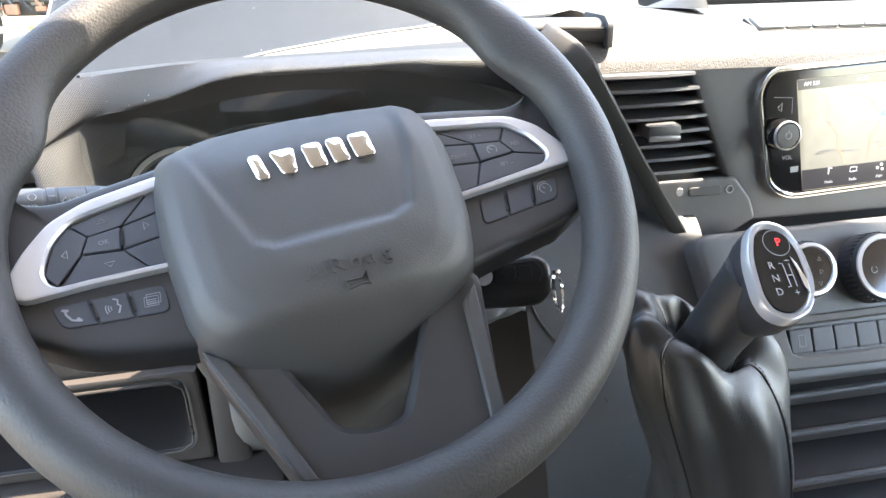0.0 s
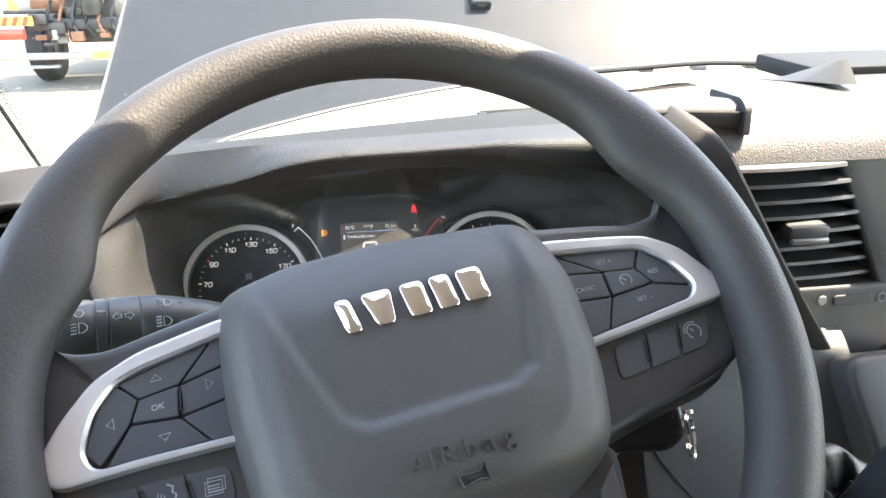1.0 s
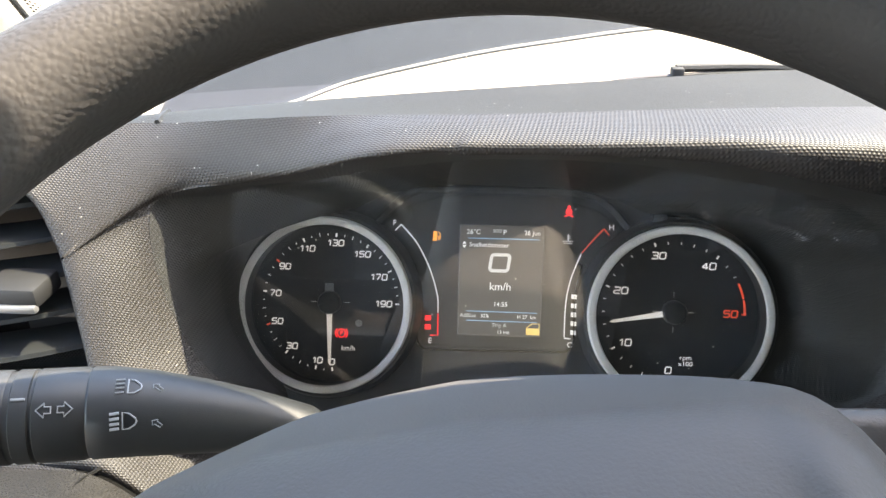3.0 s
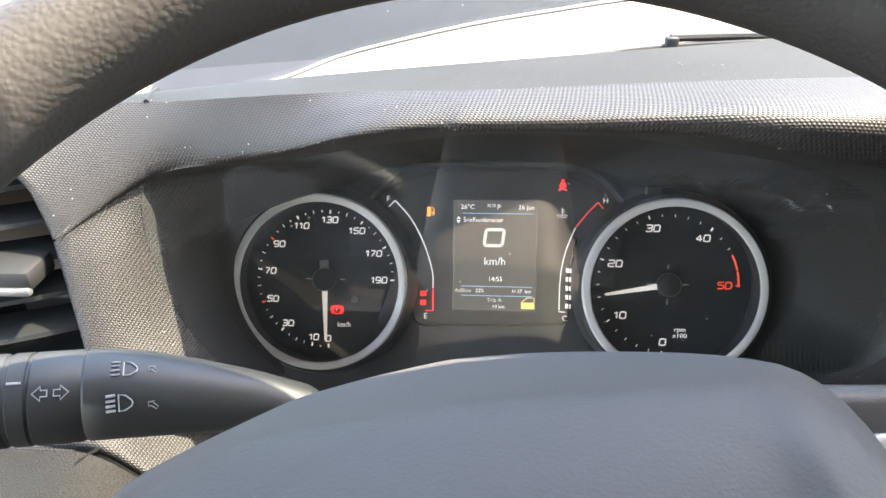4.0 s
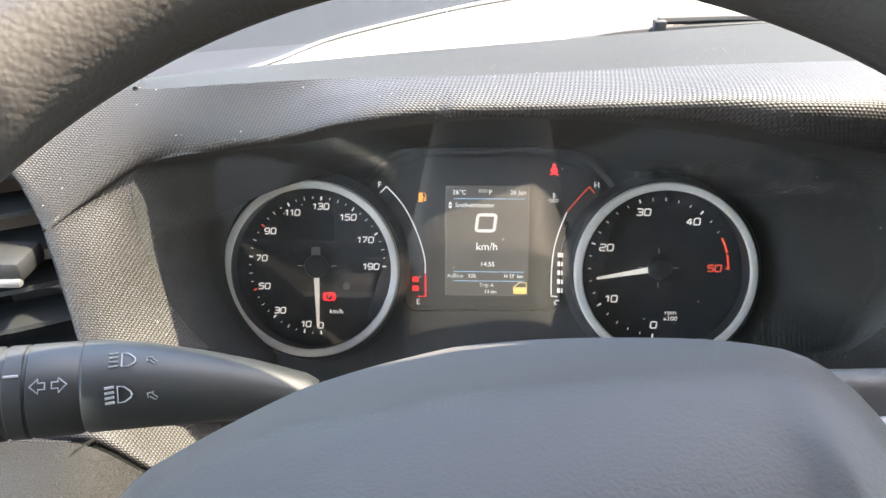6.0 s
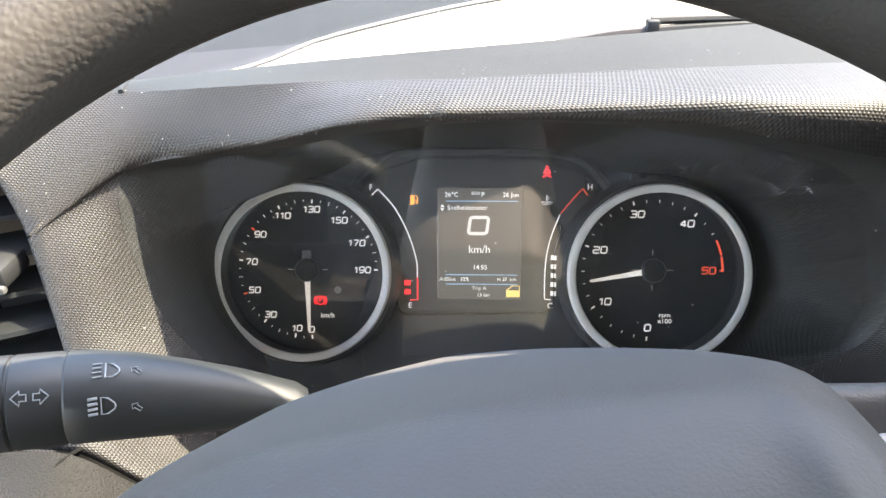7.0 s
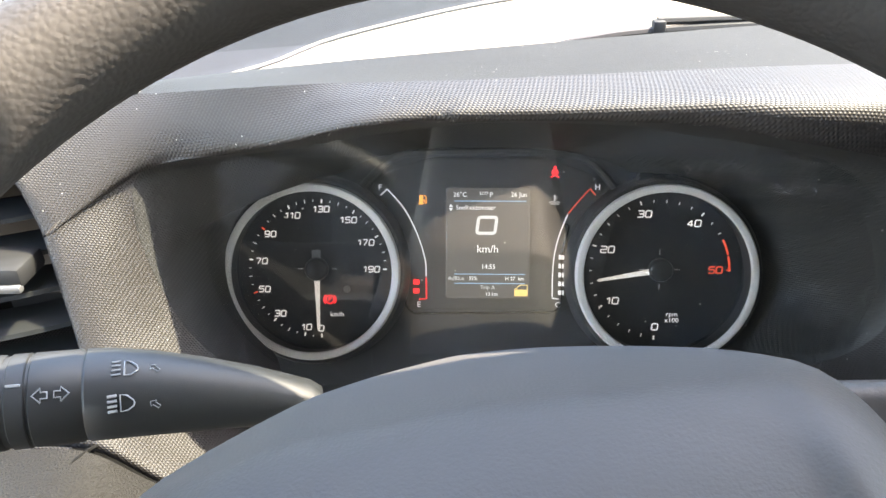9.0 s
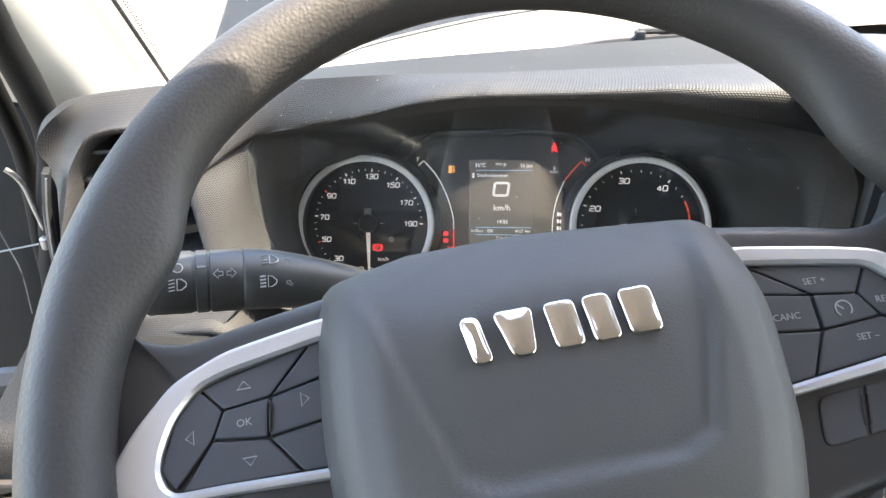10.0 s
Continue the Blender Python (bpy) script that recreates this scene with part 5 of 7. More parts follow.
    part("spoke_edge", slab(offset([(-0.089, -0.088), (-0.0565, -0.176), (-0.0485, -0.176), (-0.076, -0.097)], 0.0), -0.02, -0.0065, 0.002, 3), HUB, low, m=WHEEL)
    part("spoke_edge", slab([(0.074, -0.095), (0.060, -0.176), (0.050, -0.176), (0.062, -0.105)], -0.02, -0.0065, 0.002, 3), HUB, low, m=WHEEL)


def build_stalk():
    a, b = Vector((-0.222, 0.537, 1.581)), Vector((-0.055, 0.592, 1.560))
    z = (b - a).normalized()
    M = frame_at(a, z, up=(0.1, -0.75, 0.66))
    s = thing("light_stalk", a, "black light and indicator stalk with white symbols", "control stalk")
    R = 0.0188
    part("end_cap", lathe([(0, 0), (R * 0.8, 0.0), (R, 0.006), (R, 0.030), (R * 0.97, 0.031)], 40, M), STALK, s)
    part("collar", lathe([(R * 0.96, 0.030), (R * 0.96, 0.033), (R * 1.0, 0.0335), (R * 1.0, 0.0395), (R * 0.96, 0.040), (R * 0.96, 0.042)], 40, M), STALK, s)
    part("turn_ring", lathe([(R * 0.96, 0.041), (R, 0.0415), (R, 0.058), (R * 0.97, 0.059), (R * 0.96, 0.061)], 40, M), STALK, s)
    taper = [(R * 0.96, 0.060), (R, 0.061), (R * 0.99, 0.070), (R * 0.935, 0.085), (R * 0.83, 0.105), (R * 0.68, 0.128), (R * 0.50, 0.150), (R * 0.42, 0.155), (0, 0.156)]
    drop = Vector((0, -0.46, -0.89))

    def sag(u):
        """How far the arm's middle sinks below the axis: its underside runs straight."""
        for (r0, u0), (r1, u1) in zip(taper[1:], taper[2:-1]):
            if u0 <= u <= u1:
                return 1.3 * (R - r0 - (r1 - r0) * (u - u0) / (u1 - u0))
        return 0.0 if u < 0.07 else 1.3 * 0.64 * R
    arm = lathe(taper, 40, M)
    inv = M.inverted()
    for v in arm.verts:
        v.co += drop * sag((inv @ v.co).z)
    part("arm", arm, STALK, s)

    def on(u, deg, lift=0.0002):
        """A little frame on the stalk's skin: u along, deg round from the top."""
        r = R + lift
        if u > 0.075:
            r = R * (0.985 - 0.19 * ((u - 0.075) / 0.04) ** 1.1) + lift
        return Matrix.Translation(drop * sag(u)) @ M @ pose(0, 0, 0, 0, 0, deg) @ pose(0, r, u) @ Matrix(((0, -1, 0, 0), (0, 0, 1, 0), (1, 0, 0, 0), (0, 0, 0, 1))).to_4x4()
    def mark(pts, w, u, deg, closed=False, mt=None):
        q = []
        for x, y in pts:
            p = on(u + x, -deg - math.degrees(y / R))
            q.append(p.translation)
        part("symbol", tube(q, w / 2, 5, closed), mt or STALK_PRINT, s)
    A0 = STALK_ROLL
    mark(arc((0, 0), 0.0028, 0, 330, 12), 0.0007, 0.0235, A0 + 16, True)
    mark([(-0.0025, 0), (0.0025, 0)], 0.0012, 0.0365, A0 + 16)
    def lamp(u, deg, filled):
        mark([(-0.0005, -0.0033), (-0.0005, 0.0033), (0.002, 0.003), (0.0042, 0.0012), (0.0046, 0), (0.0042, -0.0012), (0.002, -0.003)], 0.0007, u, deg, True)
        for y in (-0.003, -0.001, 0.001, 0.003):
            mark([(-0.0052, y - 0.0006), (-0.0018, y)], 0.0012 if filled else 0.0006, u, deg)
    lamp(0.0235, A0 - 14, False)
    for sg in (-1, 1):
        mark([(sg * 0.0012, -0.0012), (sg * 0.0035, -0.0012), (sg * 0.0035, -0.0028), (sg * 0.0065, 0), (sg * 0.0035, 0.0028), (sg * 0.0035, 0.0012), (sg * 0.0012, 0.0012)], 0.0007, 0.0495, A0 + 2, True)
    lamp(0.0760, A0 + 30, False)
    lamp(0.0745, A0 - 14, True)
    for dd in (30, -18):
        mark([(-0.0022, 0.0016), (-0.0020, -0.0004), (-0.0012, 0.0002), (0.0008, -0.0012), (0.0016, 0.0), (-0.0002, 0.0014), (0.0002, 0.0022)], 0.0004, 0.0870, A0 + dd, True)


STALK = grained("stalk_plastic", (0.013, 0.0142, 0.015), (0.017, 0.0185, 0.0195), 0.5, 2500, 0.2, 0.0002)
STALK.node_tree.nodes["Principled BSDF"].inputs["Specular IOR Level"].default_value = 0.4
STALK_ROLL = 0.0

# ---- instrument cluster ----
LENS_TILT = 5.0
CLUSTER = frame_at((0, 0.7806, 1.4955), tilt(26))


def build_cluster():
    c = thing("instrument_cluster", CLUSTER.translation, "lit instrument cluster with two round gauges and a middle display", "instrument cluster")
    part("back_plate", slab(round_poly([(-0.26, -0.11), (0.27, -0.11), (0.27, 0.11), (0.14, 0.14), (-0.14, 0.14), (-0.26, 0.11)], 0.02, 5), -0.02, -0.008, 0.002), HOUSING, c, m=CLUSTER)
    for gx, gname in ((-0.1234, "speed"), (0.1234, "rev")):
        ring = CLUSTER @ pose(gx, -0.0022, 0.0155)
        G = CLUSTER @ pose(gx, -0.0018 if gname == "speed" else -0.0006, 0)
        g = part("gauge", lathe([(0, -0.0075), (0.0585, -0.0075), (0.0590, -0.004)], 96, G), DIAL, c, "round black dial with white figures")
        part("well", lathe([(0.0590, -0.0230), (0.0574, -0.004), (0.0570, -0.0010)], 96, ring), HOUSING, g, "dark wall of the gauge")
        part("bezel", lathe([(0.0568, -0.0012), (0.0574, 0.0002), (0.0582, 0.0006), (0.0616, 0.0004), (0.0624, -0.0008), (0.0627, -0.0040)], 120, ring), BEZEL, g, "pale silver ring")
        part("collar", lathe([(0.0628, -0.004), (0.0650, -0.0045), (0.0672, -0.009), (0.0690, -0.0235)], 96, ring), HOUSING, g)
        z = -0.0073
        Gz = G @ pose(0, 0, z)
        if gname == "speed":
            for v in range(0, 191, 5):
                a = radians((190 - v) * 1.437)
                long_ = v % 20 == 10 or v == 0
                if v % 10 == 5 or v % 20 == 0 and v:
                    r0, r1, wd = 0.0490, 0.0505, 0.0005
                    r0 = 0.0485 if v % 10 == 0 else 0.0490
                    r1 = r0 + (0.0026 if v % 10 == 0 else 0.0016)
                else:
                    r0, r1, wd = 0.0480, 0.0508, 0.0008
                stroke("tick", [(r0 * math.cos(a), r0 * math.sin(a)), (r1 * math.cos(a), r1 * math.sin(a))], wd if not long_ else 0.0011, Gz, RED if v in (50, 90) else LIT_WHITE, g)
            for v in list(range(10, 191, 20)) + [0]:
                a = radians((190 - v) * 1.437)
                r = 0.0412 + 0.0028 * abs(math.sin(a)) if v < 100 else 0.0395 + 0.0042 * math.sin(a) ** 2
                figures(str(v), 0.0034, 0.0041, 0.00080, Gz @ pose(r * math.cos(a), r * math.sin(a), 0), LIT_WHITE, g)
            writing("unit", "km/h", 0.0050, Gz @ pose(0.014, -0.0335, 0), LIT_WHITE, g)
            B = Gz @ pose(0.0088, -0.0225, 0)
            stroke("brake_mark", arc((0, 0), 0.0030, 0, 345, 20), 0.0007, B, LIT_RED, g, closed=True)
            stroke("brake_mark", arc((0, 0), 0.0044, -45, 45, 8), 0.0007, B, LIT_RED, g)
            stroke("brake_mark", arc((0, 0), 0.0044, 135, 225, 8), 0.0007, B, LIT_RED, g)
            writing("brake_letter", "P", 0.0046, B, LIT_RED, g)
            part("sensor", lathe([(0, 0.0002), (0.0026, 0.0002), (0.0027, 0)], 20, Gz @ pose(0.0215, -0.0148, 0)), PRINT_DIM, g)
            ang, tail = -88.5, True
        else:
            for i in range(0, 51, 2):
                a = radians((50 - i) * 5.33)
                if i > 44:
                    continue
                big = i % 10 == 0
                stroke("tick", [(0.0480 * math.cos(a), 0.0480 * math.sin(a)), ((0.0508 if big else 0.0500) * math.cos(a), (0.0508 if big else 0.0500) * math.sin(a))], 0.0011 if big else 0.0006, Gz, LIT_WHITE, g)
            stroke("red_zone", arc((0, 0), 0.0492, 13, 26, 8), 0.0014, Gz, RED, g)
            stroke("red_zone", arc((0, 0), 0.0492, -1, 11.5, 8), 0.0014, Gz, RED, g)
            stroke("red_zone", [(0.0470, 0.0), (0.0502, -0.0002)], 0.0009, Gz, RED, g)
            for i in range(0, 51, 10):
                a = radians((50 - i) * 5.33)
                figures(str(i), 0.0041, 0.0045, 0.00085, Gz @ pose(0.0395 * math.cos(a), 0.0415 * math.sin(a), 0), RED if i == 50 else LIT_WHITE, g)
            writing("unit", "rpm\nx100", 0.0044, Gz @ pose(0.0095, -0.0345, 0), LIT_WHITE, g, stretch=1.15)
            ang, tail = 190, False
        for q in range(0, 360, 90):
            u = (math.cos(radians(q)), math.sin(radians(q)))
            stroke("cross_hair", [(u[0] * 0.0105, u[1] * 0.0105), (u[0] * 0.0145, u[1] * 0.0145)], 0.0003, Gz, LIT_DIM, g)
        ND = Gz @ pose(0, 0, 0.003, 0, 0, ang)
        n = part("needle", slab([(0.004, -0.0021), (0.044, -0.0009), (0.0455, 0.0), (0.044, 0.0009), (0.004, 0.0021)], 0.0, 0.0014, 0.0004), NEEDLE, g, "pale lit needle", m=ND)
        if tail:
            part("needle_tail", slab([(-0.014, -0.0032), (-0.004, -0.0032), (-0.004, 0.0032), (-0.014, 0.0032)], 0.0, 0.0012, 0.0004), PRINT_DIM, n, m=ND)
        part("needle_hub", lathe([(0.0085, -0.001), (0.0085, 0.003), (0.0076, 0.0052), (0.005, 0.0062), (0, 0.0065)], 40, Gz @ pose(0, 0, 0.002)), CAP, n, "dark domed cap")
    for x0, x1, y0, y1 in ((-0.1309, -0.1151, 0.0553, 0.0641), (0.1040, 0.1154, 0.0575, 0.0680), (0.1209, 0.1323, 0.0589, 0.0669)):
        part("clip", slab(round_poly([(x0, y0), (x1, y0), (x1 - 0.001, y1), (x0 + 0.001, y1)], 0.0008, 2), -0.004, 0.006, 0.0006), HOUSING, c, "small dark clip over the gauge", m=CLUSTER)
    # middle display
    P = part("display_panel", slab(round_poly([(-0.058, -0.031), (0.060, -0.031), (0.063, -0.02), (0.066, 0.02), (0.086, 0.054), (0.073, 0.068), (0.040, 0.079), (-0.040, 0.079), (-0.070, 0.070), (-0.086, 0.056), (-0.063, 0.015), (-0.060, -0.02)], 0.006, 4), -0.010, -0.0050, 0.0006), PANEL, c, m=CLUSTER)
    part("upper_rim", tube([CLUSTER @ Vector(p) for p in catmull([(-0.090, 0.058, -0.004), (-0.066, 0.079, -0.004), (-0.038, 0.0825, -0.004), (0.038, 0.0825, -0.004), (0.070, 0.077, -0.004), (0.090, 0.058, -0.004)], 40)], 0.0030, 8), HOUSING, P)
    part("panel_groove", tube([CLUSTER @ Vector((x, y, -0.0047)) for x, y in round_poly([(-0.0646, 0.0271), (-0.0588, 0.0091), (-0.0584, -0.0288), (-0.0534, -0.0337), (0.0487, -0.0317), (0.0538, -0.0254), (0.0533, 0.0100), (0.0590, 0.0319)], 0.004, 4)], 0.0007, 6), PIANO, P, "dark groove round the display")
    S = CLUSTER @ pose(0, 0, -0.0048)
    scr = part("screen", slab(round_poly([(-0.0295, -0.0220), (0.0305, -0.0220), (0.0305, 0.0575), (-0.0295, 0.0575)], 0.0008, 2), 0.0, 0.0004, 0.0002), LCD, P, "dark lit screen", m=S)
    T = CLUSTER @ pose(0, 0, -0.0043)
    for s, x, y, size, mt, al in (("26°C", -0.0195, 0.0525, 0.0047, LIT_WHITE, "CENTER"), ("ECO", -0.0025, 0.0535, 0.0030, LIT_WHITE, "CENTER"), ("P", 0.0028, 0.0525, 0.0050, LIT_WHITE, "CENTER"), ("26 Jun", 0.0225, 0.0525, 0.0046, LIT_WHITE, "CENTER"),
                                  ("Snelheidsmeter", -0.0225, 0.0433, 0.0046, LIT_WHITE, "LEFT"), ("km/h", 0.0005, 0.0135, 0.0078, LIT_WHITE, "CENTER"), ("14:55", 0.0010, 0.0008, 0.0047, LIT_WHITE, "CENTER"),
                                  ("AdBlue", -0.0280, -0.0077, 0.0040, LIT_DIM, "LEFT"), ("32%", -0.0100, -0.0077, 0.0036, LIT_WHITE, "CENTER"), ("H 27  km", 0.0200, -0.0077, 0.0036, LIT_WHITE, "CENTER"), ("Trip A", 0.0005, -0.0142, 0.0040, LIT_DIM, "CENTER"), ("13 km", 0.0035, -0.0190, 0.0036, LIT_WHITE, "CENTER")):
        writing("screen_word", s, size, T @ pose(x, y, 0), mt, scr, align=al)
    stroke("zero_figure", round_poly([(-0.0075, 0.0250), (0.0055, 0.0250), (0.0070, 0.0365), (-0.0060, 0.0365)], 0.002, 3), 0.0023, T, LIT_DIM, scr, closed=True)
    for y0, y1, mt in ((0.0480, 0.0480, BLUE), (-0.0045, -0.0045, BLUE), (-0.0112, -0.0112, BLUE)):
        stroke("rule", [(-0.0235, y0), (0.0275, y1)], 0.0004, T, mt, scr)
    for sg in (1, -1):
        p = slab([(-0.0275, 0.0433 + sg * 0.0004), (-0.0245, 0.0433 + sg * 0.0004), (-0.0260, 0.0433 + sg * 0.0026)], 0, 0.0001, 0.00003, 1)
        part("scroll_mark", p, LIT_WHITE, scr, smooth=False, m=T)
    part("door_mark", slab(round_poly([(0.0200, -0.0200), (0.0290, -0.0200), (0.0290, -0.0155), (0.0200, -0.0155)], 0.001, 2), 0, 0.0001, 0.00003, 1), YELLOW, scr, smooth=False, m=T)
    stroke("door_mark", [(0.0200, -0.0155), (0.0240, -0.0122), (0.0290, -0.0122), (0.0292, -0.0200), (0.0200, -0.0200)], 0.0006, T, YELLOW, scr, closed=True)
    # fuel and heat scales
    writing("scale_letter", "F", 0.0056, T @ pose(-0.0770, 0.0575, 0), LIT_WHITE, P)
    writing("scale_letter", "E", 0.0056, T @ pose(-0.0490, -0.0270, 0), LIT_WHITE, P)
    writing("scale_letter", "H", 0.0056, T @ pose(0.0780, 0.0580, 0), LIT_WHITE, P)
    writing("scale_letter", "C", 0.0056, T @ pose(0.0510, -0.0265, 0), LIT_WHITE, P)
    stroke("scale_line", [(-0.0765, 0.0520), (-0.0722, 0.0562)] + [tuple(p[:2]) for p in catmull([(-0.0715, 0.0560, 0), (-0.060, 0.043, 0), (-0.0505, 0.025, 0), (-0.0445, 0.006, 0), (-0.0438, -0.0065, 0)], 24)], 0.0008, T, LIT_WHITE, P)
    stroke("scale_line", [(-0.0437, -0.0072), (-0.0435, -0.0228), (-0.0490, -0.0230)], 0.0008, T, LIT_RED, P)
    for y in (-0.0105, -0.0170):
        part("fuel_bar", slab([(-0.0530, y - 0.0018), (-0.0487, y - 0.0018), (-0.0487, y + 0.0018), (-0.0530, y + 0.0018)], 0, 0.0002, 0.00005, 1), LIT_RED, P, smooth=False, m=T)
    stroke("scale_line", [tuple(p[:2]) for p in catmull([(0.0577, 0.0395, 0), (0.0655, 0.0490, 0), (0.0728, 0.0570, 0)], 12)] + [(0.0765, 0.0525)], 0.0008, T, RED, P)
    stroke("scale_line", [tuple(p[:2]) for p in catmull([(0.0572, 0.0388, 0), (0.0515, 0.0240, 0), (0.0482, 0.010, 0), (0.0470, -0.005, 0), (0.0470, -0.0215, 0)], 24)] + [(0.0515, -0.0220)], 0.0008, T, LIT_WHITE, P)
    for i in range(5):
        y = 0.0082 - i * 0.0064
        part("heat_bar", slab([(0.0512, y - 0.0016), (0.0552, y - 0.0018), (0.0552, y + 0.0014), (0.0512, y + 0.0017)], 0, 0.0002, 0.00005, 1), LIT_WHITE, P, smooth=False, m=T)
    # tell-tales
    Fm = T @ pose(-0.0465, 0.0487, 0)
    part("fuel_mark", slab([(-0.0030, -0.0032), (0.0006, -0.0032), (0.0006, 0.0034), (-0.0022, 0.0034), (-0.0022, -0.002)], 0, 0.0001, 0.00003, 1), AMBER, P, smooth=False, m=Fm)
    stroke("fuel_mark", [(0.0006, 0.0), (0.0018, 0.0), (0.0018, -0.0025), (0.0028, -0.0025), (0.0028, 0.0018), (0.0014, 0.0034)], 0.0006, Fm, AMBER, P)
    Bm = T @ pose(0.0478, 0.0690, 0)
    part("belt_mark", lathe([(0, 0.0001), (0.0011, 0.0001), (0.0011, 0)], 14, Bm @ pose(0, 0.0030, 0)), LIT_RED, P, smooth=False)
    part("belt_mark", slab(round_poly([(-0.0026, -0.0018), (0.0026, -0.0018), (0.0018, 0.0016), (-0.0018, 0.0016)], 0.0008, 2), 0, 0.0001, 0.00003, 1), LIT_RED, P, smooth=False, m=Bm)
    stroke("belt_mark", [(-0.003, -0.0040), (-0.0006, -0.0026), (0.0006, -0.0026), (0.003, -0.0040)], 0.0009, Bm, LIT_RED, P)
    Hm = T @ pose(0.0478, 0.0490, 0)
    stroke("heat_mark", [(0, -0.001), (0, 0.0036)], 0.0009, Hm, LIT_DIM, P)
    for y in (0.0008, 0.0022):
        stroke("heat_mark", [(0, y), (0.0018, y)], 0.0004, Hm, LIT_DIM, P)
    stroke("heat_mark", [(-0.004, -0.0018), (-0.002, -0.0012), (0, -0.0018), (0.002, -0.0012), (0.004, -0.0018)], 0.0005, Hm, LIT_DIM, P)
    stroke("heat_mark", [(-0.003, -0.0032), (-0.0015, -0.0026), (0.0, -0.0032), (0.0015, -0.0026), (0.003, -0.0032)], 0.0005, Hm, LIT_DIM, P)
    # clear cover
    LN = frame_at((0, 0.726, 1.53), tilt(LENS_TILT))
    lens = part("cover_lens", slab(round_poly([(-0.20, -0.09), (0.22, -0.09), (0.245, 0.0), (0.235, 0.07), (0.13, 0.115), (-0.12, 0.112), (-0.19, 0.085), (-0.20, 0.0)], 0.02, 5), 0.0, 0.0015, 0.0003, 1), LENS, c, "clear cover over the gauges", m=LN)
    lens.visible_shadow = False


# ---- centre stack ----
def build_stack():
    s = thing("centre_stack", (0.45, 0.6, 1.5), "dark grey centre stack of the dashboard", "centre console")
    xs = (0.274, 0.29, 0.31, 0.34, 0.40, 0.55, 0.8, 1.1, 1.35)
    rows = [[(x, y0 + 0.30 * (x - 0.3) * k, z) for x in xs] for y0, z, k in ((1.02, 1.625, 1.0), (0.90, 1.655, 1.0), (0.80, 1.676, 0.8), (0.70, 1.698, 0.4), (0.64, 1.699, 0.1), (0.615, 1.693, 0.0), (0.601, 1.688, 0.0))]
    for z, y in ((1.680, 0.591), (1.672, 0.584), (1.665, 0.5795), (1.658, 0.576)):
        rows.append([(x, y, z) for x in xs])
    part("top", surface(rows, 70, 30), STACKTOP, s)
    part("vent_brow", surface([[(xl + (0.276 - xl) * i / 4, y, z) for i in range(5)] for y, z, xl in ((0.84, 1.640, 0.23), (0.70, 1.650, 0.22), (0.62, 1.684, 0.205), (0.601, 1.688, 0.205), (0.591, 1.680, 0.215), (0.584, 1.672, 0.222), (0.5795, 1.665, 0.23), (0.576, 1.658, 0.236))], 24, 30), STACKTOP, s)
    A = frame_at((0, 0.567, 1.60), tilt(8))
    # face plate between vent and screen, plate coordinates: x, height about 1.60
    part("face", slab(round_poly([(0.394, -0.045), (0.348, 0.058), (0.352, 0.064), (1.35, 0.064), (1.35, -0.085), (0.42, -0.085)], 0.004, 4), -0.06, -0.004, 0.003, 3), STACK, s, m=A)
    part("dot_panel", slab(round_poly([(0.318, -0.066), (0.31, -0.040), (0.400, -0.040), (0.418, -0.062), (0.425, -0.082), (0.36, -0.12)], 0.004, 3), -0.05, -0.002, 0.003, 3), STACK, s, m=A)
    part("vent_dot", lathe([(0, 0.0006), (0.0036, 0.0006), (0.0040, 0)], 20, A @ pose(0.3435, -0.0515, -0.0015)), PRINT, s, "white dot")
    part("vent_slider", slab(round_poly([(0.3525, -0.0565), (0.3865, -0.0565), (0.3865, -0.0480), (0.3525, -0.0480)], 0.0042, 4), -0.004, -0.0005, 0.001, 2), HOUSING, s, m=A)
    part("vent_ring", lathe([(0.0040, 0), (0.0040, 0.0006), (0.0028, 0.0006), (0.0028, 0)], 20, A @ pose(0.3945, -0.0520, -0.0015)), PRINT, s, "white circle")
    # pod edge strip between hood and vent
    strip = catmull([(0.196, 0.668, 1.638), (0.200, 0.632, 1.672), (0.206, 0.601, 1.687), (0.218, 0.578, 1.686), (0.236, 0.558, 1.673), (0.252, 0.548, 1.647), (0.29, 0.545, 1.588), (0.33, 0.544, 1.529), (0.366, 0.544, 1.479), (0.378, 0.546, 1.462)], 60)
    wide = [0.0062 + 0.008 * min(1, i / 10) * max(0.0, 1 - i / 40) for i in range(60)]
    edge = lambda dx, dy, dz, k=0.0: [v + Vector((dx * w / 0.0045 - k * w, dy, dz * w / 0.0045)) for v, w in zip(strip, wide)]
    part("pod_edge", skin([edge(0.0044, 0.024, 0.0045), edge(0.0042, 0.012, 0.0042), edge(0.0040, 0.002, 0.003), edge(0.0028, -0.0006, 0.002), edge(-0.0028, -0.0008, -0.002), edge(-0.0045, 0.001, -0.0032), edge(-0.0055, 0.012, -0.004)]), DASH_SMOOTH, s, "grained edge strip beside the vent")
    part("pod_outer", skin([edge(0.0044, 0.023, 0.0045), [v + Vector((0.008, 0.06, -0.004)) for v in strip]]), STACK, s)
    inner = catmull([(0.190, 0.700, 1.648), (0.206, 0.685, 1.636), (0.240, 0.685, 1.615), (0.264, 0.695, 1.585), (0.270, 0.70, 1.55), (0.270, 0.70, 1.50), (0.26, 0.69, 1.46), (0.255, 0.66, 1.43)], 60)
    left = edge(-0.0055, 0.010, -0.004)
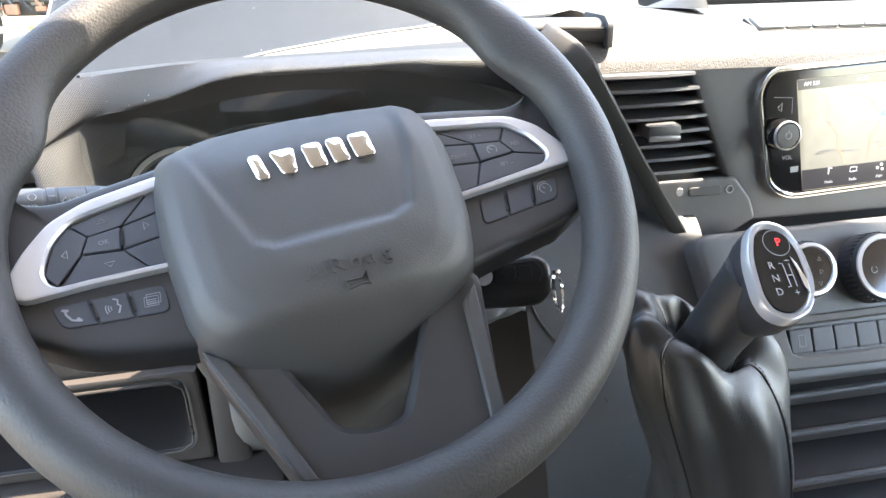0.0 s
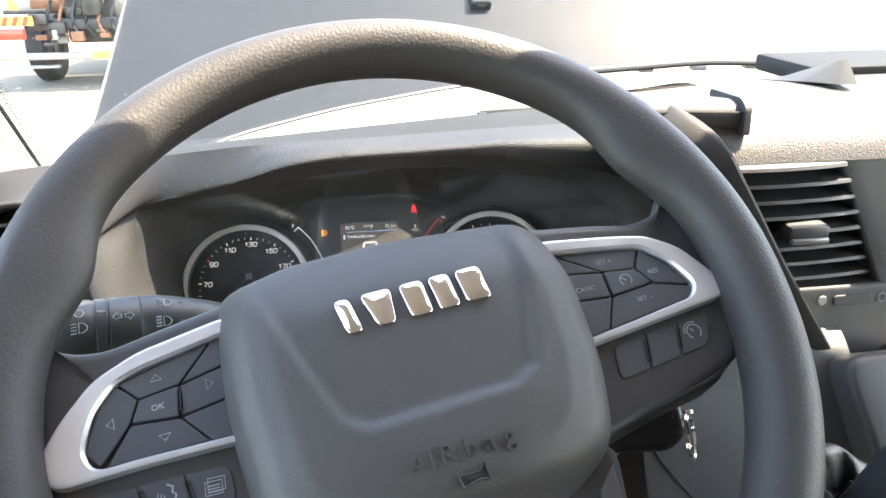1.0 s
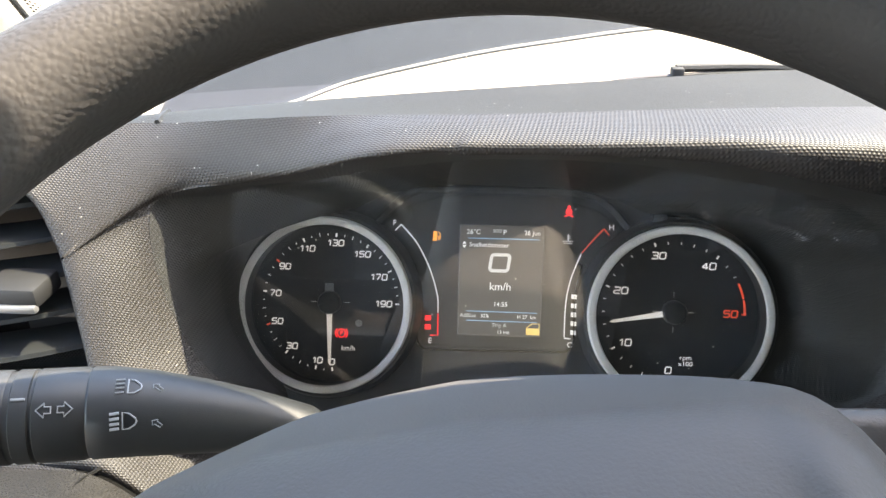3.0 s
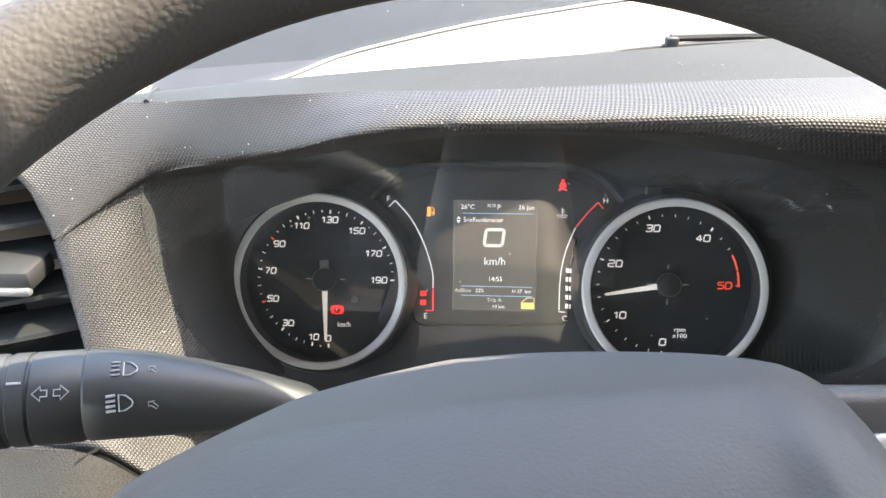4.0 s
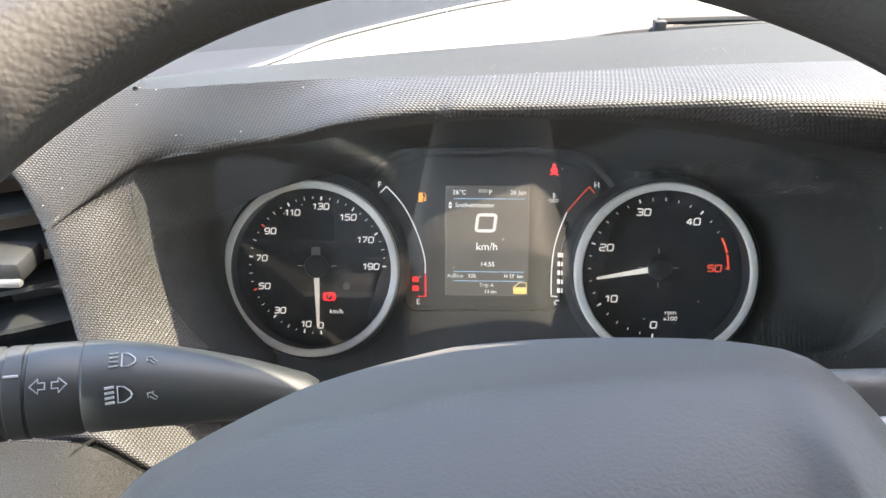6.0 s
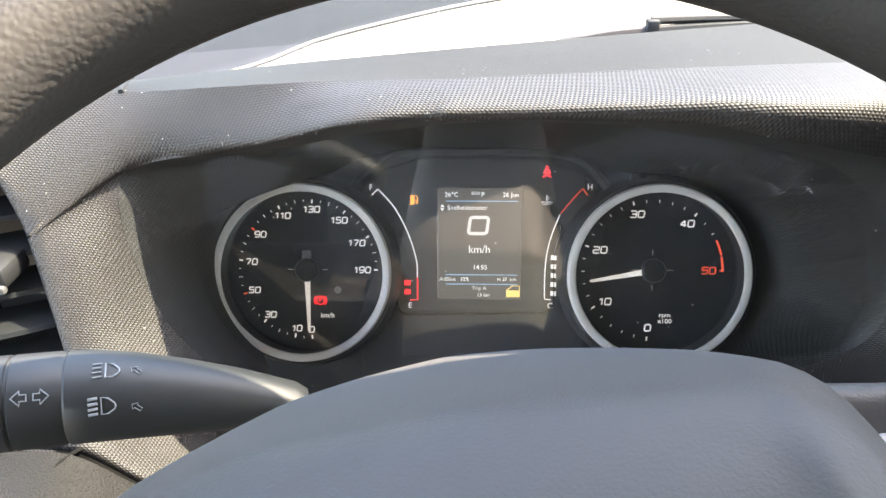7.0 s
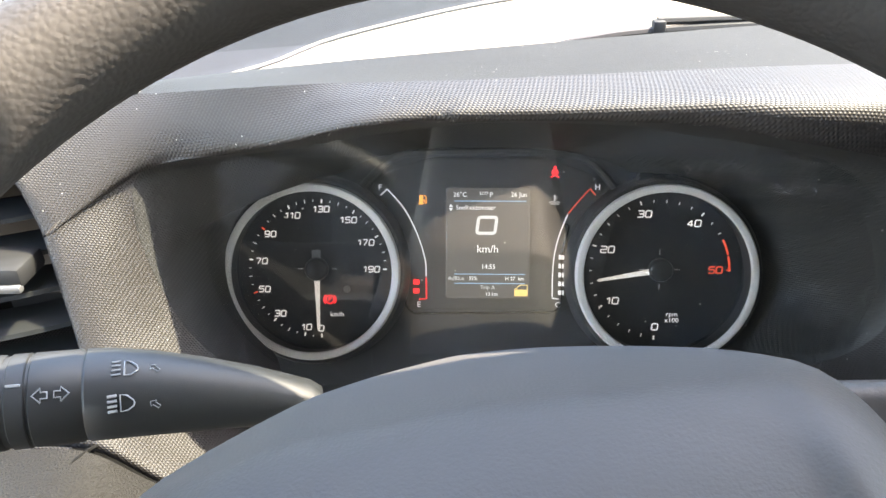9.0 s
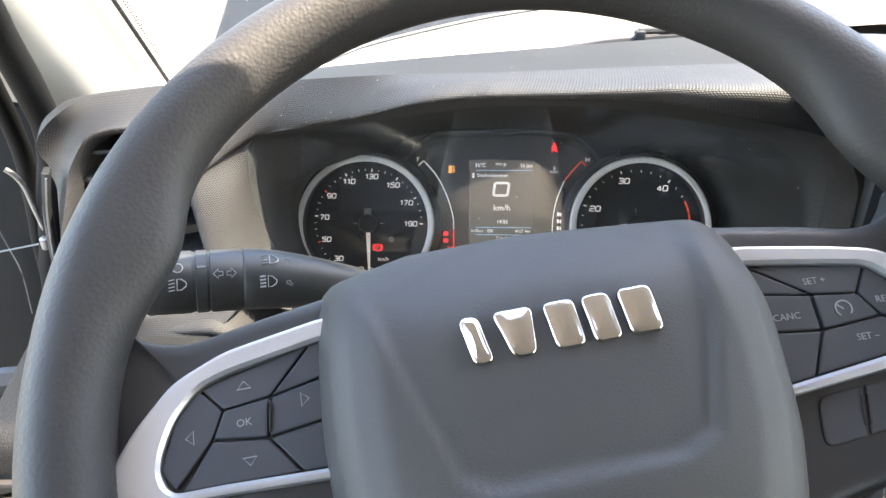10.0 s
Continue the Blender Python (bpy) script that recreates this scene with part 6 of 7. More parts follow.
    part("pod_side", surface([left[::4], [(v * 0.6 + w * 0.4) + Vector((-0.004, -0.004, 0)) for v, w in zip(left[::4], inner[::4])], inner[::4]], 60, 12), BOWL, s)
    # storage lid on the dash top with its padded front
    f = thing("dash_flap", (0.25, 0.62, 1.69), "dark padded storage lid on the dashboard top", "storage lid")
    section = round_poly([(0.665, 1.676), (0.660, 1.6955), (0.612, 1.7015), (0.598, 1.6995), (0.592, 1.6925), (0.594, 1.6835), (0.604, 1.6785)], 0.005, 4)
    part("lid", skin([[(x, y + dy, z + dz) for y, z in section] for x, dy, dz in ((0.200, 0.016, -0.005), (0.204, 0.010, -0.001), (0.225, 0.004, 0.0), (0.250, -0.002, 0.0), (0.2685, -0.006, 0.0))], True, True), DASH_DARK, f)
    part("lid_groove", tube(catmull([(0.203, 0.603, 1.6925), (0.225, 0.596, 1.6945), (0.250, 0.590, 1.6945), (0.2685, 0.586, 1.6945)], 16), 0.0012, 6), RUBBER, f)
    part("bracket", slab(round_poly([(0.582, 1.678), (0.583, 1.699), (0.592, 1.7045), (0.640, 1.7030), (0.640, 1.678)], 0.004, 4), 0.2690, 0.2745, 0.001, 2), DASH_DARK, f, "dark end bracket", m=Matrix(((0, 0, 1, 0), (1, 0, 0, 0), (0, 1, 0, 0), (0, 0, 0, 1))))
    # raised tray behind the switch row
    u = thing("top_tray", (0.5, 0.66, 1.703), "grey raised storage tray on the dashboard top", "tray")
    part("cheek", skin([[(0.335, 0.70, 1.699), (0.350, 0.69, 1.699), (0.350, 0.70, 1.699)], [(0.362, 0.66, 1.702), (0.372, 0.668, 1.712), (0.374, 0.69, 1.702)], [(0.376, 0.638, 1.703), (0.386, 0.650, 1.721), (0.392, 0.69, 1.703)], [(0.390, 0.632, 1.703), (0.390, 0.650, 1.721), (0.400, 0.69, 1.703)]], True, True), DASH_DARK, u, "dark wedge-shaped cheek")
    part("ledge", box((0.396, 0.700, 1.690), (1.3, 0.80, 1.707), 0.004), DASH_SMOOTH, u)
    # top button row
    B = frame_at((0.45, 0.604, 1.6915), tilt(62))
    r = thing("top_switch_row", (0.5, 0.602, 1.683), "row of grey push switches on the dash top", "switch row")
    part("tray", slab(round_poly([(-0.028, -0.008), (-0.034, 0.014), (0.30, 0.014), (0.30, -0.008)], 0.003, 3), -0.01, -0.001, 0.001), HOUSING, r, m=B)
    for i in range(6):
        x = -0.026 + i * 0.0275
        part("switch", slab(round_poly([(x, -0.006), (x - 0.004 * (i == 0), 0.0125), (x + 0.0262, 0.0125), (x + 0.0262, -0.006)], [0.002, 0.004 if i == 0 else 0.001, 0.001, 0.001], 3), -0.006, 0.0016, 0.001, 2), KEYTOP, r, m=B)
    stroke("mark", arc((0.014, 0.006), 0.003, 0, 360, 14), 0.0006, B @ pose(0, 0, 0.0017), PRINT_DIM, r)
    # infotainment
    d = thing("infotainment_display", (0.53, 0.56, 1.60), "gloss black touch screen in a chrome frame showing a road map", "touch screen")
    so = resample(round_poly([(0.412, 0.038), (0.424, 0.0575), (0.70, 0.072), (0.70, -0.052), (0.452, -0.0655), (0.430, -0.052)], 0.012, 5), 120)
    si = resample(round_poly([(0.4165, 0.036), (0.4275, 0.0535), (0.696, 0.0675), (0.696, -0.048), (0.4545, -0.0605), (0.4345, -0.049)], 0.010, 5), 120)
    part("frame", ring_plate(so, si, -0.01, 0.004, 0.0015), CHROME, d, "chrome frame", m=A)
    part("bezel", slab(si, -0.01, 0.001, 0.0004), PIANO, d, m=A)
    scr = part("screen", slab(round_poly([(0.452, 0.046), (0.66, 0.056), (0.66, -0.050), (0.470, -0.0585)], 0.002, 2), 0.0, 0.0016, 0.0004), MAP, d, "lit map screen", m=A)
    Z = A @ pose(0, 0, 0.0017)
    part("status_bar", slab([(0.4525, 0.0455), (0.66, 0.0555), (0.66, 0.0455), (0.4545, 0.0365)], 0, 0.0001, 0.00003, 1), MAPBAR, scr, smooth=False, m=Z)
    part("menu_bar", slab([(0.4665, -0.0385), (0.66, -0.0300), (0.66, -0.0495), (0.4695, -0.0580)], 0, 0.0001, 0.00003, 1), MAPBAR, scr, smooth=False, m=Z)
    Z2 = A @ pose(0, 0, 0.0019)
    writing("status_word", "AM 531", 0.0052, Z2 @ pose(0.4680, 0.0420, 0, 0, 0, 2.5), LIT_WHITE, scr)
    writing("status_word", "14:55", 0.0052, Z2 @ pose(0.5200, 0.0445, 0, 0, 0, 2.5), LIT_WHITE, scr)
    for wd, x in (("Media", 0.497), ("Radio", 0.523), ("Apps", 0.552)):
        writing("menu_word", wd, 0.0036, Z2 @ pose(x, -0.0515 + (x - 0.497) * 0.045, 0, 0, 0, 2.5), LIT_DIM, scr)
    stroke("note_mark", [(0.4955, -0.0440), (0.4955, -0.0375), (0.4990, -0.0385)], 0.0012, Z2, LIT_WHITE, scr)
    stroke("radio_mark", [(0.5190, -0.0430), (0.5260, -0.0427), (0.5260, -0.0385), (0.5190, -0.0388)], 0.0007, Z2, LIT_WHITE, scr, closed=True)
    for x, y in ((0.549, -0.041), (0.553, -0.038), (0.5545, -0.0425)):
        part("apps_mark", lathe([(0, 0.0002), (0.0014, 0.0002), (0.0015, 0)], 12, Z2 @ pose(x, y, 0)), LIT_WHITE, scr, smooth=False)
    rnd = random.Random(4)
    for pts, wd, mt in (([(0.482, 0.032), (0.488, 0.02), (0.489, 0.006), (0.500, -0.006), (0.503, -0.018), (0.512, -0.034)], 0.0016, ROAD), ([(0.50, 0.038), (0.512, 0.030), (0.53, 0.026), (0.540, 0.016), (0.545, 0.004), (0.538, -0.010), (0.536, -0.030)], 0.0013, ROAD),
                        ([(0.46, 0.010), (0.475, 0.016), (0.489, 0.012), (0.51, 0.018), (0.54, 0.014), (0.58, 0.022)], 0.0006, ROAD2), ([(0.468, -0.01), (0.49, -0.004), (0.52, -0.010), (0.56, -0.002)], 0.0006, ROAD2), ([(0.456, 0.028), (0.482, 0.032), (0.50, 0.022), (0.53, 0.034)], 0.0006, ROAD2), ([(0.55, 0.045), (0.545, 0.02), (0.56, 0.0), (0.60, -0.02)], 0.0016, ROAD)):
        stroke("road", [tuple(p[:2]) for p in catmull([(x, y, 0) for x, y in pts], 30)], wd, Z, mt, scr, 0.0001)
    for i in range(11):
        x, y = rnd.uniform(0.465, 0.56), rnd.uniform(-0.028, 0.034)
        stroke("place_bar", [(x, y), (x + rnd.uniform(0.006, 0.013), y + 0.0003)], 0.0012, Z2, PRINT_DIM, scr, 0.0001)
    part("position_mark", slab([(0.5475, 0.0150), (0.5545, 0.0065), (0.5485, 0.0085), (0.5425, 0.0085)], 0, 0.0001, 0.00003, 1), POSITION, scr, smooth=False, m=Z2)
    kn = part("volume_knob", lathe([(0.0160, -0.004), (0.0160, 0.006), (0.0150, 0.014), (0.0140, 0.0165), (0.0125, 0.0172)], 48, A @ pose(0.4385, -0.0025, 0) @ Matrix.Diagonal((0.9, 0.9, 0.9, 1))), PIANO, d, "round volume knob")
    part("knob_ring", lathe([(0.0150, 0.0155), (0.0148, 0.0178), (0.0138, 0.0182), (0.0134, 0.0165), (0, 0.016)], 48, A @ pose(0.4385, -0.0025, 0) @ Matrix.Diagonal((0.9, 0.9, 0.9, 1))), SILVER, kn, "silver knob ring")
    part("knob_face", lathe([(0.0132, 0.0160), (0.0120, 0.0178), (0, 0.0182)], 40, A @ pose(0.4385, -0.0025, 0) @ Matrix.Diagonal((0.9, 0.9, 0.9, 1))), CAP, kn)
    stroke("power_mark", arc((0.4385, -0.0025), 0.0030, 125, 415, 16), 0.0007, A @ pose(0, 0, 0.0163), PRINT, kn)
    stroke("power_mark", [(0.4385, -0.0005), (0.4385, 0.0020)], 0.0007, A @ pose(0, 0, 0.0163), PRINT, kn)
    writing("knob_word", "VOL", 0.0055, A @ pose(0.4500, -0.0255, 0.0012, 0, 0, 2), PRINT, d)
    stroke("mute_mark", [(0.4355, 0.0215), (0.4395, 0.0255), (0.4395, 0.0180), (0.4360, 0.0205)], 0.0007, A @ pose(0, 0, 0.0012), PRINT, d)
    stroke("divider", [(0.4310, 0.0310), (0.4500, 0.0300), (0.4505, 0.0160)], 0.0004, A @ pose(0, 0, 0.0012), PRINT_DIM, d)
    part("bar_mark", slab([(0.4545, -0.0345), (0.4630, -0.0340), (0.4630, -0.0395), (0.4550, -0.0400)], 0, 0.0005, 0.0002, 1), PRINT_DIM, d, m=A @ pose(0, 0, 0.001))
    # lower stack with climate dials and switches
    Bm = frame_at((0, 0.47, 1.453), tilt(30))
    lo = thing("climate_panel", (0.47, 0.48, 1.47), "dark climate panel with two dials and a switch row", "climate panel")
    part("plate", slab(round_poly([(0.335, 0.085), (1.3, 0.10), (1.3, -0.055), (0.38, -0.055), (0.36, -0.03)], 0.02, 5), -0.05, -0.004, 0.006, 3), STACK, lo, m=Bm)
    o = resample(round_poly([(0.386, 0.004), (0.80, 0.010), (0.80, -0.048), (0.40, -0.042), (0.388, -0.028)], 0.006, 4), 80)
    i_ = resample(round_poly([(0.409, -0.004), (0.79, 0.002), (0.79, -0.030), (0.414, -0.031)], 0.003, 4), 80)
    part("switch_frame", ring_plate(o, i_, -0.01, 0.001, 0.002), GREYTRIM, lo, "grey switch surround", m=Bm)
    for q in range(8):
        x = 0.4125 + q * 0.0225
        part("switch", slab(round_poly([(x, -0.0285), (x + 0.0215, -0.0285 + 0.0004), (x + 0.0215, -0.0060), (x, -0.0065)], 0.0012, 2), -0.012, -0.0005, 0.0012, 2), KEYCAP, lo, m=Bm)
    stroke("switch_mark", [(0.421, -0.022), (0.421, -0.012), (0.427, -0.012), (0.427, -0.022)], 0.0009, Bm @ pose(0, 0, -0.0003), PRINT, lo, closed=True)
    for x, y, rad in ((0.432, 0.045, 0.024), (0.505, 0.041, 0.030)):
        kd = part("dial", lathe([(rad * 1.08, -0.004), (rad * 1.05, 0.006), (rad, 0.014), (rad * 0.97, 0.0165), (rad * 0.9, 0.0170)], 60, Bm @ pose(x, y, 0)), CAP, lo, "round climate dial")
        part("dial_ring", lathe([(rad * 0.99, 0.0140), (rad * 0.96, 0.0180), (rad * 0.84, 0.0185), (rad * 0.80, 0.0165)], 60, Bm @ pose(x, y, 0)), SILVER, kd, "silver dial ring")
        part("dial_face", lathe([(rad * 0.82, 0.0165), (0, 0.0168)], 48, Bm @ pose(x, y, 0)), PIANO, kd)
        for gq in range(40):
            a = 2 * math.pi * gq / 40
            part("rib", box((-0.0006, -0.0006, 0.001), (0.0006, 0.0008, 0.012)), CAP, kd, smooth=False, m=Bm @ pose(x, y, 0) @ pose(0, 0, 0, 0, 0, math.degrees(a)) @ pose(rad * 1.045, 0, 0))
        stroke("dial_mark", arc((x - 0.012, y - 0.002), 0.003, 125, 415, 14), 0.0006, Bm @ pose(0, 0, 0.017), PRINT, kd)
        for dx, dy, tr in ((0.008, 0.008, 90), (0.008, -0.003, 0), (0.006, -0.013, 270)):
            pp = [(x + dx + 0.0022 * math.cos(radians(tr + e)), y + dy + 0.0022 * math.sin(radians(tr + e))) for e in (0, 120, 240)]
            stroke("dial_mark", pp, 0.0004, Bm @ pose(0, 0, 0.017), PRINT, kd, closed=True)
    # trays
    t = thing("dash_tray", (0.47, 0.47, 1.33), "dark open storage trays with pale lips below the switches", "tray")
    part("back", box((0.34, 0.60, 1.10), (1.3, 0.61, 1.42)), HOUSING, t, smooth=False)
    for z, y in ((1.372, 0.470), (1.338, 0.458), (1.292, 0.442)):
        part("shelf", box((0.385, y, z - 0.012), (1.3, 0.605, z), 0.003), DASH_DARK, t)
        part("shelf_lip", tube([(0.385, y, z), (0.6, y, z + 0.002), (1.3, y, z + 0.002)], 0.0035, 8), STACK, t)
    part("lower_face", box((0.36, 0.43, 1.05), (1.3, 0.60, 1.255), 0.012), STACK, t)


MAP = mat("map_screen", (0.2, 0.2, 0.18), 0.15, emit=0.019, emit_color=(0.80, 0.78, 0.66))
vary(MAP, (0.18, 0.18, 0.155), (0.22, 0.215, 0.19), 60.0)
MAPBAR = mat("map_bar", (0.02, 0.02, 0.025), 0.15, emit=0.004, emit_color=(0.5, 0.5, 0.6))
ROAD = mat("map_road", (0.5, 0.28, 0.2), 0.2, emit=0.03, emit_color=(0.75, 0.36, 0.22))
ROAD2 = mat("map_lane", (0.22, 0.2, 0.16), 0.2, emit=0.024, emit_color=(0.62, 0.52, 0.40))
POSITION = mat("map_position", (0.05, 0.4, 0.45), 0.2, emit=0.06, emit_color=(0.05, 0.5, 0.55))


# ---- gear lever ----
def build_gear():
    base = thing("gear_console", (0.29, 0.42, 1.3), "dark plastic console below the gear lever", "console")
    xs = round_poly([(0.16, 0.30), (0.40, 0.30), (0.40, 0.55), (0.14, 0.55)], 0.05, 6)
    rings = [[(x, y, 0.9) for x, y in xs], [(x, y, 1.20) for x, y in xs]]
    for k in range(5):
        s = 1 - 0.05 * k * k / 16
        rings.append([(0.28 + (x - 0.28) * s, 0.42 + (y - 0.42) * s, 1.225 + 0.010 * k + (y - 0.42) * 0.12) for x, y in xs])
    part("body", skin(rings, True, True), DOORCARD, base)
    part("top_seam", tube([v for v in [(0.28 + (x - 0.28) * 0.9, 0.42 + (y - 0.42) * 0.9, 1.2655 + (y - 0.42) * 0.12 * 0.9) for x, y in xs]], 0.0012, 6, True), RUBBER, base)
    g = thing("gear_lever", (0.29, 0.40, 1.44), "gear lever with a silver-ringed selector face above a leather gaiter", "gear lever")
    n, rings = 96, []
    prof = [(1.250, 0.318, 0.390, 0.066, 0.060), (1.30, 0.316, 0.390, 0.058, 0.054), (1.345, 0.314, 0.390, 0.050, 0.050), (1.375, 0.311, 0.388, 0.049, 0.046), (1.40, 0.307, 0.390, 0.052, 0.046), (1.435, 0.298, 0.395, 0.058, 0.048), (1.465, 0.291, 0.400, 0.062, 0.047), (1.490, 0.287, 0.404, 0.061, 0.043), (1.503, 0.286, 0.405, 0.054, 0.037), (1.506, 0.286, 0.405, 0.042, 0.029), (1.494, 0.285, 0.404, 0.031, 0.024), (1.482, 0.285, 0.403, 0.025, 0.0215), (1.488, 0.288, 0.402, 0.0225, 0.021), (1.500, 0.293, 0.400, 0.0222, 0.0212)]
    cols = [[p[i] for p in prof] for i in range(5)]
    fine = [[v.x for v in catmull([(a, 0, 0) for a in col], 44)] for col in cols]
    for j, (z, cx, cy, hx, hy) in enumerate(zip(*fine)):
        f = j / 43
        ring = []
        for i in range(n):
            a = 2 * math.pi * i / n
            ca, sa = math.cos(a), math.sin(a)
            sq = (abs(ca) ** 3 + abs(sa) ** 3) ** (-1 / 3) * (1 - f) + f
            env = math.sin(math.pi * min(1, f * 1.02)) ** 0.8
            fold = (0.0060 * abs(math.sin(a * 2.5 + 3.0 * f + 0.4)) + math.sin(a * 7 - 6 * f + 1.0) * 0.0028 + math.sin(a * 12 + 9 * f) * 0.0011 - 0.003) * env
            q = Vector((cx + (hx * sq + fold) * ca, cy + (hy * sq + fold) * sa, z + (cy - 0.40) * 0.2))
            q.z -= 0.30 * (q.x - 0.285) * min(1.0, max(0.0, (f - 0.3) / 0.25)) * (1 if f < 0.8 else max(0.0, (1 - f) / 0.2))
            q.z += (0.006 * math.sin(a * 3 + 1.2) + 0.0035 * math.sin(a * 7 + 4 * f)) * max(0.0, 1 - abs(f - 0.55) / 0.35)
            drop = max(0.0, min(1.0, (f - 0.35) / 0.3))
            q.z -= 0.024 * max(0.0, -math.sin(a - 0.15)) ** 1.5 * drop * drop * (3 - 2 * drop) * (1 if f < 0.85 else max(0.0, (1 - f) / 0.15))
            ring.append(q)
        rings.append(ring)
    part("gaiter", skin(rings, True), GAITER, g, "black leather gaiter with folds")
    for a0 in (0.75, 2.35, 3.9, 5.5):
        i = int(a0 / (2 * math.pi) * n)
        line = [r[i] + (r[i] - Vector((0.296, 0.404, r[i].z))).normalized() * 0.0006 for r in rings]
        part("seam", tube(line, 0.0009, 6), GAITER, g)
        for w in range(3, 30, 1):
            p, q = line[w], line[w + 1]
            o = (q - p).cross(Vector((p.x - 0.296, p.y - 0.404, 0))).normalized() * 0.0030
            part("stitch", tube([p + o + (p - Vector((0.296, 0.404, p.z))).normalized() * 0.0003, p.lerp(q, 0.6) + o + (p - Vector((0.296, 0.404, p.z))).normalized() * 0.0003], 0.0004, 4), GAITER, g)
    K = frame_at((0.312, 0.367, 1.561), Vector((0.02, -0.62, 0.78)), up=(0.02, 0.6, 0.8))
    part("neck", tube(catmull([(0.280, 0.404, 1.440), (0.289, 0.401, 1.485), (0.301, 0.395, 1.515), (0.311, 0.384, 1.548)], 24), [0.0205 + 0.0055 * (i / 23) ** 1.5 for i in range(24)], 28), KNOB, g)
    face = [(-0.004, 0.0380), (0.006, 0.0385), (0.0165, 0.0335), (0.0230, 0.018), (0.0226, -0.011), (0.0130, -0.0295), (-0.0050, -0.0363), (-0.0185, -0.0300), (-0.0226, -0.0170), (-0.0200, 0.012), (-0.0120, 0.0310)]
    fa = by_angle(round_poly(face, 0.010, 5), 72)
    rr = [[(x * s, y * s, w) for x, y in fa] for s, w in ((0.62, -0.050), (0.88, -0.040), (1.02, -0.024), (1.05, -0.010), (0.98, 0.0))]
    kb = part("knob", skin(rr, True, True), KNOB, g, "dark knob", m=K)
    part("knob_ring", ring_plate([(x * 1.03, y * 1.03) for x, y in fa], [(x * 0.80, y * 0.86) for x, y in fa], -0.012, 0.003, 0.0028), SILVER, kb, "satin silver ring", m=K)
    part("knob_face", slab([(x * 0.80, y * 0.86) for x, y in fa], -0.006, 0.002, 0.0006), PIANO, kb, m=K)
    Z = K @ pose(0, 0, 0.0022)
    stroke("park_ring", arc((0.0052, 0.0212), 0.0098, 0, 350, 28), 0.0004, Z, PRINT_DIM, kb, closed=True)
    writing("park_letter", "P", 0.0085, Z @ pose(0.0068, 0.0216, 0), LIT_RED, kb)
    for s, x, y in (("R", -0.0052, 0.0042), ("N", -0.0052, -0.0053), ("D", -0.0060, -0.0152)):
        writing("gear_letter", s, 0.0074, Z @ pose(x, y, 0), PRINT, kb)
    for s, x, y in (("+", 0.0066, -0.0168), ("–", 0.0080, 0.0080)):
        writing("gear_letter", s, 0.0075, Z @ pose(x, y, 0), PRINT, kb)
    for pts in ([(0.0010, 0.0055), (0.0036, 0.0055), (0.0036, -0.0120), (0.0014, -0.0120)], [(0.0036, -0.0035), (0.0082, -0.0035)], [(0.0082, 0.0050), (0.0082, -0.0120)]):
        stroke("gate_mark", pts, 0.0007, Z, PRINT, kb)
    part("film", slab([(0.0105, 0.010), (0.0125, 0.007), (0.0165, -0.008), (0.0150, -0.017), (0.0130, -0.012), (0.0125, -0.002)], 0, 0.0012, 0.0003), CHROME, kb, "peeling clear protective film", m=Z)


KNOB = grained("knob_plastic", (0.020, 0.021, 0.023), (0.028, 0.029, 0.031), 0.45, 1800, 0.25, 0.0003)


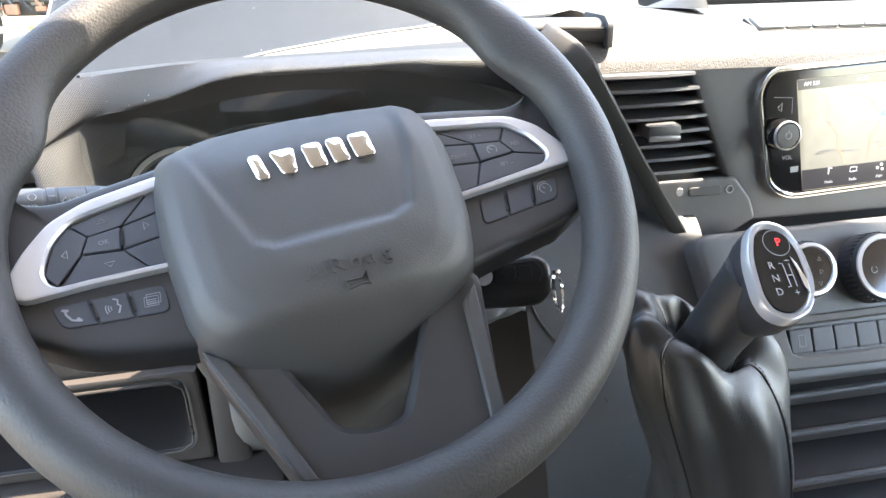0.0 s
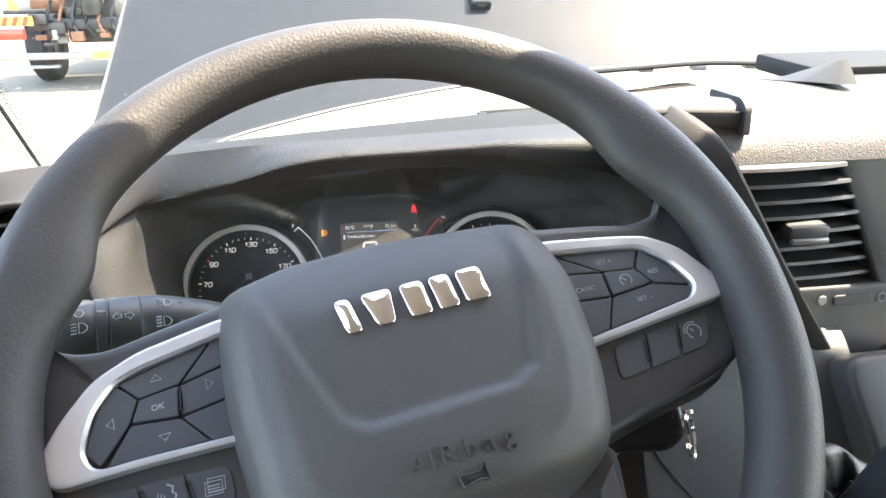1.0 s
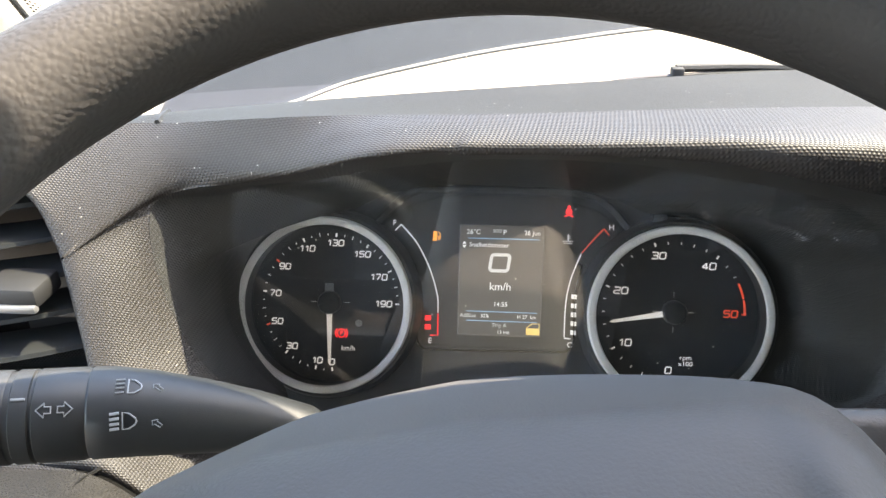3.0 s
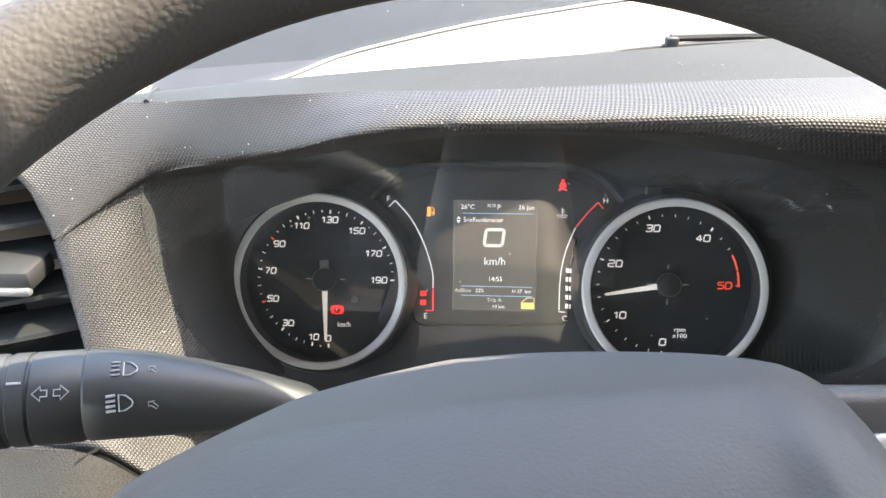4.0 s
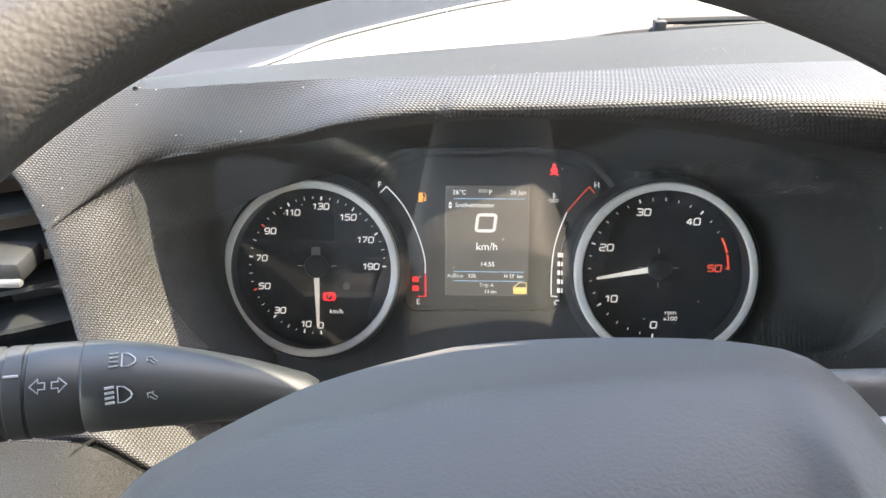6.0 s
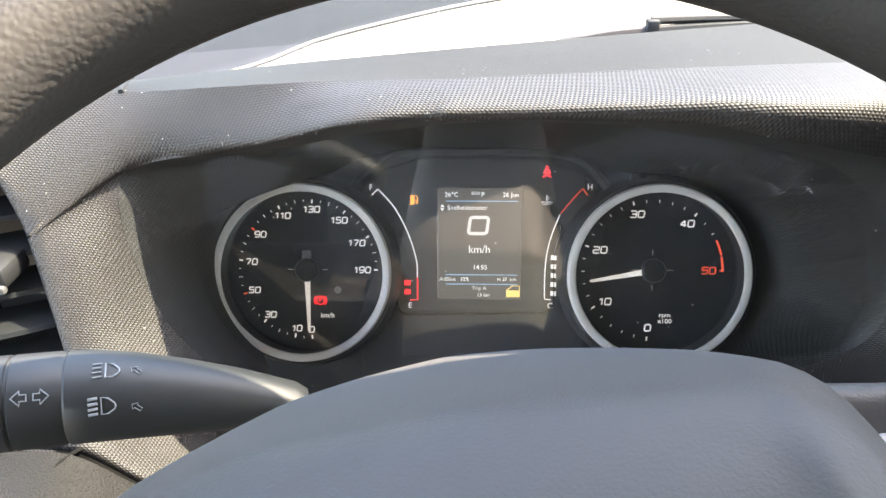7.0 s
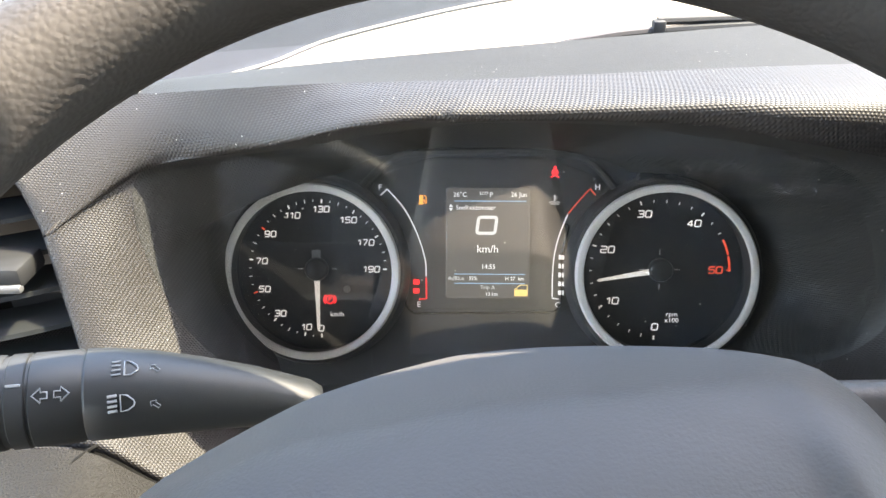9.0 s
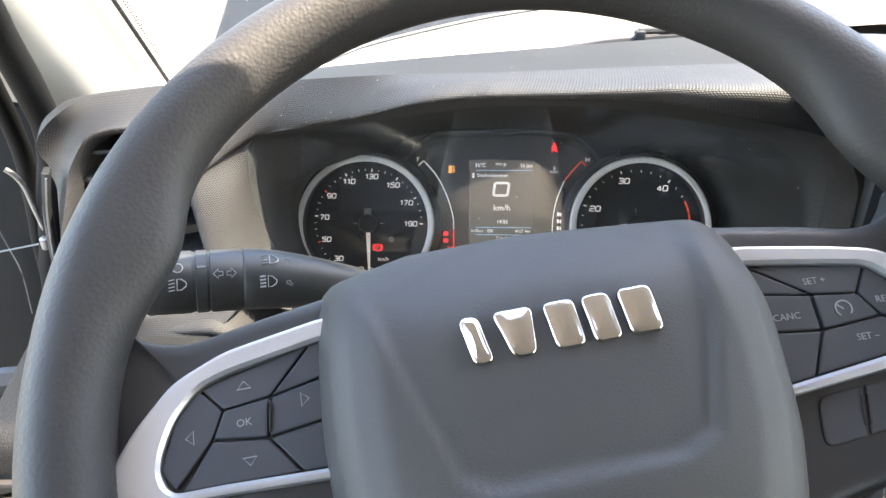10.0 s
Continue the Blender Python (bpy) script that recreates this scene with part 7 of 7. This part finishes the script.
def build_left_door():
    d = thing("door_frame", (-0.45, 0.77, 1.4), "black door frame edge with a grained rubber seal and steel check strap", "door frame")
    part("post", box((-0.60, 0.80, 0.7), (-0.415, 0.86, 1.60), 0.012), SEAL, d)
    seal = catmull([(-0.366, 0.65, 1.815), (-0.3693, 0.6956, 1.7153), (-0.3721, 0.7103, 1.6827), (-0.3732, 0.7233, 1.6538), (-0.3755, 0.7359, 1.6259), (-0.3800, 0.7488, 1.5972), (-0.389, 0.757, 1.566), (-0.401, 0.759, 1.531), (-0.412, 0.759, 1.4845), (-0.425, 0.759, 1.42), (-0.43, 0.75, 1.2), (-0.43, 0.72, 0.9)], 70)
    part("seal", tube(seal, 0.0125, 14), SEAL, d, "grained black rubber seal")
    inner = catmull([(-0.392, 0.69, 1.735), (-0.4008, 0.7212, 1.6674), (-0.4054, 0.7314, 1.6447), (-0.4105, 0.7462, 1.6117), (-0.419, 0.764, 1.572), (-0.4245, 0.77, 1.540), (-0.428, 0.77, 1.505), (-0.4335, 0.77, 1.45), (-0.44, 0.76, 1.2)], 50)
    part("inner_lip", tube(inner, 0.0085, 12), SEAL, d, "smooth inner lip of the seal")
    strap = tube(catmull([(-0.424, 0.742, 1.563), (-0.4185, 0.744, 1.556), (-0.4145, 0.746, 1.544), (-0.4135, 0.748, 1.524), (-0.4105, 0.75, 1.494)], 24), 0.0024, 10)
    part("check_strap", strap, STEEL, d, "bent steel check strap")
    part("strap_pin", lathe([(0, 0), (0.0045, 0), (0.0050, 0.001), (0.0050, 0.010), (0.003, 0.012), (0, 0.012)], 16, pose(-0.411, 0.746, 1.484)), STEEL, d)
    part("sill_edge", tube([(-0.50, 0.76, 1.464), (-0.4797, 0.76, 1.4683), (-0.4246, 0.76, 1.4806)], 0.0009, 8), LOCKGREY, d, "bright edge of the door step")
    part("cable", tube(catmull([(-0.492, 0.79, 1.515), (-0.4861, 0.79, 1.4863), (-0.4807, 0.79, 1.458), (-0.4763, 0.79, 1.4285), (-0.48, 0.79, 1.38)], 20), 0.0006, 6), LOCKGREY, d, "thin grey cable")
    part("grab_ring", lathe([(0.052, 0), (0.060, 0.008), (0.070, 0.006), (0.074, -0.006), (0.052, -0.004)], 48, frame_at((-0.40, 0.60, 1.37), (0.6, -0.7, 0.5))), LOCKGREY, d, "pale grey speaker ring")
    o = thing("driver_door", (-0.6, 0.75, 1.0), "driver door standing wide open", "door")
    part("panel", box((-1.60, 0.78, 0.7), (-0.62, 0.84, 1.52), 0.02), DOORCARD, o)


build_outside()
build_cab()
build_pillar()
build_dash()
slat_vent("side_vent", "black slatted air vent at the door end of the dash", -0.325, -0.216, 1.510, 1.620, 0.674, 6, -0.259, 1.574, 0.030, side_face, STALK)
slat_vent("driver_vent", "dark slatted air vent beside the screen", 0.235, 0.394, 1.560, 1.662, 0.577, 8, 0.3185, 1.6105, 0.046)
build_lower_left()
build_column()
build_wheel()
build_stalk()
build_cluster()
build_stack()
build_gear()
build_left_door()
